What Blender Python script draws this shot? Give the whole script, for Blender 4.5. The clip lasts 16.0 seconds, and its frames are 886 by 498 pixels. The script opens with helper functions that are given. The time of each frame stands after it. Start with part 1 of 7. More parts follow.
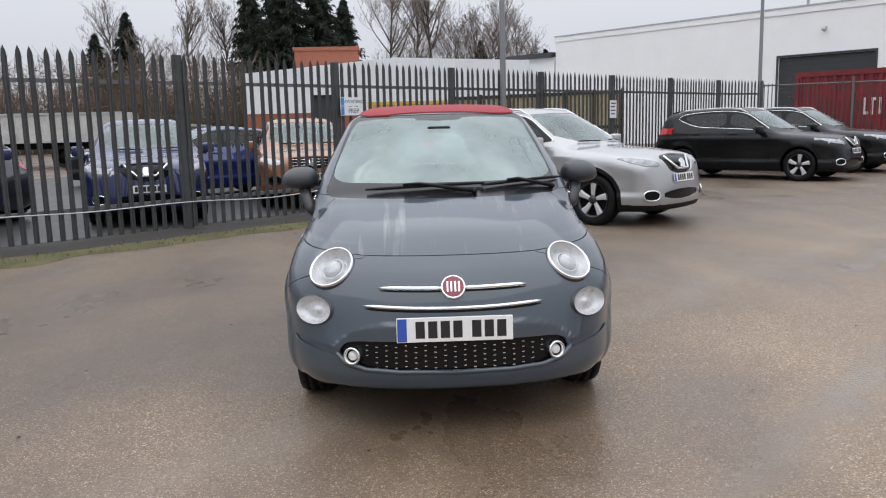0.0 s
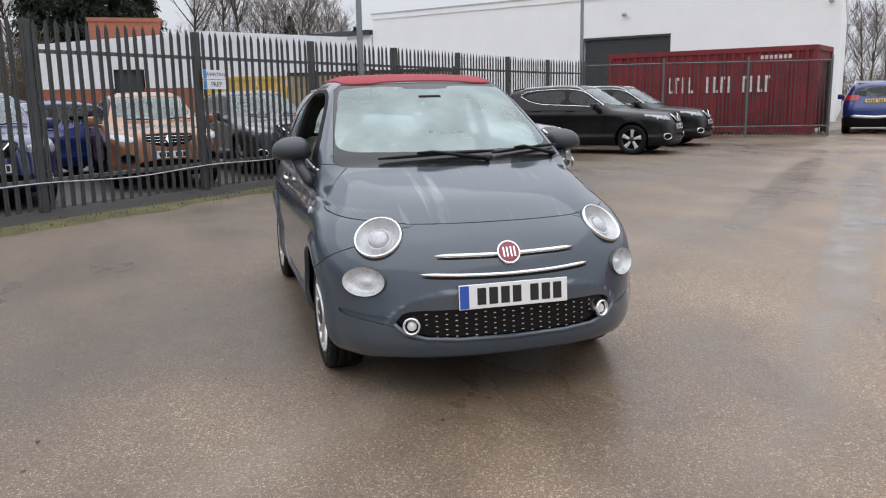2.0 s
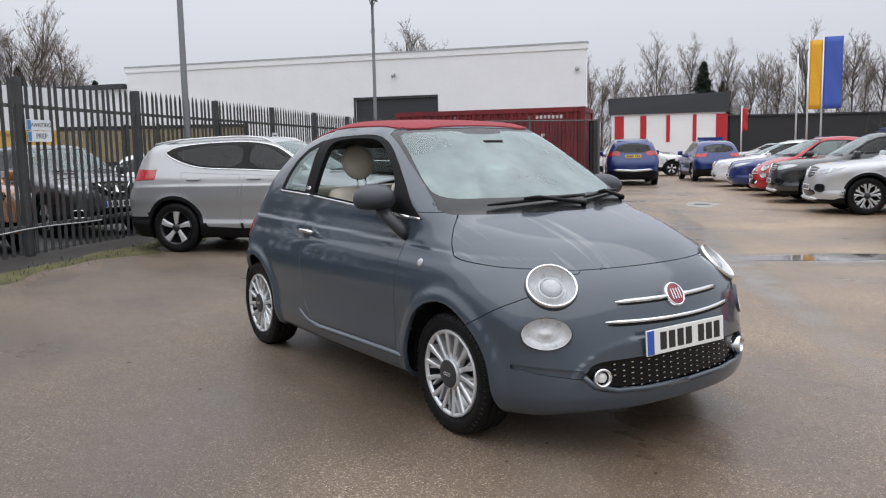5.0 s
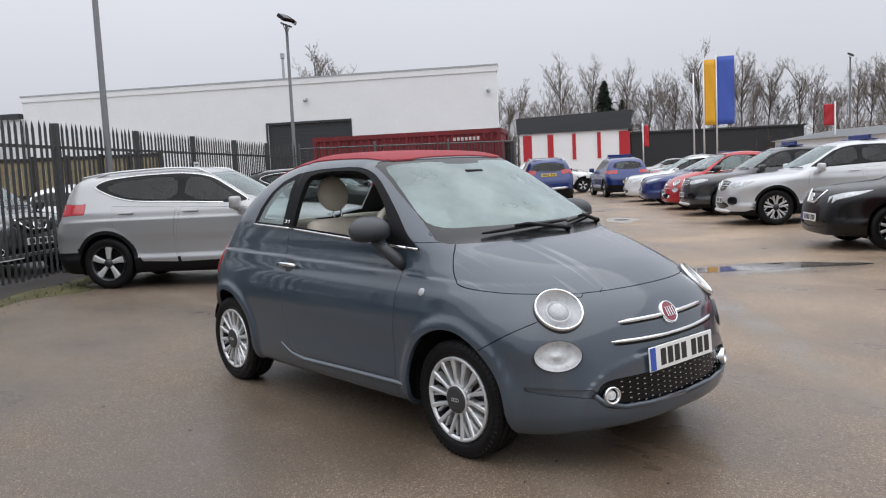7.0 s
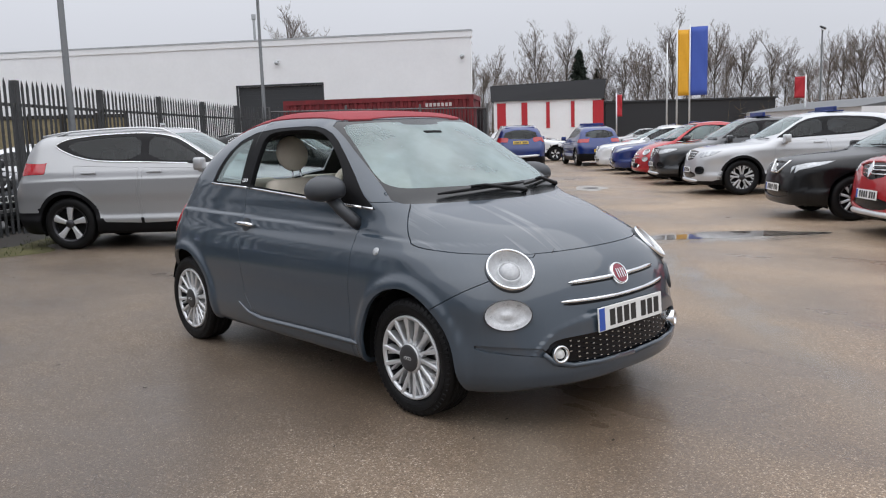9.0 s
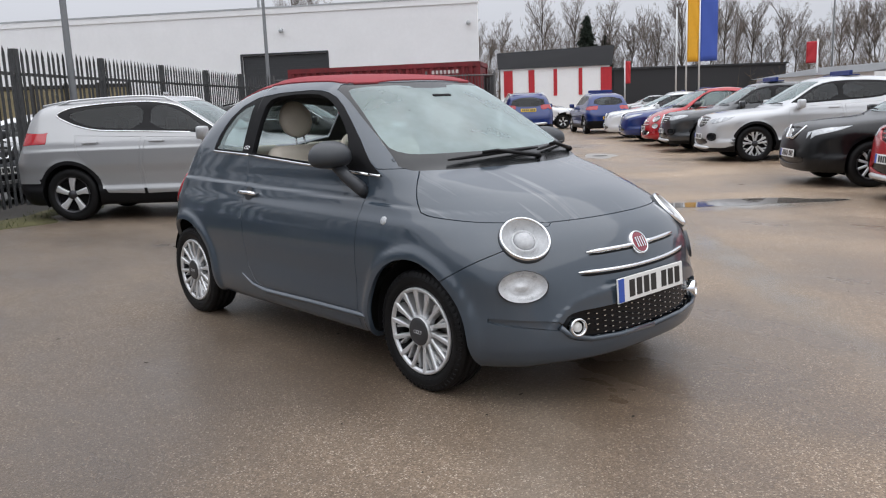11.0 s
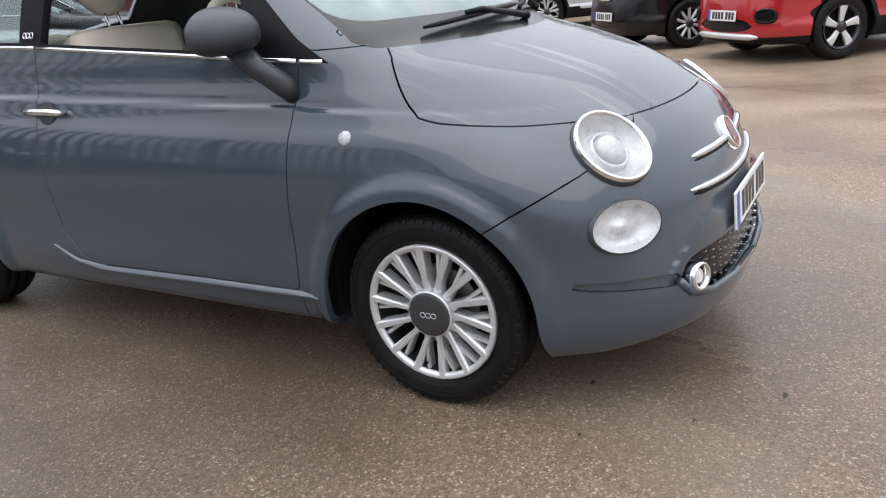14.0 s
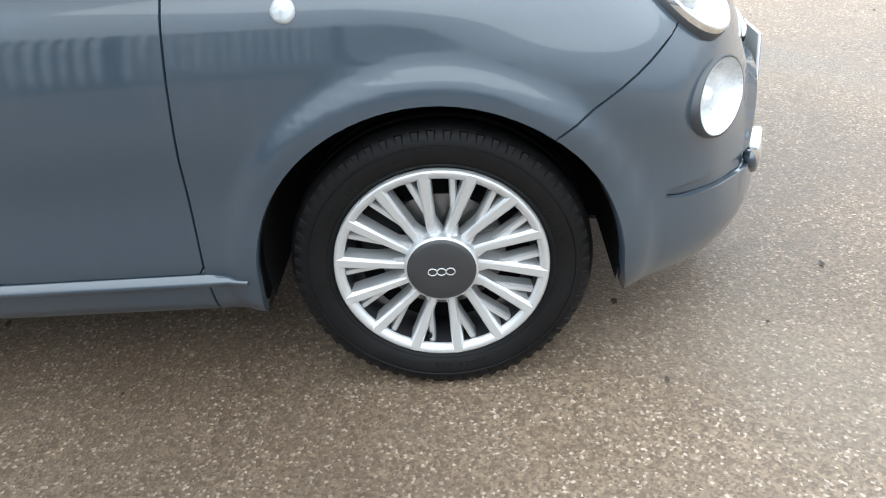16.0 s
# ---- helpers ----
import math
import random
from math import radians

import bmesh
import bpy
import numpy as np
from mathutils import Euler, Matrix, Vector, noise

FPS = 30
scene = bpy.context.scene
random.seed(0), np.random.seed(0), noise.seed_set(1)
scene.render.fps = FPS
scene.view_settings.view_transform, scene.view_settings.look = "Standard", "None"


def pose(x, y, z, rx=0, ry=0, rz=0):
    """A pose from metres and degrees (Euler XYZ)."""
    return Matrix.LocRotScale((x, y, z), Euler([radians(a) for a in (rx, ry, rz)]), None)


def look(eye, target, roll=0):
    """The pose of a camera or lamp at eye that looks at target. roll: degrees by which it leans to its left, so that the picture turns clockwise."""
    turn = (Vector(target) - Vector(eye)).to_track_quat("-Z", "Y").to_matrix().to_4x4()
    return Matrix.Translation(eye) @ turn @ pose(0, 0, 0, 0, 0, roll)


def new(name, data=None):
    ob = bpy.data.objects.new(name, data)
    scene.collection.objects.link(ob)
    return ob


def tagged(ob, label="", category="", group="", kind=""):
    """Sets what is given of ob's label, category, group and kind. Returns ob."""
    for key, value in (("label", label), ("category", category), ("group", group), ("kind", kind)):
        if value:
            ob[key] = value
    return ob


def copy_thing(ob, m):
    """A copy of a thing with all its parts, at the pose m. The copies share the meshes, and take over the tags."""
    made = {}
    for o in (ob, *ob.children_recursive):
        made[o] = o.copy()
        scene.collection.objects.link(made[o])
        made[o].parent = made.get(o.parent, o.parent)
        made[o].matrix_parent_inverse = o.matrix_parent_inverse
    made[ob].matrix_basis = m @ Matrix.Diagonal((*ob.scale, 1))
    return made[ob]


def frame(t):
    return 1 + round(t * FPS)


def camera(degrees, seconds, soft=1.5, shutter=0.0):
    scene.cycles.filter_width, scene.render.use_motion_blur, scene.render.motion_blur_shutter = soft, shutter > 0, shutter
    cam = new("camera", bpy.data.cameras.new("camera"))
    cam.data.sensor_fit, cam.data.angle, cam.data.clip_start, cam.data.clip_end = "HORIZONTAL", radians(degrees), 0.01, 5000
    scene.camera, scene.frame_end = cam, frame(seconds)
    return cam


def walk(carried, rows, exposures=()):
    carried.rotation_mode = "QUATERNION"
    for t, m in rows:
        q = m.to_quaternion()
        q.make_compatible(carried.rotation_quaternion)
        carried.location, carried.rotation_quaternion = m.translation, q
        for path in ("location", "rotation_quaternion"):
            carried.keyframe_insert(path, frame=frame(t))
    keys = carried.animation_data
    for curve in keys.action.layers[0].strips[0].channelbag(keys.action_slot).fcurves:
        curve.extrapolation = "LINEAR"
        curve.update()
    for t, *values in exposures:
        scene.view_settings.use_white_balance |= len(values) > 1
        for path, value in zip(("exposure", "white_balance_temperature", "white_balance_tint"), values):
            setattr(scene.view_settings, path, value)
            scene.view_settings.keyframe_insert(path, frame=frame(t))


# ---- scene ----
cam = camera(57.9, 16.0, soft=1.15)
PATH = [
    (0, (-0.174, -4.193, 1.392), (-0.1, -2.219, 1.082), -1.4),
    (0.5, (-0.401, -4.158, 1.388), (-0.243, -2.187, 1.086), -1.2),
    (1, (-0.683, -4.176, 1.381), (-0.403, -2.22, 1.074), -1.3),
    (1.5, (-0.984, -4.15, 1.365), (-0.562, -2.229, 1.004), -1.3),
    (2, (-1.277, -4.008, 1.357), (-0.731, -2.12, 0.986), -1.1),
    (2.5, (-1.582, -3.879, 1.35), (-0.916, -2.023, 1.013), -0.7),
    (3, (-1.88, -3.77, 1.372), (-1.089, -1.961, 1.053), -0.4),
    (3.2, (-1.987, -3.701, 1.352), (-1.148, -1.91, 1.05), -0.3),
    (5.3, (-2.97, -2.911, 1.314), (-1.8, -1.309, 1.064), -2.2),
    (5.5, (-3.046, -2.878, 1.337), (-1.842, -1.304, 1.071), -3.0),
    (6, (-3.21, -2.814, 1.365), (-1.922, -1.307, 1.094), -3.6),
    (6.5, (-3.244, -2.805, 1.365), (-1.936, -1.31, 1.131), -3.1),
    (7, (-3.245, -2.79, 1.378), (-1.939, -1.289, 1.182), -2.7),
    (7.5, (-3.242, -2.803, 1.372), (-1.927, -1.308, 1.187), -2.0),
    (8, (-3.222, -2.831, 1.368), (-1.888, -1.354, 1.175), -1.6),
    (8.5, (-3.201, -2.848, 1.356), (-1.85, -1.39, 1.136), -1.6),
    (9, (-3.19, -2.864, 1.339), (-1.843, -1.412, 1.06), -1.8),
    (9.2, (-3.193, -2.866, 1.332), (-1.852, -1.413, 1.029), -1.8),
    (11.3, (-3.073, -2.642, 1.311), (-1.744, -1.192, 0.947), -2.2),
    (11.5, (-3.068, -2.537, 1.311), (-1.714, -1.113, 0.938), -2.5),
    (12, (-3.038, -2.352, 1.28), (-1.64, -0.979, 0.879), -2.7),
    (12.5, (-2.897, -2.072, 1.256), (-1.465, -0.751, 0.805), -2.4),
    (13, (-2.796, -1.755, 1.216), (-1.292, -0.533, 0.721), -2.8),
    (13.5, (-2.711, -1.428, 1.246), (-1.127, -0.357, 0.657), -4.0),
    (14, (-2.549, -1.098, 1.194), (-0.916, -0.143, 0.545), -5.0),
    (14.5, (-2.426, -0.783, 1.137), (-0.723, -0.017, 0.42), -5.5),
    (15, (-2.358, -0.458, 1.117), (-0.587, 0.008, 0.313), -5.3),
    (15.5, (-2.17, -0.206, 1.12), (-0.425, 0.034, 0.172), -5.2),
    (16, (-2.055, -0.075, 1.102), (-0.344, 0.018, 0.071), -4.6),
]
walk(cam, [(t, look(eye, target, roll)) for t, eye, target, roll in PATH],
     exposures=[(0.0, 0.08, 6500, 10), (2.0, 0.10, 6500, 10), (3.0, 0.05, 6500, 10), (5.5, 0.0, 6500, 10), (8.0, -0.03, 6500, 10), (11.5, 0.0, 6500, 10), (12.5, 0.03, 6500, 10), (13.5, 0.30, 6500, 10), (14.0, 0.42, 6500, 10), (14.5, 0.55, 6420, 10), (15.0, 0.76, 6330, 7), (15.5, 0.94, 6230, 4), (16.0, 1.12, 6100, 2)])

# ---- light ----
SUN_EL, SUN_AZ = radians(82), radians(200)
world = bpy.data.worlds.new("overcast")
scene.world = world
world.use_nodes = True
wn = world.node_tree
wn.nodes.clear()
sky = wn.nodes.new("ShaderNodeTexSky")
sky.sky_type, sky.sun_disc, sky.sun_elevation, sky.sun_rotation = "NISHITA", False, SUN_EL, SUN_AZ
sky.dust_density, sky.air_density = 4.0, 1.0
hs = wn.nodes.new("ShaderNodeHueSaturation")
hs.inputs["Saturation"].default_value = 0.12
wtc = wn.nodes.new("ShaderNodeTexCoord")
wno = wn.nodes.new("ShaderNodeTexNoise")
wno.inputs["Scale"].default_value, wno.inputs["Detail"].default_value = 1.6, 4
wmr = wn.nodes.new("ShaderNodeMapRange")
wmr.inputs["To Min"].default_value, wmr.inputs["To Max"].default_value = 0.90, 1.06
cloud = wn.nodes.new("ShaderNodeMix")
cloud.data_type, cloud.inputs["Factor"].default_value = "RGBA", 0.9
sep = wn.nodes.new("ShaderNodeSeparateXYZ")
wn.links.new(wtc.outputs["Generated"], sep.inputs["Vector"])
grad = wn.nodes.new("ShaderNodeMapRange")
grad.inputs["From Min"].default_value, grad.inputs["From Max"].default_value = 0.0, 1.0
grad.inputs["To Min"].default_value, grad.inputs["To Max"].default_value = 6.3, 16.5
wn.links.new(sep.outputs["Z"], grad.inputs["Value"])
tone = wn.nodes.new("ShaderNodeCombineColor")
for key, k in (("Red", 0.955), ("Green", 0.99), ("Blue", 1.085)):
    mu = wn.nodes.new("ShaderNodeMath")
    mu.operation = "MULTIPLY"
    mu.inputs[1].default_value = k
    wn.links.new(grad.outputs["Result"], mu.inputs[0])
    wn.links.new(mu.outputs[0], tone.inputs[key])
wn.links.new(tone.outputs["Color"], cloud.inputs["B"])
wmul = wn.nodes.new("ShaderNodeMix")
wmul.data_type, wmul.blend_type, wmul.inputs["Factor"].default_value = "RGBA", "MULTIPLY", 1.0
bg = wn.nodes.new("ShaderNodeBackground")
bg.inputs["Strength"].default_value = 0.1
wout = wn.nodes.new("ShaderNodeOutputWorld")
wn.links.new(sky.outputs["Color"], hs.inputs["Color"])
wn.links.new(hs.outputs["Color"], cloud.inputs["A"])
wn.links.new(wtc.outputs["Generated"], wno.inputs["Vector"])
wn.links.new(wno.outputs["Fac"], wmr.inputs["Value"])
wn.links.new(cloud.outputs["Result"], wmul.inputs["A"])
wn.links.new(wmr.outputs["Result"], wmul.inputs["B"])
wn.links.new(wmul.outputs["Result"], bg.inputs["Color"])
wn.links.new(bg.outputs["Background"], wout.inputs["Surface"])

sun = new("sun", bpy.data.lights.new("sun", "SUN"))
sun.data.energy, sun.data.angle, sun.data.color = 1.25, radians(110), (1.0, 0.985, 0.96)
sun.matrix_world = look((0, 0, 30), (0 - math.sin(SUN_AZ) * 30 / math.tan(SUN_EL), -math.cos(SUN_AZ) * 30 / math.tan(SUN_EL), 0))
scene.view_settings.exposure = 0.0


# ---- materials ----
def nodes_of(name):
    m = bpy.data.materials.new(name)
    m.use_nodes = True
    nt = m.node_tree
    return m, nt, nt.nodes["Principled BSDF"]


def noise_node(nt, scale, detail=4.0, coord="Object", rough=0.55, stretch=None):
    tc = nt.nodes.new("ShaderNodeTexCoord")
    n = nt.nodes.new("ShaderNodeTexNoise")
    n.inputs["Scale"].default_value, n.inputs["Detail"].default_value, n.inputs["Roughness"].default_value = scale, detail, rough
    if stretch:
        mp = nt.nodes.new("ShaderNodeMapping")
        mp.inputs["Scale"].default_value = stretch
        nt.links.new(tc.outputs[coord], mp.inputs["Vector"])
        nt.links.new(mp.outputs["Vector"], n.inputs["Vector"])
    else:
        nt.links.new(tc.outputs[coord], n.inputs["Vector"])
    return n


def ramp(nt, source, a, b, lo, hi):
    """Maps source from a..b to lo..hi, clamped."""
    r = nt.nodes.new("ShaderNodeMapRange")
    for key, value in (("From Min", a), ("From Max", b), ("To Min", lo), ("To Max", hi)):
        r.inputs[key].default_value = value
    nt.links.new(source, r.inputs["Value"])
    return r.outputs["Result"]


def blend(nt, fac, a, b, mode="MIX"):
    """a, b: colours or sockets."""
    mx = nt.nodes.new("ShaderNodeMix")
    mx.data_type, mx.blend_type = "RGBA", mode
    for key, v in (("A", a), ("B", b)):
        if isinstance(v, tuple):
            mx.inputs[key].default_value = (*v, 1)
        else:
            nt.links.new(v, mx.inputs[key])
    if isinstance(fac, (int, float)):
        mx.inputs["Factor"].default_value = fac
    else:
        nt.links.new(fac, mx.inputs["Factor"])
    return mx.outputs["Result"]


def bump(nt, bsdf, source, strength, distance):
    b = nt.nodes.new("ShaderNodeBump")
    b.inputs["Strength"].default_value, b.inputs["Distance"].default_value = strength, distance
    nt.links.new(source, b.inputs["Height"])
    nt.links.new(b.outputs["Normal"], bsdf.inputs["Normal"])


def plain(name, color, rough=0.5, metal=0.0, coat=0.0, vary=0.12, scale=6.0, grain=0.0, grain_scale=200.0, spec=0.5):
    """A surface with mottling at two scales, and a fine relief where grain is given."""
    m, nt, p = nodes_of(name)
    n1, n2 = noise_node(nt, scale), noise_node(nt, scale * 9, 3)
    v = blend(nt, 0.35, n1.outputs["Fac"], n2.outputs["Fac"])
    dark, light = tuple(c * (1 - vary) for c in color), tuple(min(1, c * (1 + vary)) for c in color)
    nt.links.new(blend(nt, ramp(nt, v, 0.3, 0.7, 0, 1), dark, light), p.inputs["Base Color"])
    nt.links.new(ramp(nt, v, 0.3, 0.7, max(0.02, rough * 0.85), min(1, rough * 1.15)), p.inputs["Roughness"])
    p.inputs["Metallic"].default_value, p.inputs["Specular IOR Level"].default_value = metal, spec
    p.inputs["Coat Weight"].default_value, p.inputs["Coat Roughness"].default_value = coat, 0.06
    if grain:
        bump(nt, p, noise_node(nt, grain_scale, 2).outputs["Fac"], grain, 0.002)
    return m


def paint(name, color, flake=0.0, rough=0.35, coat=1.0, ior=1.65, haze=(0.04, 0.13)):
    """Car paint under clear lacquer, with a thin film of road dirt and dried rain."""
    m, nt, p = nodes_of(name)
    n1 = noise_node(nt, 2.2, 5)
    n2 = noise_node(nt, 30, 4, stretch=(1, 1, 0.12))
    dirt = blend(nt, ramp(nt, n1.outputs["Fac"], 0.4, 0.75, 0, 0.035), color, (0.16, 0.16, 0.16))
    dirt = blend(nt, ramp(nt, n2.outputs["Fac"], 0.55, 0.8, 0, 0.025), dirt, (0.22, 0.22, 0.22))
    nt.links.new(dirt, p.inputs["Base Color"])
    p.inputs["Metallic"].default_value = flake
    p.inputs["Roughness"].default_value = rough
    p.inputs["Specular IOR Level"].default_value = 0.15
    p.inputs["Coat Weight"].default_value, p.inputs["Coat IOR"].default_value = coat, ior
    nt.links.new(ramp(nt, n1.outputs["Fac"], 0.3, 0.8, *haze), p.inputs["Coat Roughness"])
    return m


def glass(name, tint, clear, mist=0.0, sheen=0.95):
    """Window glass: lets clear of the light through and mirrors the sky by its slope."""
    m, nt, p = nodes_of(name)
    nt.nodes.remove(p)
    tr, gl = nt.nodes.new("ShaderNodeBsdfTransparent"), nt.nodes.new("ShaderNodeBsdfGlossy")
    tr.inputs["Color"].default_value = (*[c * clear for c in tint], 1)
    gl.inputs["Roughness"].default_value = 0.015
    gl.inputs["Color"].default_value = (sheen, sheen * 1.02, sheen * 1.02, 1)
    lw = nt.nodes.new("ShaderNodeLayerWeight")
    lw.inputs["Blend"].default_value = 0.5
    fifth = nt.nodes.new("ShaderNodeMath")
    fifth.operation = "POWER"
    fifth.inputs[1].default_value = 5
    nt.links.new(lw.outputs["Facing"], fifth.inputs[0])
    mx = nt.nodes.new("ShaderNodeMixShader")
    nt.links.new(ramp(nt, fifth.outputs[0], 0, 1, 0.06, 1.0), mx.inputs["Fac"])
    nt.links.new(tr.outputs["BSDF"], mx.inputs[1])
    nt.links.new(gl.outputs["BSDF"], mx.inputs[2])
    last = mx.outputs["Shader"]
    # a pale diffuse share: condensation, and sky glare put into the colour
    if mist:
        df = nt.nodes.new("ShaderNodeBsdfDiffuse")
        df.inputs["Color"].default_value = (0.66, 0.82, 0.81, 1)
        mm = nt.nodes.new("ShaderNodeMixShader")
        nt.links.new(ramp(nt, noise_node(nt, 2.6, 4).outputs["Fac"], 0.35, 0.65, mist * 0.75, mist * 1.25), mm.inputs["Fac"])
        nt.links.new(last, mm.inputs[1])
        nt.links.new(df.outputs["BSDF"], mm.inputs[2])
        last = mm.outputs["Shader"]
    nt.links.new(last, nt.nodes["Material Output"].inputs["Surface"])
    return m


M = {}
M["black_plastic"] = plain("black plastic", (0.007, 0.007, 0.008), 0.5, grain=0.15, spec=0.18)
M["gloss_black"] = plain("gloss black", (0.005, 0.005, 0.006), 0.15, spec=0.2)
M["liner"] = plain("dark liner", (0.008, 0.008, 0.008), 0.95, spec=0.1)
M["rubber"] = plain("rubber", (0.006, 0.006, 0.0065), 0.5, vary=0.4, scale=14, grain=0.15, spec=0.22)
M["chrome"] = plain("chrome", (0.82, 0.83, 0.84), 0.07, 1.0, vary=0.03)
M["alloy"] = plain("silver alloy", (0.66, 0.67, 0.68), 0.34, 0.6, vary=0.04)
M["dark_alloy"] = plain("dark alloy", (0.05, 0.05, 0.055), 0.3, 0.6)
M["brake"] = plain("brake disc", (0.25, 0.24, 0.23), 0.4, 0.9)
M["lamp_glass"] = plain("lamp lens", (0.46, 0.48, 0.50), 0.12, 0.1, coat=1.0, vary=0.55, scale=14)
M["lamp_mid"] = plain("clear lamp lens with dark depth", (0.26, 0.27, 0.29), 0.1, 0.3, coat=1.0, vary=0.7, scale=16)
M["tail"] = plain("red lamp lens", (0.42, 0.012, 0.02), 0.1, coat=1.0)
M["glass"] = glass("clear glass", (0.80, 0.90, 0.89), 0.85, 0.16)
M["tinted"] = glass("tinted glass", (0.40, 0.44, 0.47), 0.35, 0.0, 0.62)
M["plate_white"] = plain("white plate", (0.78, 0.78, 0.76), 0.35, vary=0.03)
M["plate_yellow"] = plain("yellow plate", (0.75, 0.5, 0.04), 0.35, vary=0.03)
M["plate_ink"] = plain("plate ink", (0.015, 0.015, 0.015), 0.4)
M["plate_blue"] = plain("plate blue", (0.03, 0.09, 0.42), 0.35)
M["seat"] = plain("dark seat cloth", (0.03, 0.03, 0.032), 0.9, grain=0.3)
M["ivory"] = plain("ivory trim", (0.62, 0.56, 0.47), 0.6, vary=0.06, grain=0.2)
M["fence"] = plain("galvanised fence", (0.062, 0.064, 0.066), 0.6, 0.2, vary=0.4, scale=4)
M["fence_rail"] = plain("galvanised rail", (0.13, 0.13, 0.13), 0.55, 0.3, vary=0.3, scale=3)
M["pole"] = plain("grey pole", (0.12, 0.125, 0.13), 0.5, 0.3)
M["white_wall"] = plain("white render", (0.84, 0.85, 0.86), 0.8, vary=0.04, scale=0.6, grain=0.2, grain_scale=40)
M["red_metal"] = plain("red container steel", (0.165, 0.012, 0.016), 0.55, vary=0.5, scale=1.3)
M["roller"] = plain("dark roller door", (0.04, 0.043, 0.047), 0.55, 0.2)
M["brick"] = plain("red brick", (0.28, 0.10, 0.06), 0.85, vary=0.3, scale=8)
M["cladding"] = plain("white cladding", (0.72, 0.74, 0.76), 0.55, vary=0.06, scale=1.0)
M["red_fabric"] = plain("red canvas", (0.30, 0.048, 0.058), 0.9, vary=0.12, scale=14, grain=0.5, grain_scale=500)


# ---- mesh tools ----
def mesh_object(name, verts, faces, material, parent=None, label="", smooth=False, normals=None):
    me = bpy.data.meshes.new(name)
    me.from_pydata([tuple(map(float, v)) for v in verts], [], [tuple(map(int, f)) for f in faces])
    me.materials.append(material)
    if smooth or normals is not None:
        me.polygons.foreach_set("use_smooth", [True] * len(me.polygons))
    if normals is not None:
        me.normals_split_custom_set_from_vertices([tuple(map(float, n)) for n in normals])
    ob = new(name, me)
    if parent:
        ob.parent = parent
    return tagged(ob, label)


def part(name, bm, material, parent, label="", smooth=False):
    me = bpy.data.meshes.new(name)
    bm.to_mesh(me)
    bm.free()
    me.materials.append(material)
    if smooth:
        me.polygons.foreach_set("use_smooth", [True] * len(me.polygons))
    ob = new(name, me)
    if parent:
        ob.parent = parent
    return tagged(ob, label)


def box(bm, x0, x1, y0, y1, z0, z1, m=None, bevel=0.0):
    c = bmesh.ops.create_cube(bm, size=1.0)["verts"]
    bmesh.ops.scale(bm, vec=(x1 - x0, y1 - y0, z1 - z0), verts=c)
    bmesh.ops.translate(bm, vec=((x0 + x1) / 2, (y0 + y1) / 2, (z0 + z1) / 2), verts=c)
    if bevel:
        e = list({e for v in c for e in v.link_edges})
        r = bmesh.ops.bevel(bm, geom=e, offset=bevel, segments=2, profile=0.5, affect="EDGES")
        c = list({v for f in r["faces"] for v in f.verts} | {v for v in c if v.is_valid})
    if m is not None:
        bmesh.ops.transform(bm, matrix=m, verts=c)
    return c


def tube(bm, points, radius, sides=8, cap=True):
    """A round bar along a line of points; radius: a number or one a point."""
    pts = [Vector(p) for p in points]
    rad = radius if isinstance(radius, (list, tuple)) else [radius] * len(pts)
    rings = []
    ref = None
    for i, p in enumerate(pts):
        d = (pts[min(i + 1, len(pts) - 1)] - pts[max(i - 1, 0)]).normalized()
        if ref is None:
            ref = d.orthogonal().normalized()
        a = (ref - d * ref.dot(d))
        a = a.normalized() if a.length > 1e-6 else d.orthogonal().normalized()
        ref = a
        b = d.cross(a)
        rings.append([bm.verts.new(p + (a * math.cos(t) + b * math.sin(t)) * rad[i]) for t in [2 * math.pi * k / sides for k in range(sides)]])
    for r0, r1 in zip(rings, rings[1:]):
        for k in range(sides):
            bm.faces.new((r0[k], r0[(k + 1) % sides], r1[(k + 1) % sides], r1[k]))
    if cap:
        bm.faces.new(list(reversed(rings[0])))
        bm.faces.new(rings[-1])
    return rings


def hood_arc(profile, sides=32, start=-0.42, end=3.56):
    """An open arch turned about x, over the top only."""
    v, f = [], []
    n = len(profile)
    for k in range(sides + 1):
        a = start + (end - start) * k / sides
        v += [(o, r * math.cos(a), r * math.sin(a)) for o, r in profile]
    for k in range(sides):
        f += [(k * n + i, k * n + i + 1, (k + 1) * n + i + 1, (k + 1) * n + i) for i in range(n - 1)]
    return v, f


def lathe(profile, sides, axis="x"):
    """Vertices and faces of a turned shape; profile: (offset along the axis, radius)."""
    v, f = [], []
    n = len(profile)
    for k in range(sides):
        a = 2 * math.pi * k / sides
        for o, r in profile:
            v.append((o, r * math.cos(a), r * math.sin(a)))
    for k in range(sides):
        j = (k + 1) % sides
        for i in range(n - 1):
            f.append((k * n + i, k * n + i + 1, j * n + i + 1, j * n + i))
    return v, f


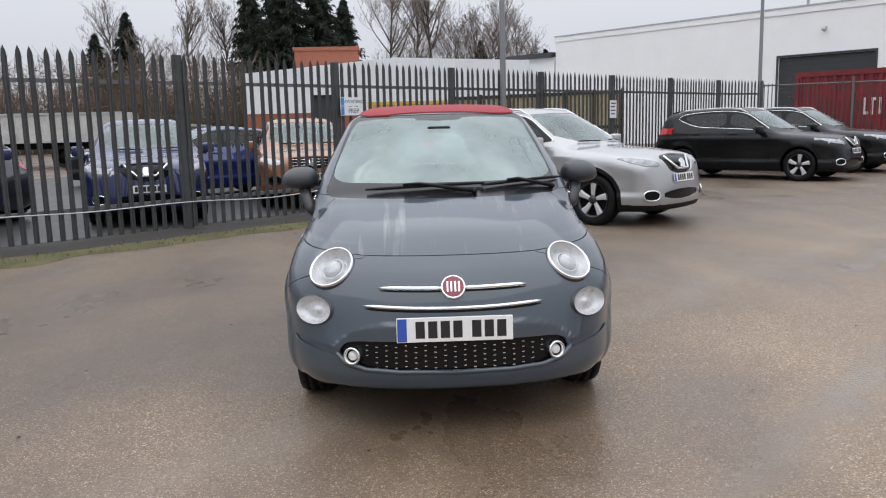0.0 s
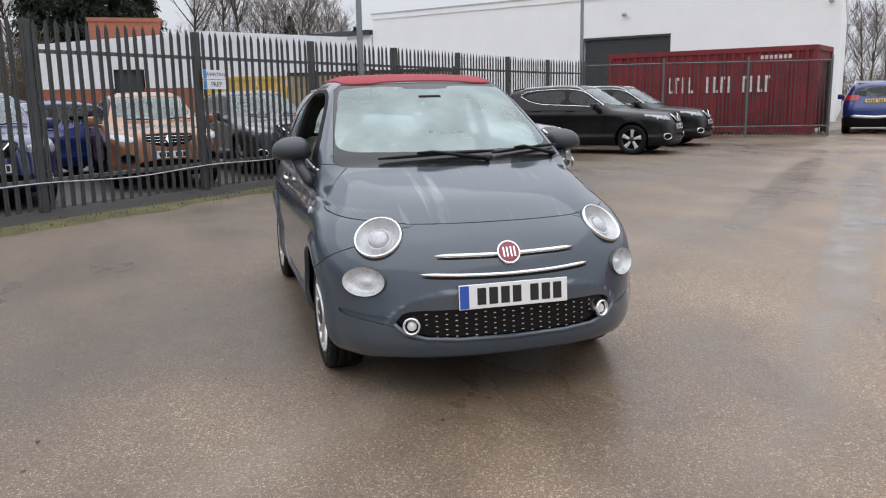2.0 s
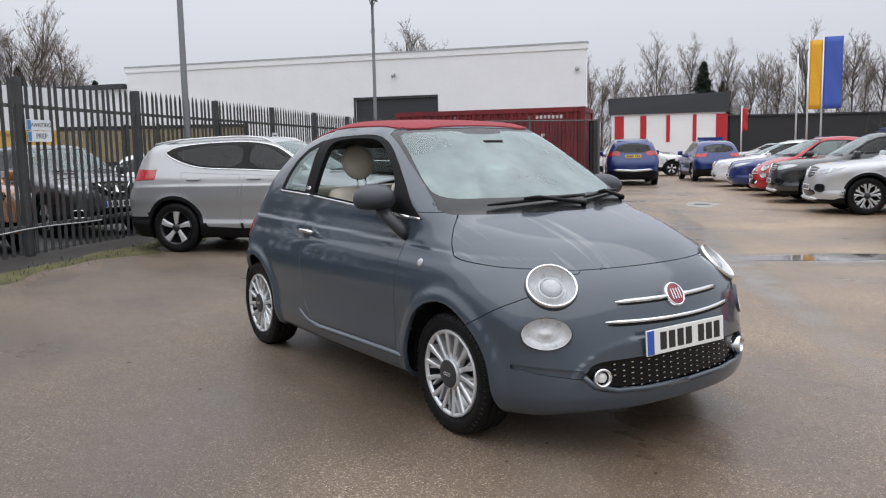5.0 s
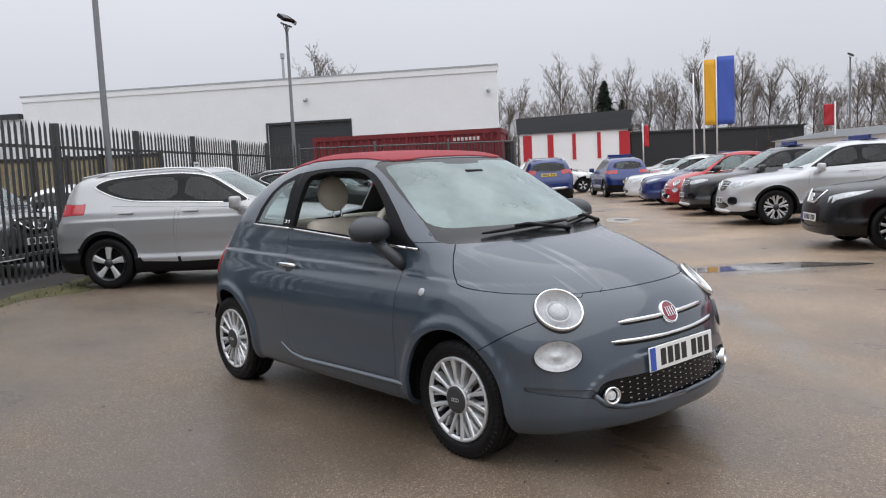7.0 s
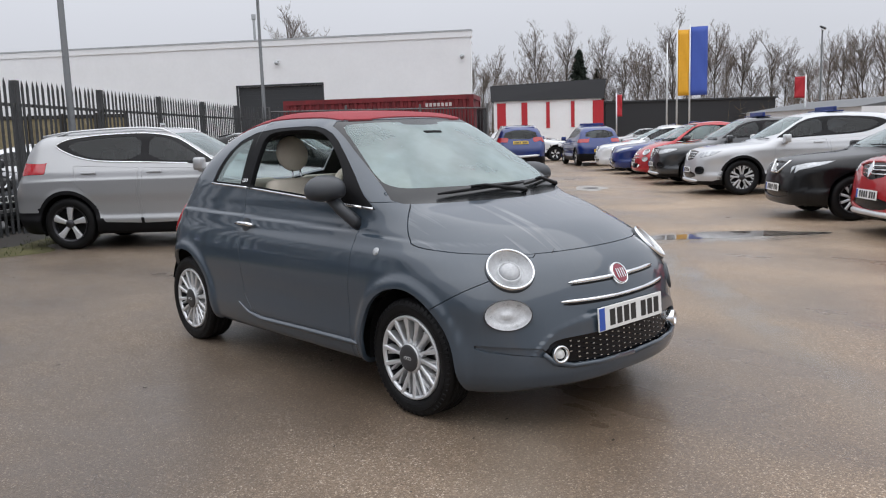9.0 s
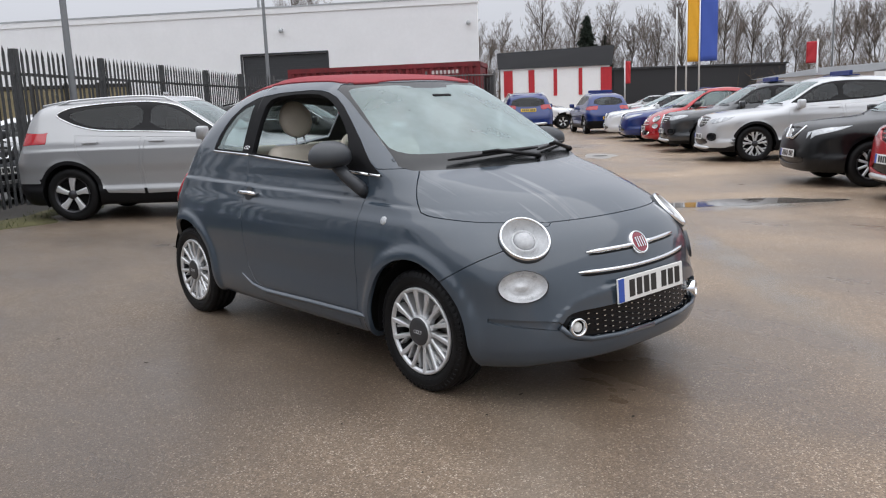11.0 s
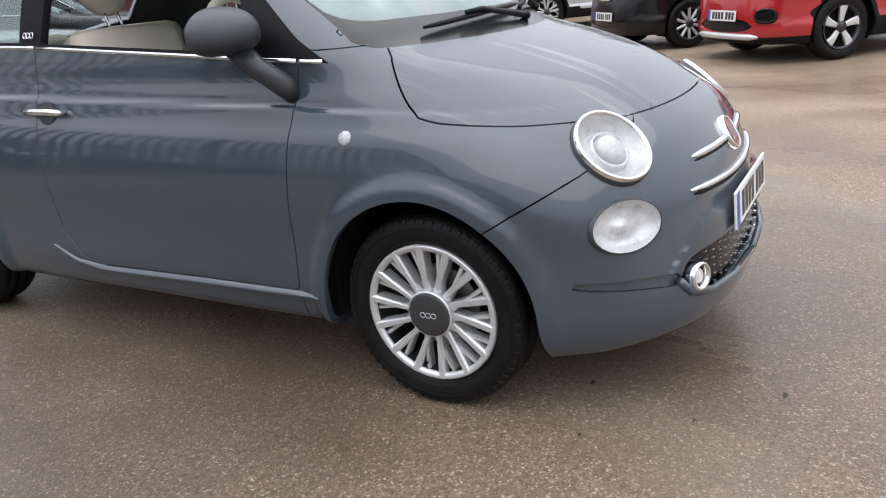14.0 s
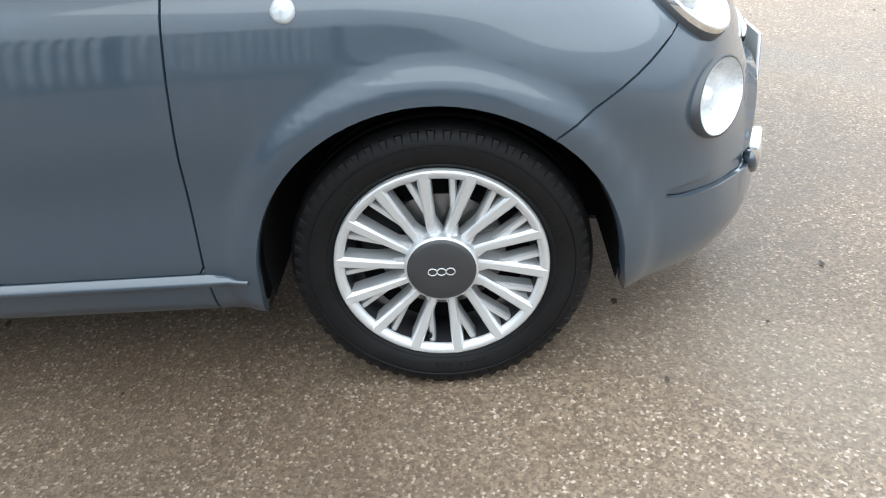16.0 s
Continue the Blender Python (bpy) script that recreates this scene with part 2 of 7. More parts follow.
# ---- car bodies ----
def curve(points):
    """A smooth line through (position, value) pairs that doesn't overshoot."""
    xs, ys = np.array([p[0] for p in points], float), np.array([p[1] for p in points], float)
    d = np.diff(ys) / np.diff(xs)
    m = np.zeros(len(xs))
    same = d[:-1] * d[1:] > 0
    m[1:-1] = np.where(same, 2 * d[:-1] * d[1:] / np.where(same, d[:-1] + d[1:], 1), 0)
    m[0], m[-1] = d[0], d[-1]

    def at(x):
        x = np.clip(x, xs[0], xs[-1])
        i = np.clip(np.searchsorted(xs, x) - 1, 0, len(xs) - 2)
        h = xs[i + 1] - xs[i]
        t = (x - xs[i]) / h
        return ((2 * t**3 - 3 * t**2 + 1) * ys[i] + (t**3 - 2 * t**2 + t) * h * m[i] + (-2 * t**3 + 3 * t**2) * ys[i + 1] + (t**3 - t**2) * h * m[i + 1])

    return at


def smax(a, b, k):
    h = np.maximum(k - np.abs(a - b), 0) / k
    return np.maximum(a, b) + h * h * k * 0.25


class Shape:
    """The outer skin of a car, front to -y, as a level set: sides, nose, tail, top and floor met with soft edges."""

    def __init__(self, s):
        self.s = s
        self.top, self.width, self.taper = curve(s["top"]), curve(s["width"]), curve(s["taper"])
        self.front, self.rear, self.kt = curve(s["front"]), curve(s["rear"]), curve(s["kt"])
        self.crease = curve(s["crease"]) if "crease" in s else None

    def f(self, p):
        s = self.s
        x, y, z = np.abs(p[:, 0]), p[:, 1], p[:, 2]
        zw = z
        if "crease" in s:
            # the shoulder line falls towards the nose
            zw = z + (0.93 - self.crease(y)) * np.exp(-(((z - 0.89) / 0.09) ** 4))
        w = self.width(zw) * self.taper(y)
        for ay, az, r in s["arches"]:
            d = np.hypot(y - ay, z - az) - r
            lift = 1 / (1 + np.exp(np.clip((d - s["band"]) / 0.009, -40, 40))) if "band" in s else np.exp(-(d / 0.05) ** 2)
            w = w + s["flare"] * lift * (z > az - r)
        side = x - w
        if "plan" in s:
            n, deep = s["plan"]
            t = np.clip((self.front(z) + deep - y) / deep, 0, None)
            side = ((np.clip(x / w, 0, None) ** n + t**n) ** (1 / n) - 1) * 0.62
        nose = (self.front(z) + s["fc"] * x**2 + s.get("fc4", 0) * x**4 - y) * 0.95
        tail = (y - self.rear(z) + s["rc"] * x**2) * 0.95
        yy = y - s["tc"] * x**2 * np.where(y < s["mid"], 1, -0.4)
        e = 0.01
        slope = (self.top(yy + e) - self.top(yy - e)) / (2 * e)
        lid = (z - self.top(yy) + s["crown"] * x**2) / np.sqrt(1 + slope**2)
        d = smax(side if "plan" in s else smax(side, nose, s["kf"]), tail, s["kr"])
        d = smax(d, lid, self.kt(y))
        low = s["floor"]
        if "chin" in s:
            # the bumper hangs lowest just ahead of the wheel
            low = low + s["chin"] * np.exp(-(((y + 0.40) / 0.13) ** 2)) + 0.012 * np.clip((-0.5 - y) / 0.1, 0, 1)
        return smax(d, low - z, 0.028 if "chin" in s else 0.05)

    def grad(self, p, fn=None, e=0.002):
        fn = fn or self.f
        g = np.zeros_like(p)
        for i in range(3):
            q = p.copy()
            q[:, i] += e
            r = p.copy()
            r[:, i] -= e
            g[:, i] = (fn(q) - fn(r)) / (2 * e)
        return g

    def settle(self, p, rounds=3):
        for _ in range(rounds):
            g = self.grad(p)
            p = p - (self.f(p) / np.maximum((g**2).sum(1), 0.05))[:, None] * g
        return p

    def skin(self, ny, nx, nz):
        """Welded triangles over the whole skin."""
        s = self.s
        y0, y1, zc = s["axis"]
        quads, pts = [], []

        def patch(u, v, put):
            a, b = np.meshgrid(u, v, indexing="ij")
            base = sum(len(q) for q in pts)
            pts.append(np.array([put(i, j) for i, j in zip(a.ravel(), b.ravel())]))
            idx = base + np.arange(a.size).reshape(a.shape)
            return [(idx[i, j], idx[i + 1, j], idx[i + 1, j + 1], idx[i, j + 1]) for i in range(len(u) - 1) for j in range(len(v) - 1)]

        uy, ux, uz = np.linspace(-1, 1, ny), np.linspace(-1, 1, nx), np.linspace(-1, 1, nz)
        for sx in (-1, 1):
            quads += patch(uy, uz, lambda a, b: (sx, a, b))
        for sz in (-1, 1):
            quads += patch(ux, uy, lambda a, b: (a, b, sz))
        for sy in (-1, 1):
            quads += patch(ux, uz, lambda a, b: (a, sy, b))
        q = np.concatenate(pts)
        key = np.round(q * 1e5).astype(np.int64)
        _, first, back = np.unique(key, axis=0, return_index=True, return_inverse=True)
        q, back = q[first], back.ravel()
        quads = back[np.array(quads)]
        origin = np.stack([np.zeros(len(q)), (y0 + y1) / 2 + q[:, 1] * (y1 - y0) / 2, np.full(len(q), zc)], 1)
        way = np.stack([q[:, 0] * s["reach"][0], np.sign(q[:, 1]) * np.abs(q[:, 1]) ** 7 * 0.55, np.where(q[:, 2] > 0, q[:, 2] * s["reach"][1], q[:, 2] * (zc - s["floor"] + 0.1))], 1)
        lo, hi = np.zeros(len(q)), np.full(len(q), 2.5)
        for _ in range(26):
            mid = (lo + hi) / 2
            out = self.f(origin + way * mid[:, None]) > 0
            lo, hi = np.where(out, lo, mid), np.where(out, mid, hi)
        p = origin + way * ((lo + hi) / 2)[:, None]
        tris = np.concatenate([quads[:, [0, 1, 2]], quads[:, [0, 2, 3]]])
        n = self.grad(p)
        c = np.cross(p[tris[:, 1]] - p[tris[:, 0]], p[tris[:, 2]] - p[tris[:, 0]])
        flip = (c * n[tris[:, 0]]).sum(1) < 0
        tris[flip] = tris[flip][:, ::-1]
        return p, tris


def polygon(pts, smooth=0, half=False):
    """A signed distance to a closed outline in two coordinates; negative inside."""
    pts = [np.array(q, float) for q in pts]
    if half:
        pts = [np.array((-0.6, q[1])) if q[0] == 0 else q for q in pts]
    for _ in range(smooth):
        pts = [w for a, b in zip(pts, pts[1:] + pts[:1]) for w in (a * 0.75 + b * 0.25, a * 0.25 + b * 0.75)]
    a = np.array(pts)
    b = np.roll(a, -1, 0)

    def at(u, v):
        best, inside = np.full(len(u), 1e9), np.zeros(len(u), bool)
        for p, q in zip(a, b):
            e = q - p
            t = np.clip(((u - p[0]) * e[0] + (v - p[1]) * e[1]) / max(e @ e, 1e-12), 0, 1)
            best = np.minimum(best, (u - p[0] - t * e[0]) ** 2 + (v - p[1] - t * e[1]) ** 2)
            c = ((p[1] > v) != (q[1] > v))
            inside ^= c & (u < (q[0] - p[0]) * (v - p[1]) / (q[1] - p[1] if q[1] != p[1] else 1e-12) + p[0])
        return np.where(inside, -1, 1) * np.sqrt(best)

    return at


def side(pts, smooth=0, sign=0):
    g = polygon(pts, smooth)
    return lambda p: np.maximum(g(p[:, 1], p[:, 2]), 0.42 - (np.abs(p[:, 0]) if not sign else p[:, 0] * sign))


def facing(pts, smooth=0, ahead=True, limit=0.6):
    """An outline seen from the front or the back, the same on both halves."""
    g = polygon(pts, smooth, True)
    return lambda p: np.maximum(g(np.abs(p[:, 0]), p[:, 2]), (p[:, 1] - limit) * (1 if ahead else -1))


def disc(y, z, r, low=-1.0):
    return lambda p: np.maximum(np.hypot(p[:, 1] - y, p[:, 2] - z) - r, 0.42 - np.abs(p[:, 0]))


def carve(shape, p, tris, cuts):
    """Moves the skin's points onto the outlines, and names the triangles: the last outline that holds one gives its name."""
    names = np.zeros(len(tris), int)
    edges = np.unique(np.sort(np.concatenate([tris[:, [0, 1]], tris[:, [1, 2]], tris[:, [2, 0]]]), 1), axis=0)
    fields = []
    for name, fn in cuts:
        for _ in range(2):
            v = fn(p)
            a, b = v[edges[:, 0]], v[edges[:, 1]]
            cross = a * b < 0
            near = np.where(np.abs(a) < np.abs(b), edges[:, 0], edges[:, 1])[cross & (np.minimum(np.abs(a), np.abs(b)) > 1e-5)]
            near = np.unique(near)
            if not len(near):
                break
            q = p[near]
            for _ in range(4):
                g = shape.grad(q, fn, 0.0008)
                n = shape.grad(q)
                n /= np.linalg.norm(n, axis=1)[:, None] + 1e-9
                g -= (g * n).sum(1)[:, None] * n
                q = q - np.clip(fn(q) / np.maximum((g**2).sum(1), 0.1), -0.03, 0.03)[:, None] * g
                q = shape.settle(q, 1)
            p[near] = q
        fields.append(fn)
    mids = p[tris].mean(1)
    for i, fn in enumerate(fields):
        names[fn(mids) < 0] = i + 1
    return p, names


def sheet(name, shape, p, tris, material, parent, label="", gap=0.0, inset=0.0, lip=0.0, thick=None):
    """One panel of the skin: pulled in from its joints by gap, sunk by inset, with its edge turned in by lip."""
    used, inv = np.unique(tris, return_inverse=True)
    t = inv.reshape(-1, 3)
    v = p[used].copy()
    n = shape.grad(v)
    n /= np.linalg.norm(n, axis=1)[:, None] + 1e-9
    e = np.concatenate([t[:, [0, 1]], t[:, [1, 2]], t[:, [2, 0]]])
    opp = np.concatenate([t[:, 2], t[:, 0], t[:, 1]])
    key = np.sort(e, 1)
    _, inv2, cnt = np.unique(key, axis=0, return_inverse=True, return_counts=True)
    rim = cnt[inv2.ravel()] == 1
    con = np.zeros_like(v)
    for (a, b), o in zip(e[rim], opp[rim]):
        d = v[b] - v[a]
        w = v[a] - v[o]
        w = w - d * (w @ d) / max(d @ d, 1e-12)
        w /= np.linalg.norm(w) + 1e-9
        con[a] += w
        con[b] += w
    length = np.linalg.norm(con, axis=1)
    edge = length > 1e-6
    con[edge] /= length[edge][:, None]
    v = v - con * gap - n * inset
    verts, faces, normals = list(v), [tuple(f) for f in t], list(n)
    if lip:
        top, low = {}, {}
        for i in np.nonzero(edge)[0]:
            top[i] = len(verts)
            verts.append(v[i]); normals.append((con[i] + n[i] * 0.5) / np.linalg.norm(con[i] + n[i] * 0.5))
            low[i] = len(verts)
            verts.append(v[i] - n[i] * lip); normals.append(con[i])
        for a, b in e[rim]:
            if a in top and b in top:
                faces.append((top[b], top[a], low[a], low[b]))
    return mesh_object(name, verts, faces, material, parent, label, normals=normals)


def tyre_mesh(r, rim, w):
    """Tyre cross-section turned about x, outside face towards -x."""
    h = r - rim
    prof = [(-w * 0.36, rim - 0.004), (-w * 0.46, rim + h * 0.12), (-w * 0.5, rim + h * 0.42), (-w * 0.485, rim + h * 0.7), (-w * 0.43, r - 0.010), (-w * 0.36, r - 0.002),
            (-w * 0.24, r), (-w * 0.235, r - 0.007), (-w * 0.215, r - 0.007), (-w * 0.21, r), (-w * 0.04, r), (-w * 0.035, r - 0.007), (w * 0.035, r - 0.007), (w * 0.04, r), (w * 0.21, r), (w * 0.215, r - 0.007), (w * 0.235, r - 0.007), (w * 0.24, r),
            (w * 0.36, r - 0.002), (w * 0.43, r - 0.010), (w * 0.5, rim + h * 0.42), (w * 0.36, rim - 0.004)]
    return lathe(prof, 64)


def spoke(v, f, a0, r0, w0, x0, a1, r1, w1, x1, depth):
    """A tapered bar from radius r0 at angle a0 to r1 at a1, with its outer face at x0..x1 and a ridge along it."""
    b = len(v)
    for a, r, w, x in ((a0, r0, w0, x0), (a1, r1, w1, x1)):
        c, s = math.cos(a), math.sin(a)
        for o, dx in ((-w / 2, 0.006), (-w * 0.3, 0.0), (w * 0.3, 0.0), (w / 2, 0.006), (w / 2, depth), (-w / 2, depth)):
            v.append((x + dx, r * c - o * s, r * s + o * c))
    for k in range(6):
        j = (k + 1) % 6
        f.append((b + k, b + j, b + 6 + j, b + 6 + k))
    f.append((b + 5, b + 4, b + 3, b + 2, b + 1, b))
    f.append(tuple(b + 6 + k for k in range(6)))


def city_wheel(parent, m, r=0.29, rim=0.204, w=0.185, turn=0.0):
    """Silver multi-spoke alloy wheel: fourteen leaning spokes round a dark cap, a lower layer between them."""
    root = part("wheel", bmesh.new(), M["rubber"], parent)
    root.matrix_basis = m
    v, f = tyre_mesh(r, rim, w)
    tyre = mesh_object("tyre", v, f, M["rubber"], root, "black rubber tyre with moulded sidewall", smooth=True)
    # raised shoulder blocks round the tread edge
    v, f = [], []
    for k in range(60):
        for sx in (-1, 1):
            a = 2 * math.pi * k / 60
            spoke(v, f, a, r - 0.026, 0.016, sx * (w * 0.462) - 0.006, a, r - 0.011, 0.018, sx * (w * 0.43) - 0.006, 0.012)
    tagged(mesh_object("tread_pattern", v, f, M["rubber"], root), kind="stuff")
    # moulded ring and raised marks on the sidewall
    bm = bmesh.new()
    for rad, xx in ((rim + 0.050, -w * 0.497), (rim + 0.012, -w * 0.462)):
        tube(bm, [(xx, rad * math.cos(t), rad * math.sin(t)) for t in np.linspace(0, 2 * math.pi, 65)], 0.0016, 5, False)
    part("sidewall_ring", bm, M["rubber"], root, smooth=True)
    v, f = [], []
    rm_ = random.Random(3)
    for base in (0.5, 2.5, 4.4):
        for k in range(9):
            if k == 5:
                continue
            aa = base + k * 0.052
            spoke(v, f, aa, rim + 0.024, 0.006, -w * 0.4955, aa, rim + 0.040, 0.006 + rm_.uniform(0, 0.003), -w * 0.5015, 0.006)
    tagged(mesh_object("sidewall_relief", v, f, M["rubber"], root, "raised marks moulded on the tyre wall"), kind="stuff")
    o = -w * 0.5 + 0.004
    v, f = lathe([(o + 0.012, rim + 0.002), (o + 0.002, rim + 0.001), (o - 0.001, rim - 0.003), (o + 0.001, rim - 0.009), (o + 0.004, rim - 0.016), (o + 0.014, rim - 0.018)], 72)
    rm = mesh_object("rim", v, f, M["alloy"], root, "silver alloy rim", smooth=True)
    # the barrel is coloured dark for the shade in the gaps between spokes
    v, f = lathe([(o + 0.014, rim - 0.017), (o + 0.05, rim - 0.022), (0.06, rim - 0.03), (0.07, rim)], 48)
    mesh_object("barrel", v, f, M["dark_alloy"], root, smooth=True)
    # fourteen proud spokes that lean one way, over lower ones that lean the other
    step = 2 * math.pi / 14
    for name, lab in (("spoke", "tapered silver spoke"), ("spoke_flank", "")):
        for sg in (1, -1):
            v, f = [], []
            if name == "spoke":
                spoke(v, f, -0.11, 0.062, 0.0165, o + 0.012, 0.0, rim - 0.002, 0.0255, o - 0.001, 0.042)
            else:
                spoke(v, f, 0.16, 0.062, 0.013, o + 0.014, -0.09, 0.118, 0.013, o + 0.014, 0.03)
                spoke(v, f, -0.09, 0.118, 0.013, o + 0.014, -0.18, rim - 0.010, 0.015, o + 0.018, 0.03)
            first = None
            for k in range(7):
                a = turn + (2 * k + (0 if sg > 0 else 1)) * step
                if first is None:
                    first = mesh_object(name, v, f, M["alloy"], root, lab)
                    ob = first
                else:
                    ob = tagged(new(name, first.data), lab)
                    ob.parent = root
                ob.matrix_basis = Matrix.Rotation(a, 4, "X")
    v, f = lathe([(o + 0.02, 0.072), (o + 0.002, 0.071), (o - 0.003, 0.069), (o - 0.004, 0.066)], 48)
    mesh_object("hub_ring", v, f, M["alloy"], root, smooth=True)
    v, f = lathe([(o - 0.003, 0.066), (o - 0.006, 0.064), (o - 0.009, 0.059), (o - 0.0098, 0.03), (o - 0.010, 0.0001)], 48)
    cap = mesh_object("cap", v, f, M["cap"], root, "dark grey wheel centre cap", smooth=True)
    bm = bmesh.new()
    for k in range(3):
        cy = -0.017 + 0.017 * k
        pts = [(o - 0.0112, cy + 0.0085 * math.cos(t), 0.0075 * math.sin(t)) for t in np.linspace(0, 2 * math.pi, 15)]
        tube(bm, pts, 0.0012, 5, False)
    part("emblem", bm, M["alloy"], cap, smooth=True)
    v, f = lathe([(-0.02, 0.04), (-0.02, 0.125), (-0.005, 0.125)], 40)
    mesh_object("brake_disc", v, f, M["brake"], root, "grey steel brake disc")
    bm = bmesh.new()
    box(bm, -0.045, 0.04, 0.07, 0.155, 0.02, 0.12, bevel=0.01)
    part("caliper", bm, M["liner"], root)
    v, f = lathe([(0.0, rim - 0.03), (0.0, 0.0001)], 32)
    mesh_object("backing_plate", v, f, M["liner"], root)
    bm = bmesh.new()
    tube(bm, [(o + 0.03, 0.035, -rim + 0.035), (o + 0.008, 0.035, -rim + 0.04)], 0.005, 8)
    part("valve", bm, M["gloss_black"], root)
    return root


WHEELS = {}


def plain_wheel(parent, m, r, rim, w, style, turn=0.3):
    """A road wheel of a parked car: tyre, rim, five or ten spokes, cap. Alike wheels share their meshes."""
    key = (round(r, 3), round(rim, 3), style)
    root = new("wheel")
    root.parent = parent
    root.matrix_basis = m
    if key not in WHEELS:
        made = []
        v, f = lathe([(-w * 0.38, rim - 0.004), (-w * 0.5, rim + (r - rim) * 0.45), (-w * 0.42, r - 0.01), (-w * 0.3, r), (w * 0.3, r), (w * 0.42, r - 0.01), (w * 0.5, rim + (r - rim) * 0.45), (w * 0.38, rim - 0.004)], 36)
        made.append(("tyre", v, f, M["rubber"], True))
        o = -w * 0.5 + 0.008
        v, f = lathe([(o, rim + 0.001), (o + 0.002, rim - 0.014), (o + 0.06, rim - 0.024), (0.05, rim - 0.03)], 36)
        made.append(("rim", v, f, M["dark_alloy"], True))
        v, f = lathe([(o + 0.07, rim - 0.02), (o + 0.075, 0.0001)], 24)
        made.append(("backing_plate", v, f, M["liner"], False))
        va, fa = [], []
        if style == "five":
            # five blades, narrow at the hub and cut on a slant at the rim, with a dark rib beside each
            for k in range(5):
                a = turn + 2 * math.pi * k / 5
                spoke(va, fa, a, 0.035, 0.042, o + 0.014, a + 0.05, rim * 0.62, 0.070, o + 0.006, 0.03)
                spoke(va, fa, a + 0.05, rim * 0.62, 0.070, o + 0.006, a + 0.10, rim - 0.006, 0.098, o + 0.004, 0.03)
        elif style == "twin":
            for k in range(5):
                for s in (-1, 1):
                    a = turn + 2 * math.pi * k / 5
                    spoke(va, fa, a + s * 0.25, 0.05, 0.026, o + 0.012, a + s * 0.2, rim - 0.006, 0.045, o + 0.004, 0.03)
                    spoke(va, fa, a + s * 0.2, rim * 0.6, 0.02, o + 0.014, a + s * 0.55, rim - 0.006, 0.028, o + 0.006, 0.025)
        else:
            for k in range(10):
                a = turn + 2 * math.pi * k / 10
                spoke(va, fa, a, 0.04, 0.03, o + 0.012, a, rim - 0.006, 0.035, o + 0.004, 0.03)
        made.append(("spoke", va, fa, M["alloy"], False))
        v, f = lathe([(o + 0.02, 0.06), (o + 0.004, 0.055), (o + 0.002, 0.0001)], 20)
        made.append(("cap", v, f, M["dark_alloy"], True))
        data = []
        for n, v, f, mt, sm in made:
            ob = mesh_object(n, v, f, mt, root, smooth=sm)
            data.append((n, ob.data))
        WHEELS[key] = data
    else:
        for n, me in WHEELS[key]:
            ob = new(n, me)
            ob.parent = root
    return root


def surface_at(shape, x, z, front=True, y=None):
    """The point of the skin at (x, z) seen from the front or back, or at (y, z) from the side of x's sign, and its normal."""
    if y is None:
        lo, hi = (-1.6, 0.6) if front else (5.5, 1.6)
        for _ in range(40):
            m = (lo + hi) / 2
            if shape.f(np.array([[x, m, z]]))[0] > 0:
                lo = m
            else:
                hi = m
        p = np.array([[x, hi, z]])
    else:
        lo, hi = 1.4, 0.3
        s = 1 if x > 0 else -1
        for _ in range(40):
            m = (lo + hi) / 2
            if shape.f(np.array([[s * m, y, z]]))[0] > 0:
                lo = m
            else:
                hi = m
        p = np.array([[s * hi, y, z]])
    n = shape.grad(p)[0]
    return Vector(p[0]), Vector(n / np.linalg.norm(n))


def on_skin(p, n, up=(0, 0, 1), lift=0.0):
    """A pose at p whose z looks out along n, and whose y points up."""
    z = Vector(n).normalized()
    x = Vector(up).cross(z).normalized()
    y = z.cross(x)
    m = Matrix((x, y, z)).transposed().to_4x4()
    return Matrix.Translation(Vector(p) + z * lift) @ m


def number_plate(parent, m, w=0.52, h=0.111, yellow=False, badge=True, groups=((4, 0), (3, 0))):
    """A number plate with bars in place of its characters."""
    bm = bmesh.new()
    box(bm, -w / 2, w / 2, -h / 2, h / 2, -0.004, 0.004, bevel=0.003)
    pl = part("number_plate", bm, M["plate_yellow" if yellow else "plate_white"], parent, "yellow number plate" if yellow else "white number plate with dark bars")
    pl.matrix_basis = m
    x = -w / 2 + (0.085 if badge else 0.04)
    k = (w / 2 - 0.02 - x) / 0.415
    for n in (4, 3):
        for i in range(n):
            bm = bmesh.new()
            box(bm, x, x + 0.041 * k, -0.038, 0.038, 0.004, 0.0052)
            part("plate_bar", bm, M["plate_ink"], pl)
            x += 0.056 * k
        x += 0.028 * k
    if badge:
        bm = bmesh.new()
        box(bm, -w / 2 + 0.004, -w / 2 + 0.046, -h / 2 + 0.004, h / 2 - 0.004, 0.004, 0.0052)
        part("plate_band", bm, M["plate_blue"], pl)
    return pl


def car_root(name, x, y, heading, label, group=""):
    """heading: degrees from +x, the way the bonnet points."""
    ob = new(name)
    ob.matrix_basis = pose(x, y, 0, 0, 0, heading + 90)
    return tagged(ob, label, "car", group)


def split_side(p, tris):
    s = p[tris].mean(1)[:, 0]
    return tris[s < 0], tris[s >= 0]


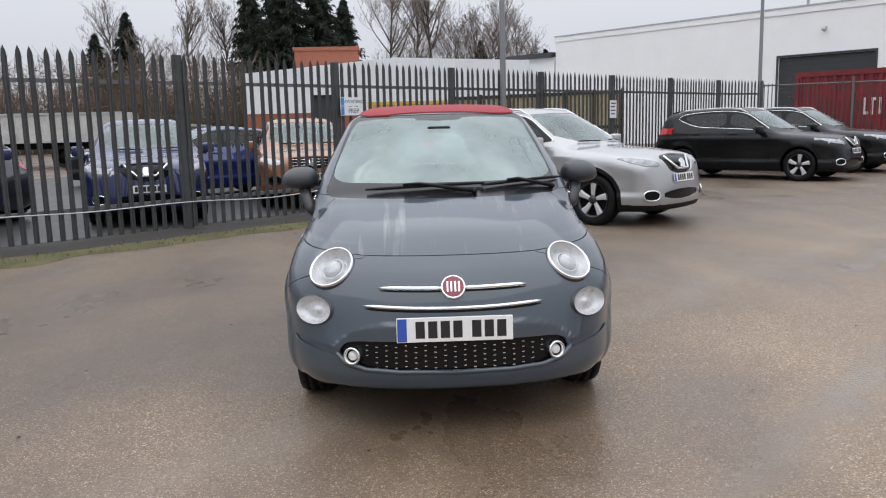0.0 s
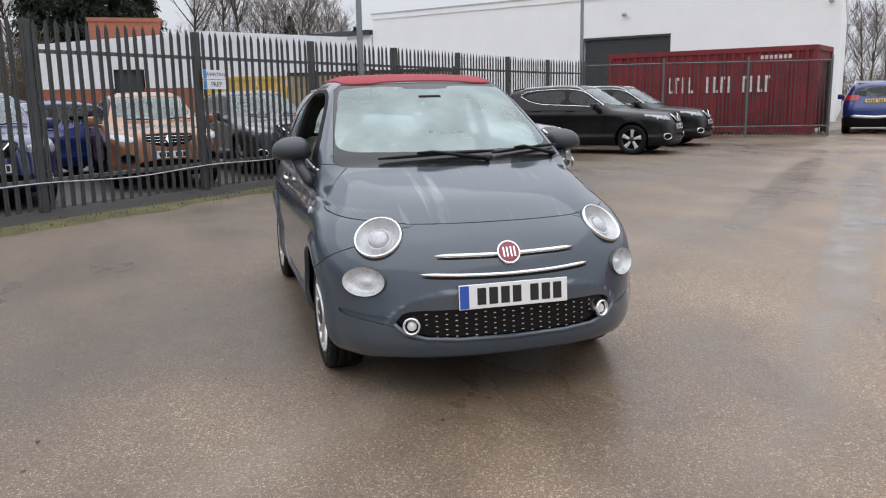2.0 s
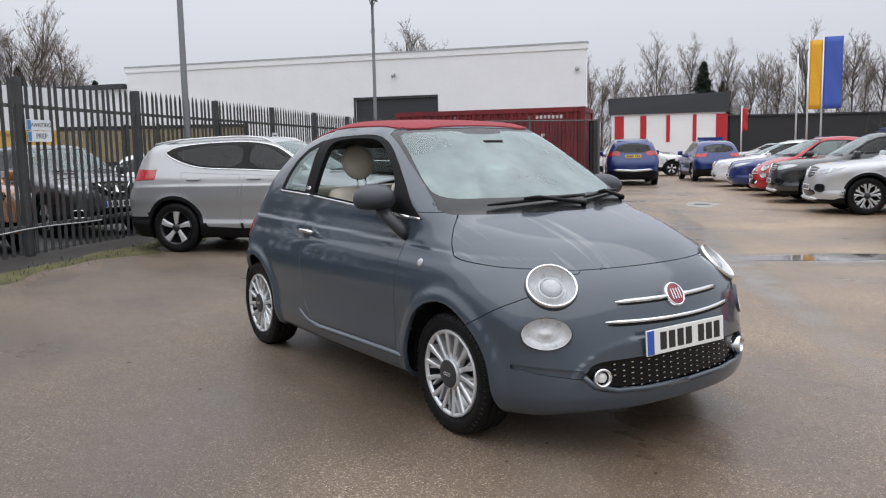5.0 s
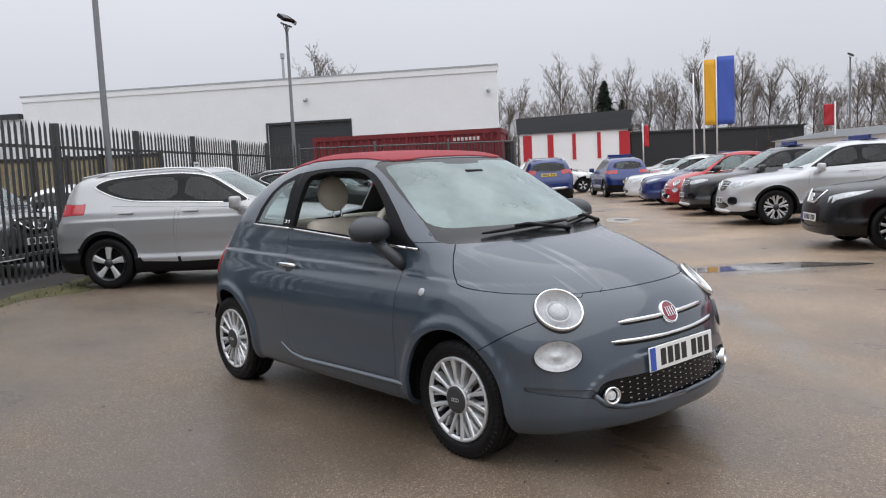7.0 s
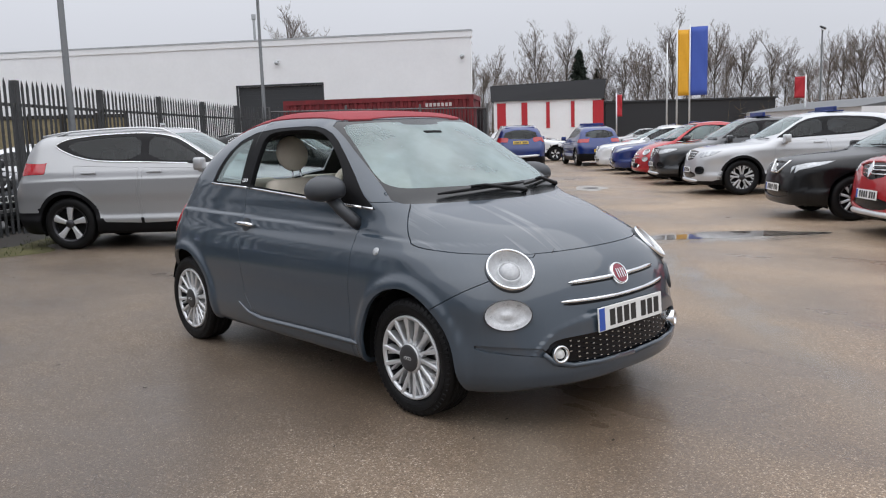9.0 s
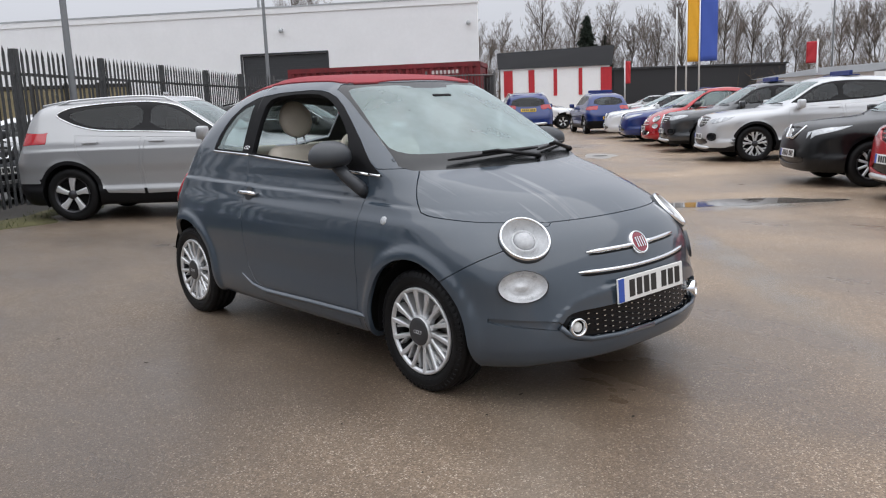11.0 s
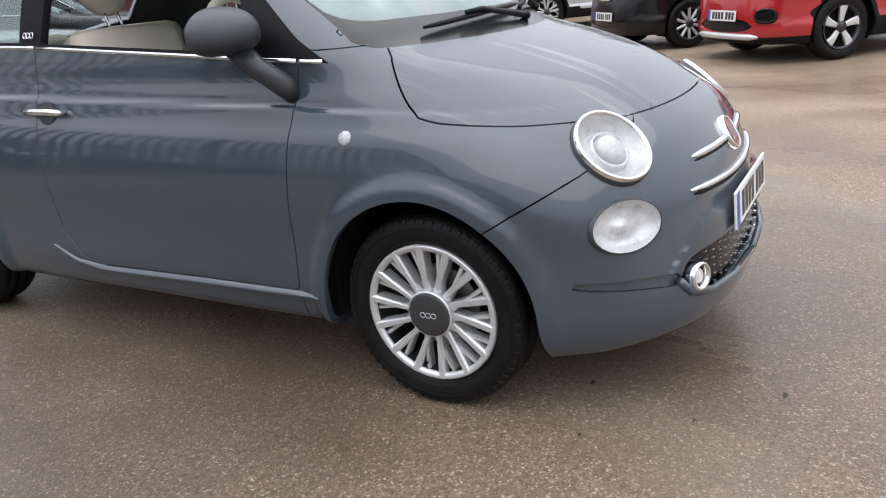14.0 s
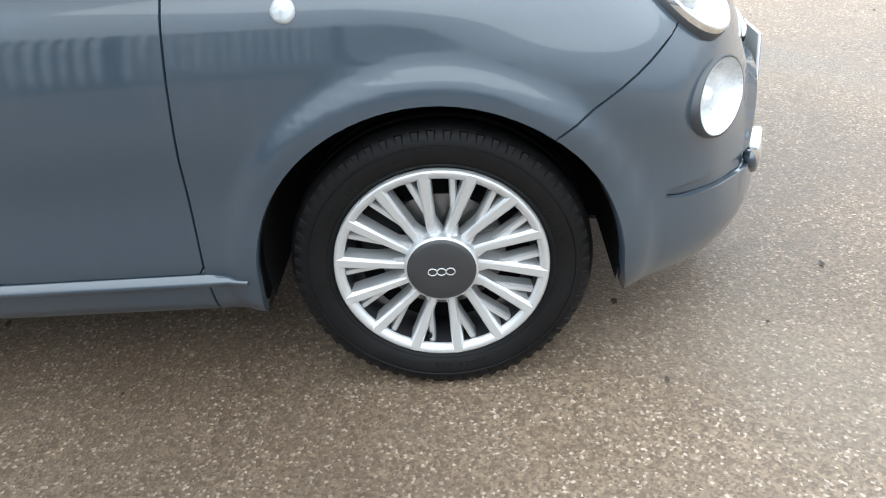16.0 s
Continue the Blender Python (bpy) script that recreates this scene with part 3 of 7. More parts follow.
def family(wb, fo, ro, w, h, belt, hood, nose, cowl=0.42, roof_front=1.25, roof_back=0.62, tail=0.12, r=0.34, round_front=0.14):
    """Skin numbers of a modern hatchback or crossover from its main measures. The front axle is at y = 0."""
    e = wb + ro
    return dict(
        top=[(-fo - 0.02, nose - 0.16), (-fo + 0.06, nose), (-fo + 0.22, nose + (hood - nose) * 0.5), (-fo + 0.55, hood - 0.02), (cowl - 0.12, hood + 0.035), (cowl, hood + 0.075), (cowl + 0.1, hood + 0.13),
             (roof_front - 0.12, h - 0.115), (roof_front + 0.1, h - 0.035), (roof_front + 0.5, h), (e - roof_back - 0.6, h - 0.02), (e - roof_back + 0.05, h - 0.085), (e - roof_back + 0.22, h - 0.17), (e - tail, belt + 0.05), (e, belt - 0.12)],
        width=[(0.15, w - 0.10), (0.24, w - 0.055), (0.33, w - 0.022), (0.39, w - 0.012), (0.47, w - 0.032), (0.60, w - 0.026), (0.74, w - 0.006), (belt - 0.15, w - 0.004), (belt - 0.11, w - 0.020), (belt - 0.04, w - 0.036), (belt + 0.02, w - 0.062), (h - 0.25, w - 0.19), (h - 0.1, w - 0.25), (h, w - 0.31)],
        taper=[(-fo, 0.95), (0, 0.995), (wb * 0.5, 1.0), (wb, 0.99), (e, 0.93)],
        front=[(0.15, -fo + 0.10), (0.25, -fo + 0.025), (0.4, -fo), (0.62, -fo + 0.01), (nose - 0.05, -fo + 0.04), (nose + 0.08, -fo + 0.13), (hood, -fo + 0.3)],
        rear=[(0.15, e - 0.14), (0.3, e - 0.05), (0.5, e), (0.7, e), (belt - 0.1, e - 0.05), (belt + 0.1, e - 0.10), (h, e - 0.25)],
        kt=[(-fo, 0.12), (0, 0.16), (cowl + 0.1, 0.10), (roof_front, 0.14), (e - 1, 0.18), (e, 0.15)],
        fc=round_front, fc4=0.10, rc=0.10, tc=0.22, crown=0.055, mid=(roof_front + e) / 2, kf=0.34, kr=0.30, floor=0.20, flare=0.014,
        arches=[(0, r, r + 0.05), (wb, r, r + 0.05)], axis=(0.0, wb, 0.62), reach=(0.8, 0.8))


def parked_car(name, spec, colour, x, y, heading, label, wheel=("five", 0.34, 0.225), windows=None, lights=None, cladding=True, rails=None, plate_z=0.5, group="", rear_plate=None, fine=(64, 22, 26), grille=None, bar=True, seats=True, sign=None, skid=False, chrome_line=False, paper=False, rear_skid=False):
    """A parked car as one thing: panels, glass, lamps, wheels, mirrors, plates."""
    shape = Shape(spec)
    p, t = shape.skin(*fine)
    W, L = windows, lights
    wb, r = spec["arches"][1][0], spec["arches"][0][1]
    cuts = [("lower_trim", side([(-2, 0.0), (6, 0.0), (6, 0.45), (wb + 0.3, 0.45), (wb, 0.41), (0, 0.41), (-0.35, 0.30), (-2, 0.26)] if cladding else [(-2, 0.0), (6, 0.0), (6, 0.2), (-2, 0.2)])) ]
    if cladding:
        cuts += [("lower_trim", disc(0, r, r + 0.095)), ("lower_trim", disc(wb, r, r + 0.095))]
        cuts += [("lower_trim", facing([(0, 0), (1.2, 0), (1.2, 0.29), (0, 0.27)])), ("lower_trim", facing([(0, 0), (1.2, 0), (1.2, 0.5), (0, 0.48)], ahead=False, limit=wb - 0.2))]
    cuts += [("door", side(W["front_door"])), ("rear_door", side(W["rear_door"])), ("window_trim", side(W["outline"], 1)), ("side_window", side(W["front_glass"], 1)), ("rear_side_window", side(W["rear_glass"], 1)),
             ("windscreen", facing(W["screen"], 1, True, 1.9)), ("rear_window", facing(W["back"], 1, False, wb)), ("grille", facing(L["grille"], 1)), ("headlight", facing(L["head"], 1)), ("tail_light", facing(L["tail"], 1, False, wb + 0.28)),
             ("open", disc(0, r, r + 0.045)), ("open", disc(wb, r, r + 0.045))]
    e, z0, z1 = spec["rear"][2][1], L["tail"][1][1], L["tail"][2][1]
    if cladding:
        cuts.insert(-2, ("tail_light", side([(e - 0.46, z1 - 0.012), (e - 0.2, z1 + 0.01), (e + 0.1, z1 + 0.01), (e + 0.1, z0 + 0.01), (e - 0.14, z0 + 0.03), (e - 0.20, z0 + 0.08)])))
    if "intake" in L:
        cuts.insert(-2, ("grille", facing(L["intake"], 1)))
    p, names = carve(shape, p, t, cuts)
    ids = [c[0] for c in cuts]
    root = car_root(name, x, y, heading, label, group)

    def take(*wanted):
        return t[np.isin(names, [i + 1 for i, n in enumerate(ids) if n in wanted] + ([0] if "body" in wanted else []))]

    sheet("body", shape, p, take("body"), colour, root, gap=0.002, lip=0.03)
    for key in ("door", "rear_door"):
        for q in split_side(p, take(key)):
            if len(q):
                d = sheet(key, shape, p, q, colour, root, gap=0.002, lip=0.02)
                s = 1 if p[q].mean((0, 1))[0] > 0 else -1
                hy = W[key + "_handle"]
                c, n = surface_at(shape, s, W["handle_z"], y=hy)
                bm = bmesh.new()
                box(bm, -0.10, 0.10, -0.014, 0.014, 0.012, 0.032, on_skin(c, n), bevel=0.008)
                part("handle", bm, colour, d)
    if len(take("lower_trim")):
        sheet("lower_trim", shape, p, take("lower_trim"), M["black_plastic"], root, "black plastic cladding" if cladding else "", lip=0.03)
    sheet("window_trim", shape, p, take("window_trim"), M["gloss_black"], root, inset=0.002)
    for key in ("side_window", "rear_side_window"):
        for q in split_side(p, take(key)):
            if len(q):
                sheet(key, shape, p, q, M["tinted"], root, inset=0.004)
    sheet("windscreen", shape, p, take("windscreen"), M["glass"], root, inset=0.004)
    if len(take("rear_window")):
        sheet("rear_window", shape, p, take("rear_window"), M["tinted"], root, inset=0.004)
    g = sheet("grille", shape, p, take("grille"), M["gloss_black"], root, "black grille", inset=0.02, lip=0.0)
    for q in split_side(p, take("headlight")):
        if len(q):
            sheet("headlight", shape, p, q, L.get("glass", M["lamp_glass"]), root, gap=0.003, inset=-0.003, lip=0.02)
    for q in split_side(p, take("tail_light")):
        if len(q):
            sheet("tail_light", shape, p, q, M["tail"], root, gap=0.003, inset=-0.004, lip=0.02)
    # cabin lining behind the panels
    inner = t[~np.isin(names, [i + 1 for i, n in enumerate(ids) if n in ("open", "windscreen", "rear_window", "side_window", "rear_side_window")])]
    sheet("lining", shape, p, inner, M["liner"], root, inset=0.028)
    for s in (-1, 1):
        if "fog" in L:
            c, n = surface_at(shape, s * L["fog"][0], L["fog"][1])
            m = on_skin(c, n)
            bm = bmesh.new()
            ring = [m @ Vector((0.11 * math.cos(t) * (1 + 0.2 * abs(math.sin(t))), 0.065 * math.sin(t), 0.004)) for t in np.linspace(0, 2 * math.pi, 19)]
            tube(bm, ring, 0.010 if "ring" in L else 0.016, 6, False)
            part("fog_bezel", bm, L.get("ring", M["black_plastic"]), root, smooth=True)
            bm = bmesh.new()
            bmesh.ops.create_circle(bm, cap_ends=True, radius=0.105, segments=20, matrix=m @ Matrix.Translation((0, 0, 0.006)) @ Matrix.Diagonal((1, 0.6, 1, 1)))
            part("fog_lamp", bm, M["gloss_black"], root)
        for yy, st in ((0, 1), (wb, 1)):
            track = shape.width(np.array([0.5]))[0] - 0.115
            m = pose(s * track, yy, wheel[1], 0, 0, 0 if s < 0 else 180)
            plain_wheel(root, m, wheel[1], wheel[2], 0.22, wheel[0])
            v, f = hood_arc([(-0.10, r + 0.046), (0.14, r + 0.046), (0.15, 0.05)], 24)
            arch = mesh_object("arch_liner", v, f, M["liner"], root)
            arch.matrix_basis = pose(s * (track - 0.03), yy, r, 0, 0, 0 if s < 0 else 180)
        # mirrors
        c, n = surface_at(shape, s, W["mirror"][1] - 0.04, y=W["mirror"][0])
        bm = bmesh.new()
        box(bm, -0.02, 0.12, -0.035, 0.035, -0.055, 0.0, pose(c.x, c.y, c.z, 0, 0, 0) @ Matrix.Diagonal((s, 1, 1, 1)), bevel=0.012)
        mr = box(bm, 0.05, 0.24, -0.06, 0.06, -0.03, 0.13, pose(c.x, c.y, c.z, 0, 0, 0) @ Matrix.Diagonal((s, 1, 1, 1)), bevel=0.03)
        part("door_mirror", bm, W.get("mirror_mat", colour), root, smooth=True)
    if rails:
        for s in (-1, 1):
            pts = []
            for yy in np.linspace(rails[0], rails[1], 9):
                zz = shape.top(np.array([yy]))[0]
                pts.append((s * rails[2], yy, zz - 0.035 - (0.05 if yy in (rails[0], rails[1]) else 0) + 0.02))
            bm = bmesh.new()
            tube(bm, pts, 0.016, 6)
            part("roof_rail", bm, M["alloy"], root, "silver roof rail", smooth=True)
    if chrome_line:
        ol = W["outline"]
        for sx in (-1, 1):
            pts = []
            for (a0, b0), (a1, b1) in zip(ol, ol[1:] + ol[:1]):
                for k in range(3):
                    c, n = surface_at(shape, sx, b0 + (b1 - b0) * k / 3, y=a0 + (a1 - a0) * k / 3)
                    pts.append(c + n * 0.002)
            sm = [(a + b * 2 + c) / 4 for a, b, c in zip(pts[-1:] + pts[:-1], pts, pts[1:] + pts[:1])]
            bm = bmesh.new()
            tube(bm, sm + sm[:1], 0.010, 5, False)
            part("window_strip", bm, M["chrome"], root, "chrome window line", smooth=True)
    if rails:
        yb = e - 0.60
        zt = float(shape.top(np.array([yb]))[0])
        bm = bmesh.new()
        box(bm, -0.50, 0.50, -0.12, 0.20, -0.018, 0.014, pose(0, yb, zt - 0.012, -9, 0, 0), bevel=0.012)
        part("rear_spoiler", bm, colour, root, smooth=True)
    if paper:
        c, n = surface_at(shape, -1, 1.31, y=1.42)
        bm = bmesh.new()
        box(bm, -0.11, 0.11, -0.12, 0.12, -0.012, -0.010, on_skin(c, n))
        part("paper", bm, M["sign_white"], root, "white paper sheet behind the window")
    c, n = surface_at(shape, 0.0, plate_z)
    number_plate(root, on_skin(c, n, lift=0.012))
    if bar:
        bm = bmesh.new()
        c, n = surface_at(shape, 0.0, L["badge"])
        m = on_skin(c, n, lift=0.0)
        if bar == "vee":
            tube(bm, [m @ Vector(q) for q in ((-0.30, 0.13, -0.05), (-0.13, -0.07, 0.006), (0.13, -0.07, 0.006), (0.30, 0.13, -0.05))], 0.018, 6)
        elif bar == "bars":
            for k in (-0.05, 0.0, 0.05):
                tube(bm, [m @ Vector(q) for q in ((-0.36, k + 0.02, -0.05), (-0.1, k, 0.006), (0.1, k, 0.006), (0.36, k + 0.02, -0.05))], 0.006, 5)
        part("grille_bar", bm, M["chrome"], root, "chrome grille trim", smooth=True)
        bm = bmesh.new()
        if bar == "vee":
            bmesh.ops.create_circle(bm, cap_ends=True, radius=0.065, segments=24, matrix=m @ Matrix.Translation((0, 0, 0.014)))
        else:
            vs = [bm.verts.new(m @ Vector(q)) for q in ((0, 0.10, 0.014), (0.055, 0, 0.014), (0, -0.10, 0.014), (-0.055, 0, 0.014))]
            bm.faces.new(list(reversed(vs)))
        r_ = bmesh.ops.extrude_face_region(bm, geom=bm.faces[:])
        bmesh.ops.translate(bm, vec=m.to_3x3() @ Vector((0, 0, 0.012)), verts=[v for v in r_["geom"] if isinstance(v, bmesh.types.BMVert)])
        part("badge", bm, M["chrome"], root, "plain chrome badge")
    if rear_plate:
        c, n = surface_at(shape, 0.0, rear_plate, front=False)
        number_plate(root, on_skin(c, n, lift=0.012), yellow=True, badge=False)
    if seats:
        for sx in (-0.37, 0.37):
            for yy in (1.35, 2.2):
                bm = bmesh.new()
                box(bm, sx - 0.22, sx + 0.22, yy, yy + 0.12, 0.55, 1.08, bevel=0.05)
                box(bm, sx - 0.13, sx + 0.13, yy + 0.04, yy + 0.12, 1.1, 1.28, bevel=0.04)
                part("seat", bm, M["seat"], root, smooth=True)
        bm = bmesh.new()
        box(bm, -0.62, 0.62, 0.62, 0.95, 0.75, 0.95, bevel=0.06)
        part("dashboard", bm, M["seat"], root, smooth=True)
        bm = bmesh.new()
        ring = [(-0.37 + 0.18 * math.cos(a), 1.0 - 0.05 * math.sin(a), 0.95 + 0.17 * math.sin(a)) for a in np.linspace(0, 2 * math.pi, 20)]
        tube(bm, ring, 0.016, 6, False)
        part("steering_wheel", bm, M["seat"], root, smooth=True)
    if sign:
        zz = shape.top(np.array([sign]))[0]
        bm = bmesh.new()
        box(bm, -0.50, 0.50, sign - 0.16, sign + 0.16, zz + 0.0, zz + 0.02, bevel=0.006)
        box(bm, -0.48, 0.48, sign - 0.03, sign + 0.03, zz + 0.02, zz + 0.10, bevel=0.01)
        part("roof_board", bm, M["board_blue"], root, "dark blue price board on the roof")
    if rear_skid:
        pts = [surface_at(shape, float(a), 0.50 + 0.06 * abs(a), front=False) for a in np.linspace(-0.62, 0.62, 13)]
        bm = bmesh.new()
        tube(bm, [c + n * 0.006 for c, n in pts], [0.02] + [0.045] * 11 + [0.02], 8)
        part("rear_skid", bm, M["alloy"], root, "silver rear skid bar", smooth=True)
    if skid:
        pts = [surface_at(shape, float(a), 0.285) for a in np.linspace(-0.55, 0.55, 11)]
        bm = bmesh.new()
        tube(bm, [c + n * 0.004 for c, n in pts], [0.012] + [0.035] * 9 + [0.012], 8)
        part("skid_plate", bm, M["alloy"], root, "silver front skid plate", smooth=True)
    # wiper
    bm = bmesh.new()
    for sx in (-0.45, 0.25):
        a, na = surface_at(shape, sx, spec["top"][5][1] + 0.01)
        b, nb = surface_at(shape, sx + 0.42, spec["top"][5][1] + 0.0)
        tube(bm, [a + na * 0.02, (a + b) / 2 + na * 0.03, b + nb * 0.02], 0.009, 5)
    part("wiper", bm, M["black_plastic"], root)
    return root


# ---- the grey hatchback ----
M["slate_grey"] = paint("slate grey paint", (0.038, 0.054, 0.073), 0.0, 0.32, haze=(0.03, 0.09))
M["seal"] = plain("black window seal", (0.006, 0.006, 0.007), 0.6, spec=0.15)
M["headlining"] = plain("dark headlining cloth", (0.05, 0.05, 0.05), 0.95, grain=0.2)
M["board_blue"] = plain("blue board", (0.01, 0.03, 0.16), 0.4)
M["cap"] = plain("wheel cap grey", (0.035, 0.035, 0.037), 0.4)
M["mirror_grey"] = plain("dark grey mirror shell", (0.035, 0.039, 0.045), 0.4)
M["badge_red"] = plain("red badge enamel", (0.22, 0.012, 0.03), 0.25, coat=0.6)
M["pearl"] = plain("lamp pearl", (0.75, 0.75, 0.73), 0.25, coat=0.5)
M["frit"] = plain("black glass border", (0.012, 0.013, 0.014), 0.2)

CITY = dict(
    top=[(-0.72, 0.58), (-0.66, 0.705), (-0.60, 0.778), (-0.5, 0.835), (-0.3, 0.912), (-0.1, 0.975), (0.02, 1.008), (0.08, 1.032), (0.16, 1.085), (0.45, 1.262), (0.72, 1.418), (0.84, 1.468), (1.0, 1.496), (1.35, 1.512), (1.7, 1.49), (2.0, 1.425), (2.25, 1.325), (2.45, 1.19), (2.62, 1.0), (2.72, 0.86)],
    width=[(0.18, 0.735), (0.24, 0.777), (0.30, 0.793), (0.345, 0.798), (0.45, 0.797), (0.6, 0.807), (0.68, 0.804), (0.74, 0.795), (0.8, 0.783), (0.86, 0.768), (0.91, 0.757), (0.925, 0.753), (0.937, 0.742), (0.96, 0.736), (1.0, 0.723), (1.07, 0.706), (1.2, 0.662), (1.33, 0.61), (1.42, 0.567), (1.52, 0.50)],
    taper=[(-0.75, 1.02), (-0.35, 1.018), (0, 1.0), (1.2, 1.0), (2.3, 0.99), (2.8, 0.93)],
    front=[(0.15, -0.69), (0.22, -0.726), (0.28, -0.740), (0.34, -0.735), (0.45, -0.727), (0.55, -0.72), (0.60, -0.71), (0.68, -0.675), (0.74, -0.628), (0.80, -0.575), (0.9, -0.5)],
    rear=[(0.18, 2.60), (0.35, 2.72), (0.5, 2.79), (0.7, 2.79), (0.9, 2.72), (1.05, 2.62), (1.5, 2.4)],
    kt=[(-0.7, 0.10), (-0.4, 0.17), (0.1, 0.16), (0.3, 0.10), (0.9, 0.13), (1.6, 0.17), (2.6, 0.2)],
    plan=(2.6, 0.65), fc=0.20, fc4=0.16, rc=0.12, tc=0.30, crown=0.055, mid=1.6, kf=0.30, kr=0.34, floor=0.19, chin=-0.014, flare=0.020, band=0.044, crease=[(-0.8, 0.80), (0, 0.838), (0.4, 0.862), (1.3, 0.887), (2.3, 0.905), (2.8, 0.905)],
    arches=[(0, 0.292, 0.345), (2.3, 0.30, 0.34)], axis=(0.05, 2.25, 0.6), reach=(0.8, 0.9))


def flat_top(pts, smooth=0, low=0.6, limit=9.0):
    """An outline seen from above, the same on both halves."""
    g = polygon(pts, smooth, True)
    return lambda p: np.maximum(np.maximum(g(np.abs(p[:, 0]), p[:, 1]), low - p[:, 2]), p[:, 1] - limit)


def arch_gap(y, z, r):
    """A wheel opening: round above the axle, with sides that splay a little below it."""
    def at(p):
        dy, dz = np.abs(p[:, 1] - y), p[:, 2] - z
        return np.maximum(np.where(dz > 0, np.hypot(dy, dz) - r, dy - r + 0.12 * dz), 0.42 - np.abs(p[:, 0]))
    return at


def city_car(x, y, heading, paint_mat, label, fine=(200, 84, 116), roof=None, hero=True):
    s = Shape(CITY)
    p, t = s.skin(*fine)
    nose = polygon([(-0.16, 0.545), (-0.221, 0.567), (-0.27, 0.598), (-0.42, 0.685), (-0.465, 0.715), (-0.48, 0.80), (-1.0, 0.80), (-1.0, 0.0), (-0.15, 0.0), (-0.15, 0.5)])
    wing = polygon([(-1.0, 0.1), (0.445, 0.1), (0.443, 0.32), (0.435, 0.548), (0.412, 0.822), (0.402, 0.90), (0.393, 0.99), (0.392, 1.02), (-1.0, 1.02)])
    hood = polygon([(0.30, 1.06), (0.20, 1.03), (0.147, 0.985), (0.112, 0.943), (0.076, 0.901), (0.04, 0.864), (0.004, 0.838), (-0.04, 0.826), (-0.089, 0.820), (-0.25, 0.806), (-0.415, 0.795), (-0.47, 0.788), (-1.0, 0.786), (-1.0, 1.3), (0.30, 1.3)])
    cuts = [
        ("front_wing", lambda q: wing(q[:, 1], q[:, 2])),
        ("front_bumper", lambda q: nose(q[:, 1], q[:, 2])),
        ("bonnet", lambda q: np.maximum(hood(q[:, 1], q[:, 2]), 0.3 - q[:, 2])),
        ("soft_top", flat_top([(0, 0.80), (0.3, 0.815), (0.455, 0.86), (0.487, 0.93), (0.492, 1.4), (0.485, 1.9), (0.475, 2.35), (0, 2.40)], 1, 1.05)),
        ("screen_border", facing([(0, 1.002), (0.45, 1.006), (0.61, 1.01), (0.645, 1.03), (0.575, 1.28), (0.528, 1.415), (0.49, 1.443), (0, 1.460)], 0, True, 0.95)),
        ("windscreen", facing([(0, 1.078), (0.48, 1.078), (0.585, 1.09), (0.618, 1.125), (0.556, 1.29), (0.513, 1.405), (0.46, 1.425), (0.15, 1.434), (0.12, 1.41), (0, 1.405)], 1, True, 0.95)),
        ("door", side([(0.393, 0.99), (0.402, 0.90), (0.412, 0.822), (0.435, 0.548), (0.443, 0.33), (0.455, 0.314), (0.9, 0.312), (1.33, 0.306), (1.44, 0.33), (1.52, 0.42), (1.55, 0.7), (1.56, 0.85), (1.565, 1.062)])),
        ("window_trim", side([(0.30, 0.987), (0.9, 1.024), (1.565, 1.063), (2.03, 1.08), (1.99, 1.17), (1.90, 1.28), (1.80, 1.35), (1.65, 1.396), (1.4, 1.416), (1.1, 1.420), (1.0, 1.414), (0.92, 1.400), (0.84, 1.372), (0.76, 1.328), (0.66, 1.258), (0.52, 1.152), (0.40, 1.05)])),
        ("quarter_window", side([(1.66, 1.085), (1.985, 1.095), (1.94, 1.19), (1.85, 1.29), (1.77, 1.335), (1.66, 1.365)])),
        ("opening", side([(0.60, 1.022), (1.54, 1.078), (1.53, 1.26), (1.515, 1.345), (1.485, 1.380), (1.42, 1.396), (1.25, 1.404), (1.1, 1.403), (1.0, 1.396), (0.92, 1.378), (0.85, 1.348), (0.77, 1.298), (0.69, 1.236), (0.635, 1.186), (0.60, 1.14)])),
        ("rear_window", facing([(0, 1.07), (0.47, 1.07), (0.45, 1.28), (0.38, 1.37), (0, 1.385)], 1, False, 2.0)),
        ("grille", facing([(0, 0.432), (0.40, 0.430), (0.475, 0.425), (0.512, 0.405), (0.524, 0.372), (0.516, 0.338), (0.488, 0.312), (0.44, 0.300), (0.35, 0.295), (0, 0.289)], 1)),
        ("bumper_crease", facing([(0.528, 0.356), (0.528, 0.391), (0.62, 0.401), (0.72, 0.413), (0.752, 0.414), (0.758, 0.405), (0.73, 0.391), (0.62, 0.371)], 0, True, -0.3)),
        ("open", arch_gap(0, 0.292, 0.338)), ("open", arch_gap(2.3, 0.30, 0.334))]
    lamps = []
    for lx, lz, ka, kb, rad in ((0.560, 0.735, 1, 1, 0.1105), (0.647, 0.550, 1.52, 0.96, 0.0695), (0.463, 0.362, 1, 1, 0.040)):
        c, n = surface_at(s, lx, lz)
        if lz > 0.7:
            n = (n + Vector((0, -0.07, 0))).normalized()
        inv = np.array(on_skin(c, n).inverted())

        def hole(q, inv=inv, ka=ka, kb=kb, rad=rad):
            h = np.stack([np.abs(q[:, 0]), q[:, 1], q[:, 2]], 1) @ inv[:3, :3].T + inv[:3, 3]
            return np.maximum((np.sqrt((h[:, 0] / ka) ** 2 + (h[:, 1] / kb) ** 2) - rad), np.abs(h[:, 2]) - 0.15)

        lamps.append(hole)
        cuts.append(("open", hole))
    p, names = carve(s, p, t, cuts)
    ids = [c[0] for c in cuts]

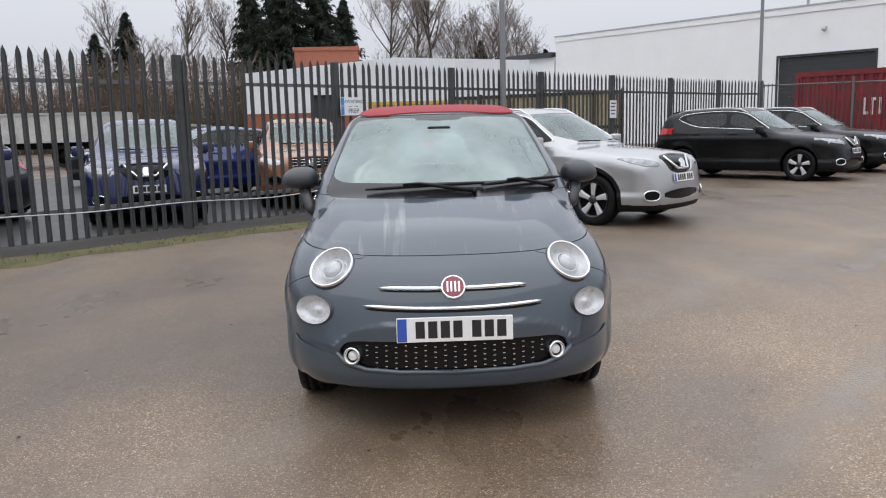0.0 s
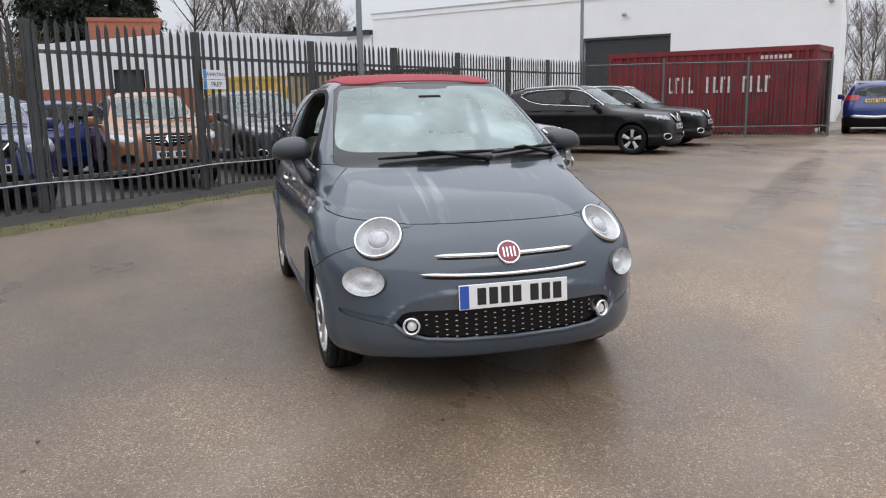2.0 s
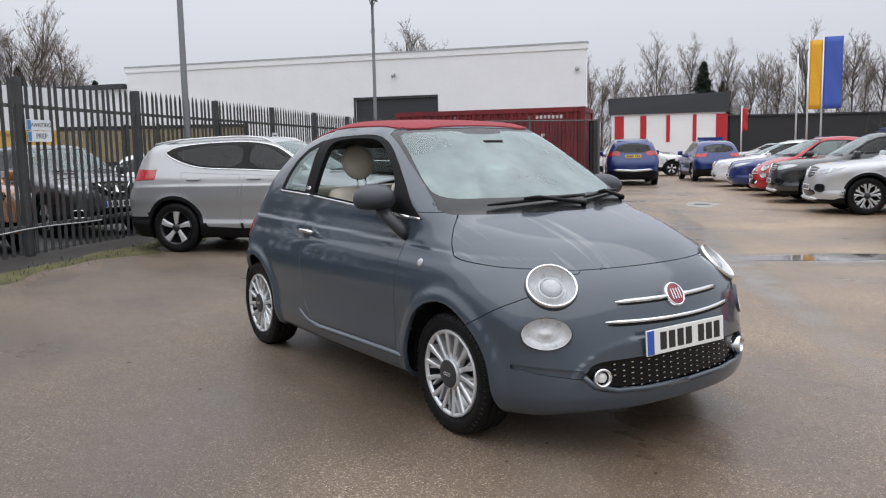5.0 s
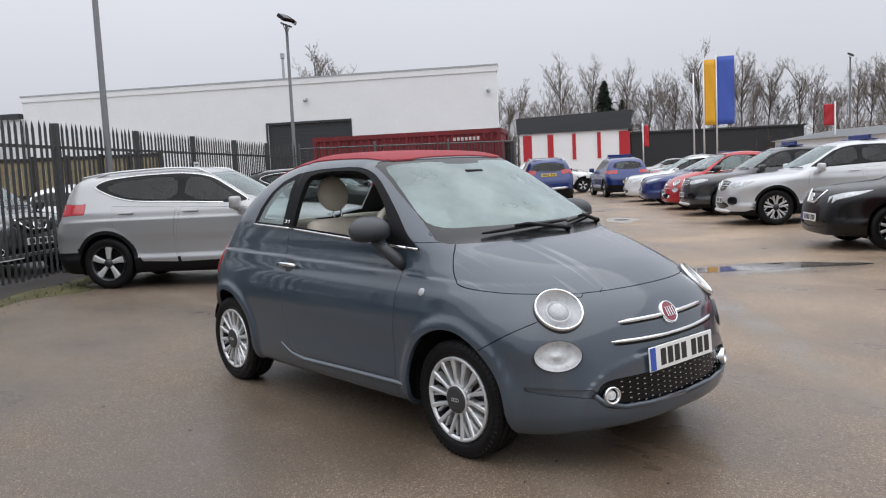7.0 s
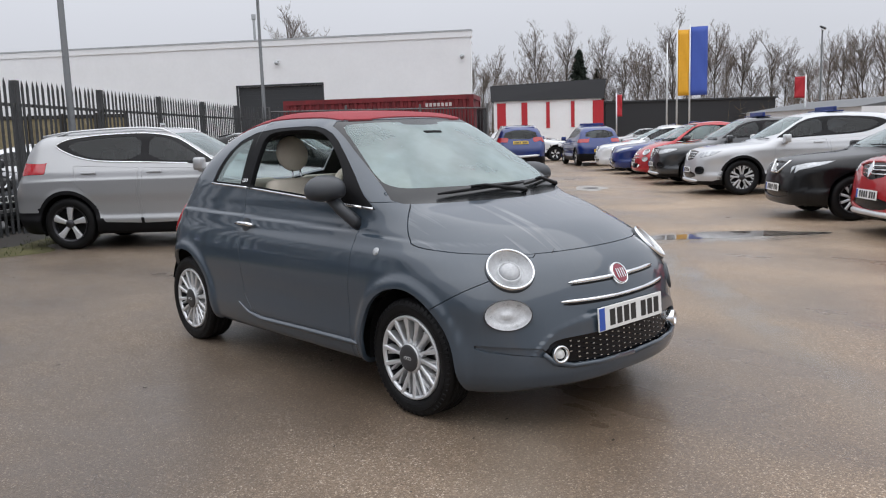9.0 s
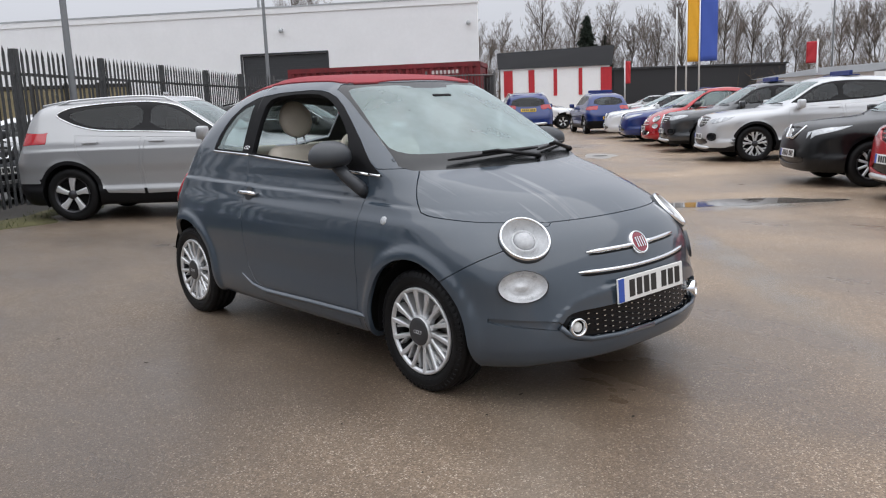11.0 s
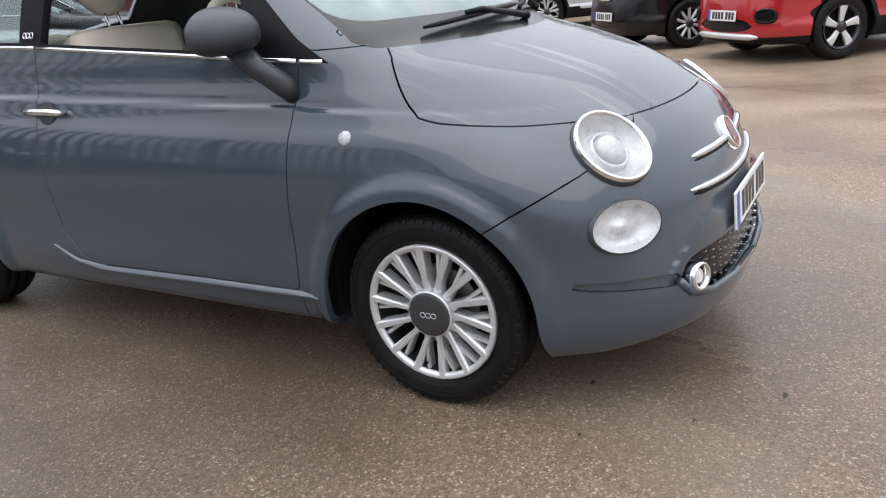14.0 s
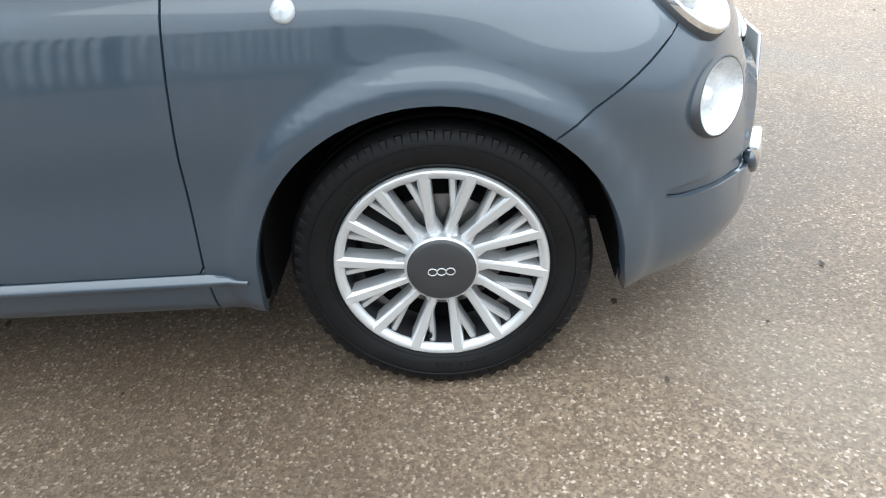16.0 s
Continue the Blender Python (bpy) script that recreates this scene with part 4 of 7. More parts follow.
    def take(*wanted):
        return t[np.isin(names, [i + 1 for i, n in enumerate(ids) if n in wanted] + ([0] if "body" in wanted else []))]

    root = car_root("hatchback_car", x, y, heading, label)
    g = 0.0022
    sheet("body", s, p, take("body"), paint_mat, root, gap=g, lip=0.025)
    for q in split_side(p, take("front_wing")):
        sheet("front_wing", s, p, q, paint_mat, root, gap=g, lip=0.025)
    sheet("front_bumper", s, p, take("front_bumper"), paint_mat, root, gap=g, lip=0.025)
    for q in split_side(p, take("bumper_crease")):
        if len(q):
            sheet("bumper_crease", s, p, q, paint_mat, root, inset=0.014)
    sheet("bonnet", s, p, take("bonnet"), M["slate_bonnet"] if hero else paint_mat, root, "slate grey bonnet with dried rain streaks" if hero else "", gap=0.0036, lip=0.025)
    sheet("soft_top", s, p, take("soft_top"), roof or M["red_fabric"], root, "dark red canvas folding roof" if not roof else "", gap=0.003, inset=-0.005, lip=0.02)
    sheet("screen_border", s, p, take("screen_border"), M["frit"], root, "black border of the windscreen", inset=0.003)
    sheet("windscreen", s, p, take("windscreen"), M["screen"] if hero else M["glass"], root, inset=0.003)
    for q in split_side(p, take("window_trim")):
        sheet("window_trim", s, p, q, M["seal"], root, "black window surround", inset=0.003, lip=0.03)
    for q in split_side(p, take("quarter_window")):
        sheet("quarter_window", s, p, q, M["glass"], root, inset=0.005)
    left_open = split_side(p, take("opening"))[1]
    sheet("side_window", s, p, left_open, M["glass"], root, inset=0.006)
    if not hero:
        sheet("side_window", s, p, split_side(p, take("opening"))[0], M["glass"], root, inset=0.006)
    sheet("rear_window", s, p, take("rear_window"), M["glass"], root, inset=0.004)
    sheet("grille", s, p, take("grille"), M["gloss_black"], root, "glossy black lower grille", inset=0.022)
    inner = t[np.isin(names, [i + 1 for i, n in enumerate(ids) if n in ("front_wing", "front_bumper", "bonnet", "soft_top", "screen_border", "door", "window_trim", "grille")] + [0])]
    mid = p[inner].mean(1)
    high = (mid[:, 2] > 1.0) | ((mid[:, 1] > 1.25) & (mid[:, 2] > 0.7))
    sheet("lining", s, p, inner[~high], M["liner"], root, inset=0.026)
    sheet("headlining", s, p, inner[high], M["headlining"] if hero else M["liner"], root, inset=0.026)

    for q, sx in zip(split_side(p, take("door")), (-1, 1)):
        d = sheet("door", s, p, q, paint_mat, root, "grey door with its window lowered" if hero and sx < 0 else "", gap=g, lip=0.025)
        # handle and its cup
        c, n = surface_at(s, sx, 0.844, y=1.50)
        m = on_skin(c, n)
        bm = bmesh.new()
        tube(bm, [m @ Vector(v) for v in ((-0.095, 0, 0.004), (-0.085, 0, 0.024), (-0.04, 0.002, 0.03), (0.04, 0.002, 0.03), (0.085, 0, 0.024), (0.095, 0, 0.004))], [0.008, 0.012, 0.0125, 0.0125, 0.012, 0.008], 10)
        part("handle", bm, M["chrome"], d, "chrome door handle", smooth=True)
        bm = bmesh.new()
        bmesh.ops.create_circle(bm, cap_ends=True, radius=0.046, segments=24, matrix=m @ Matrix.Translation((-0.0, 0.0, 0.0045)) @ Matrix.Diagonal((1.0, 0.9, 1, 1)))
        part("handle_cup", bm, M["mirror_grey"], d)
        # chrome waist strips
        for y0, y1 in ((0.31, 0.385), (0.395, 1.56), (1.568, 2.02)):
            pts = []
            for yy in np.linspace(y0, y1, 14):
                zz = 0.987 + (yy - 0.30) * 0.0605 if yy < 1.56 else 1.063 + (yy - 1.56) * 0.036
                c, n = surface_at(s, sx, zz, y=float(yy))
                pts.append(c + n * 0.003)
            bm = bmesh.new()
            tube(bm, pts, 0.0075, 6)
            part("waist_strip", bm, M["chrome"], root, "thin chrome strip", smooth=True)
        # sill step under the door
        pts = []
        for yy in np.linspace(0.36, 1.86, 40):
            zz = float(np.interp(yy, (0.36, 0.44, 0.87, 1.34, 1.48, 1.60, 1.66, 1.9), (0.304, 0.303, 0.300, 0.292, 0.312, 0.366, 0.41, 0.5)))
            c, n = surface_at(s, sx, zz, y=float(yy))
            pts.append(c + n * 0.005)
        bm = bmesh.new()
        rows = []
        for k, c in enumerate(pts[:33]):
            w = min(1.0, k / 2, (32 - k) / 6)
            rows.append([bm.verts.new(Vector(c) + Vector((sx * o, 0, z))) for o, z in ((-0.014, 0.015 * w), (0.002 + 0.010 * w, 0.003), (0.002 + 0.011 * w, -0.004), (-0.012, -0.024 * w))])
        for r0, r1 in zip(rows, rows[1:]):
            for k in range(3):
                bm.faces.new((r0[k], r0[k + 1], r1[k + 1], r1[k]) if sx > 0 else (r0[k], r1[k], r1[k + 1], r0[k + 1]))
        part("sill_moulding", bm, paint_mat, root, smooth=True)
        # mirror
        c, n = surface_at(s, sx, 0.99, y=0.47)
        foot, nf = surface_at(s, sx, 0.90, y=0.42)
        bm = bmesh.new()
        tube(bm, [foot - nf * 0.01, foot + nf * 0.02 + Vector((0, 0, 0.02)), Vector((sx * 0.785, 0.49, 0.985)), Vector((sx * 0.80, 0.545, 1.045))], [0.028, 0.034, 0.031, 0.036], 12)
        stalk = part("mirror_stalk", bm, M["mirror_grey"], d, smooth=True)
        bm = bmesh.new()
        bmesh.ops.create_uvsphere(bm, u_segments=32, v_segments=20, radius=1.0)
        for v in bm.verts:
            q = v.co
            k = 1.0 if q.y < 0 else 0.45
            ex = lambda a: math.copysign(abs(a) ** 0.8, a)
            v.co = Vector((ex(q.x) * 0.108 * (1 - 0.10 * q.z), q.y * 0.128 * k, ex(q.z) * (0.076 if q.z > 0 else 0.058) * (1 + 0.12 * q.x * sx * -1)))
        bmesh.ops.transform(bm, matrix=pose(sx * 0.828, 0.585, 1.082, 0, 0, -sx * 8), verts=bm.verts[:])
        shell = part("door_mirror", bm, M["mirror_grey"], d, "dark grey door mirror shell", smooth=True)
        bm = bmesh.new()
        bmesh.ops.create_circle(bm, cap_ends=True, radius=1.0, segments=28, matrix=pose(sx * 0.828, 0.639, 1.085, 90, 0, -sx * 8) @ Matrix.Diagonal((0.082, 0.048, 1, 1)))
        part("mirror_glass", bm, M["chrome"], d)
        # door card
        bm = bmesh.new()
        box(bm, sx * 0.70 - 0.012, sx * 0.70 + 0.012, 0.45, 1.52, 0.4, 0.99, bevel=0.01)
        part("door_card", bm, M["ivory"], root)
        # side repeater
        c, n = surface_at(s, sx, 0.789, y=0.217)
        v, f = lathe([(-0.004, 0.021), (0.004, 0.020), (0.008, 0.014), (0.010, 0.0001)], 24)
        ob = mesh_object("side_repeater", [(a, b, o) for o, a, b in v], f, M["lamp_glass"], root, "round clear side repeater", smooth=True)
        ob.matrix_basis = on_skin(c, n)
        # headlight: dark joint, chrome rim, clear-coated bowl and projector
        c, n = surface_at(s, sx * 0.560, 0.735)
        n = (n + Vector((0, -0.07, 0))).normalized()
        m = on_skin(c, n) @ Matrix.Scale(1.05, 4)
        hl = mesh_object("headlight", [(a, b, o) for o, a, b in lathe([(-0.03, 0.1095), (-0.003, 0.1095), (0.001, 0.106)], 56)[0]], lathe([(0, 0)] * 3, 56)[1], M["mirror_grey"], root, "round clear headlight with chrome rim", smooth=True)
        hl.matrix_basis = m
        for nm, prof, mat in (("rim", [(-0.01, 0.107), (0.009, 0.1065), (0.012, 0.104), (0.012, 0.0995), (0.006, 0.0965)], M["chrome"]),
                              ("bowl", [(0.007, 0.098), (-0.010, 0.088), (-0.030, 0.066), (-0.034, 0.056), (-0.012, 0.054), (-0.010, 0.047), (-0.030, 0.042), (-0.04, 0.02), (-0.04, 0.0001)], M["reflector"]),
                              ("projector", [(-0.03, 0.045), (-0.006, 0.043), (0.006, 0.03), (0.010, 0.0001)], M["bulb"])):
            v, f = lathe(prof, 48)
            mesh_object(nm, [(a, b, o) for o, a, b in v], f, mat, hl, smooth=True)
        # lower lamp
        c, n = surface_at(s, sx * 0.647, 0.550)
        m = on_skin(c, n) @ pose(0, 0, 0, 0, 0, 0)
        fl = mesh_object("position_lamp", [(a * 1.52, b * 0.96, o) for o, a, b in lathe([(-0.02, 0.074), (0.002, 0.073), (0.003, 0.070)], 48)[0]], lathe([(0, 0)] * 3, 48)[1], M["mirror_grey"], root, "oval clear lower lamp", smooth=True)
        fl.matrix_basis = m
        for nm, prof, mat in (("bowl", [(0.003, 0.069), (-0.014, 0.064), (-0.028, 0.050), (-0.034, 0.036), (-0.030, 0.030), (-0.036, 0.022), (-0.022, 0.014), (-0.018, 0.0001)], M["bright_bowl"]),):
            v, f = lathe(prof, 48)
            mesh_object(nm, [(a * 1.52, b * 0.96, o) for o, a, b in v], f, mat, fl, smooth=True)
        # ring lamp beside the grille
        c, n = surface_at(s, sx * 0.463, 0.362)
        m = on_skin(c, n)
        dl = mesh_object("ring_lamp", [(a, b, o) for o, a, b in lathe([(-0.03, 0.041), (0.010, 0.041), (0.016, 0.037), (0.014, 0.031), (0.0, 0.029)], 36)[0]], lathe([(0, 0)] * 5, 36)[1], M["chrome"], root, "small round lamp in a chrome ring", smooth=True)
        dl.matrix_basis = m
        v, f = lathe([(0.0, 0.030), (-0.006, 0.026), (-0.006, 0.0225)], 36)
        mesh_object("dark_ring", [(a, b, o) for o, a, b in v], f, M["gloss_black"], dl, smooth=True)
        v, f = lathe([(-0.008, 0.0225), (0.004, 0.020), (0.006, 0.0001)], 36)
        mesh_object("lens", [(a, b, o) for o, a, b in v], f, M["pearl"], dl, smooth=True)
        # tail lamp
        c, n = surface_at(s, sx * 0.66, 0.84, front=False)
        bm = bmesh.new()
        bmesh.ops.create_uvsphere(bm, u_segments=20, v_segments=12, radius=1.0, matrix=on_skin(c, n) @ Matrix.Diagonal((0.07, 0.14, 0.025, 1)))
        part("tail_light", bm, M["tail"], root, smooth=True)
        # small chrome rings on the pillar behind the door glass
        c, n = surface_at(s, sx, 1.105, y=1.60)
        m = on_skin(c, n)
        bm = bmesh.new()
        for k in range(3):
            tube(bm, [m @ Vector((0.019 * (k - 1) + 0.009 * math.cos(t), 0.010 * math.sin(t), 0.004)) for t in np.linspace(0, 2 * math.pi, 17)], 0.0022, 5, False)
        part("pillar_emblem", bm, M["chrome"], root, "small chrome rings on black pillar", smooth=True)
        # wheels and arch liners
        for yy, tn in ((0, 0.12), (2.3, 0.3)):
            city_wheel(root, pose(sx * 0.688, yy, 0.288, 0, 0, 0 if sx < 0 else 180) @ pose(0, 0, 0, 0, 0, 0), turn=tn)
            v, f = hood_arc([(-0.075, 0.340), (0.18, 0.340), (0.19, 0.05)], 40, -0.2 if yy == 0 else 0.3, 3.34)
            al = mesh_object("arch_liner", v, f, M["liner"], root, smooth=True)
            al.matrix_basis = pose(sx * 0.675, yy, 0.295, 0, 0, 0 if sx < 0 else 180)

    # grille studs, frame lip
    bm = bmesh.new()
    for row in range(5):
        for col in range(19):
            xx = -0.40 + col * 0.0445 + (0.0 if row % 2 else 0.0)
            zz = 0.412 - row * 0.0235 - (0.008 if col % 2 else 0)
            if abs(xx) > 0.415 - max(0, row - 2) * 0.02:
                continue
            c, n = surface_at(s, xx, zz)
            box(bm, -0.0055, 0.0055, -0.0017, 0.0017, -0.018, -0.011, on_skin(c, n))
    tagged(part("grille_studs", bm, M["chrome"], root, "rows of small chrome grille studs"), kind="stuff")
    bm = bmesh.new()
    line = [(0.0, 0.290), (0.25, 0.294), (0.40, 0.302), (0.495, 0.327), (0.535, 0.37)]
    for sx in (-1, 1):
        pts = [surface_at(s, sx * a, b) for a, b in line]
        tube(bm, [c + n * 0.001 for c, n in pts], 0.012, 8)
    part("grille_lip", bm, paint_mat, root, smooth=True)
    # two chrome moustache bars
    bm = bmesh.new()
    for sx in (-1, 1):
        pts = [surface_at(s, sx * a, 0.656 + 0.004 * (a / 0.34)) for a in np.linspace(0.055, 0.338, 10)]
        tube(bm, [c + n * 0.002 for c, n in pts], [0.0105] * 8 + [0.008, 0.003], 10)
    part("upper_strip", bm, M["chrome"], root, "chrome bar beside the badge", smooth=True)
    bm = bmesh.new()
    pts = [surface_at(s, a, 0.572 + 0.012 * (a / 0.41) ** 2) for a in np.linspace(-0.41, 0.41, 25)]
    tube(bm, [c + n * 0.003 for c, n in pts], [0.003, 0.007] + [0.0095] * 21 + [0.007, 0.003], 10)
    part("lower_strip", bm, M["chrome"], root, "long curved chrome bar", smooth=True)
    # thin black tubes added as the shadow line below the chrome bars
    bm = bmesh.new()
    pts = [surface_at(s, a, 0.560 + 0.012 * (a / 0.41) ** 2) for a in np.linspace(-0.40, 0.40, 25)]
    tube(bm, [c + n * 0.0005 for c, n in pts], [0.002] + [0.006] * 23 + [0.002], 8)
    for sx in (-1, 1):
        pts = [surface_at(s, sx * a, 0.645 + 0.004 * (a / 0.34)) for a in np.linspace(0.055, 0.33, 10)]
        tube(bm, [c + n * 0.0005 for c, n in pts], [0.005] * 8 + [0.004, 0.002], 8)
    part("strip_shade_line", bm, M["seal"], root, "black line for the shade under the chrome bars", smooth=True)
    # round red badge with a chrome rim
    c, n = surface_at(s, 0, 0.660)
    m = on_skin(c, n)
    v, f = lathe([(-0.01, 0.057), (0.010, 0.056), (0.015, 0.053), (0.012, 0.048)], 40)
    bd = mesh_object("badge", [(a, b, o) for o, a, b in v], f, M["chrome"], root, "round red badge in a chrome rim", smooth=True)
    bd.matrix_basis = m
    v, f = lathe([(0.011, 0.049), (0.014, 0.03), (0.015, 0.0001)], 40)
    mesh_object("enamel", [(a, b, o) for o, a, b in v], f, M["badge_red"], bd, smooth=True)
    for bx in (-0.026, -0.009, 0.009, 0.026):
        bm = bmesh.new()
        box(bm, bx - 0.0035, bx + 0.0035, -0.024, 0.024, 0.014, 0.0165)
        part("badge_bar", bm, M["chrome"], bd)
    c, n = surface_at(s, 0.0, 0.486)
    number_plate(root, on_skin((0, min(c.y, -0.722), 0.486), (0, -1, 0.06), lift=0.006))
    # wipers
    bm = bmesh.new()
    for a, b, h in (((0.16, 1.022), (-0.42, 1.034), 0.02), ((0.60, 1.03), (0.20, 1.046), 0.02)):
        pa, na = surface_at(s, a[0], a[1])
        pb, nb = surface_at(s, b[0], b[1])
        mid = (pa + pb) / 2
        pm, nm = surface_at(s, (a[0] + b[0]) / 2, (a[1] + b[1]) / 2 + 0.02)
        tube(bm, [pa + na * 0.012, pm + nm * 0.035, pm.lerp(pb, 0.3) + nm * 0.035], [0.012, 0.009, 0.007], 6)
        q0, k0 = surface_at(s, b[0], b[1])
        q1, k1 = surface_at(s, a[0] + 0.02, a[1] + 0.05)
        line = []
        for k in np.linspace(0, 1, 9):
            qx = b[0] + (a[0] + 0.06 - b[0]) * k
            c, n = surface_at(s, float(qx), b[1] + 0.022 * math.sin(math.pi * 0.5 * k))
            line.append(c + n * 0.016)
        tube(bm, line, [0.005] + [0.009] * 7 + [0.005], 6)
        v0 = bmesh.ops.create_uvsphere(bm, u_segments=12, v_segments=8, radius=0.016, matrix=Matrix.Translation(pa + na * 0.01))
    part("wiper", bm, M["black_plastic"], root, smooth=True)

    # cabin: dash, wheel, four seats with round head-restraints
    bm = bmesh.new()
    box(bm, -0.64, 0.64, 0.40, 0.78, 0.72, 0.99, bevel=0.05)
    part("dashboard", bm, M["dash"] if hero else M["seat"], root, smooth=True)
    bm = bmesh.new()
    box(bm, -0.60, 0.60, 0.72, 0.80, 0.80, 0.95, bevel=0.03)
    part("dash_panel", bm, M["ivory"], root, smooth=True)
    cx = -0.33
    bm = bmesh.new()
    tilt = pose(cx, 0.90, 1.015, 65, 0, 0)
    tube(bm, [tilt @ Vector((0.178 * math.cos(a), 0.178 * math.sin(a), 0)) for a in np.linspace(0, 2 * math.pi, 33)], 0.019, 10, False)
    wheel = part("steering_wheel", bm, M["ivory"], root, "ivory steering wheel", smooth=True)
    bm = bmesh.new()
    bmesh.ops.create_uvsphere(bm, u_segments=20, v_segments=12, radius=1, matrix=tilt @ Matrix.Translation((0, 0, -0.02)) @ Matrix.Diagonal((0.075, 0.07, 0.04, 1)))
    for a in (0.2, math.pi - 0.2, -math.pi / 2):
        tube(bm, [tilt @ Vector((0.06 * math.cos(a), 0.06 * math.sin(a), -0.01)), tilt @ Vector((0.17 * math.cos(a), 0.17 * math.sin(a), 0))], 0.02, 8)
    part("hub", bm, M["ivory"], wheel, smooth=True)
    for sx in (-0.33, 0.33):
        for yy, w, top in ((1.42, 0.25, 1.12), (2.08, 0.24, 1.10)):
            bm = bmesh.new()
            lean = pose(sx, yy, 0.5, -14, 0, 0)
            box(bm, -w, w, -0.07, 0.07, 0.0, top - 0.5, lean, bevel=0.06)
            box(bm, -w, w, -0.52, 0.02, -0.08, 0.08, pose(sx, yy, 0.48, 4, 0, 0), bevel=0.06)
            st = part("seat", bm, M["ivory"], root, "ivory leather seat", smooth=True)
            if yy < 2:
                bm = bmesh.new()
                hc = lean @ Vector((0, 0.02, top - 0.5 + 0.165))
                bmesh.ops.create_uvsphere(bm, u_segments=24, v_segments=14, radius=1, matrix=Matrix.Translation(hc) @ pose(0, 0, 0, -10, 0, 0) @ Matrix.Diagonal((0.115, 0.055, 0.115, 1)))
                part("headrest", bm, M["ivory"], st, "round ivory head restraint", smooth=True)
                bm = bmesh.new()
                for dx in (-0.03, 0.03):
                    tube(bm, [lean @ Vector((dx, 0.01, top - 0.54)), lean @ Vector((dx, 0.015, top - 0.40))], 0.006, 6)
                part("headrest_post", bm, M["chrome"], st, smooth=True)
    bm = bmesh.new()
    box(bm, -0.07, 0.07, 0.62, 0.65, 1.335, 1.375, bevel=0.012)
    part("interior_mirror", bm, M["black_plastic"], root, smooth=True)
    return root


M["screen"] = glass("misted windscreen glass with painted sky glare", (0.80, 0.92, 0.90), 0.8, 0.27)
M["reflector"] = plain("lamp reflector", (0.50, 0.51, 0.52), 0.3, 0.15, coat=0.6, vary=0.25, scale=16)
M["bright_bowl"] = plain("bright lamp bowl", (0.58, 0.59, 0.60), 0.3, 0.15, coat=0.6, vary=0.3, scale=22)
M["bulb"] = plain("projector lens", (0.42, 0.43, 0.44), 0.15, 0.1, coat=1.0, vary=0.2, scale=12)
M["dash"] = plain("slate dash", (0.09, 0.10, 0.11), 0.5)


def streaked():
    """Slate grey paint with dried rain runs down the slope of the bonnet."""
    m = M["slate_grey"].copy()
    m.name = "slate grey paint with rain runs"
    nt = m.node_tree
    p = nt.nodes["Principled BSDF"]
    base = p.inputs["Base Color"].links[0].from_socket
    a = noise_node(nt, 1.0, 3, stretch=(24, 1.3, 1.3))
    b = noise_node(nt, 1.0, 3, stretch=(5, 3, 3))
    k = ramp(nt, a.outputs["Fac"], 0.56, 0.72, 0, 1)
    k2 = ramp(nt, b.outputs["Fac"], 0.42, 0.62, 0, 0.55)
    mul = nt.nodes.new("ShaderNodeMath")
    mul.operation = "MULTIPLY"
    nt.links.new(k, mul.inputs[0])
    nt.links.new(k2, mul.inputs[1])
    nt.links.new(blend(nt, mul.outputs[0], base, (0.26, 0.27, 0.28)), p.inputs["Base Color"])
    return m


M["slate_bonnet"] = streaked()
city_car(0, 0, -90, M["slate_grey"], "small slate grey hatchback with a red canvas roof")


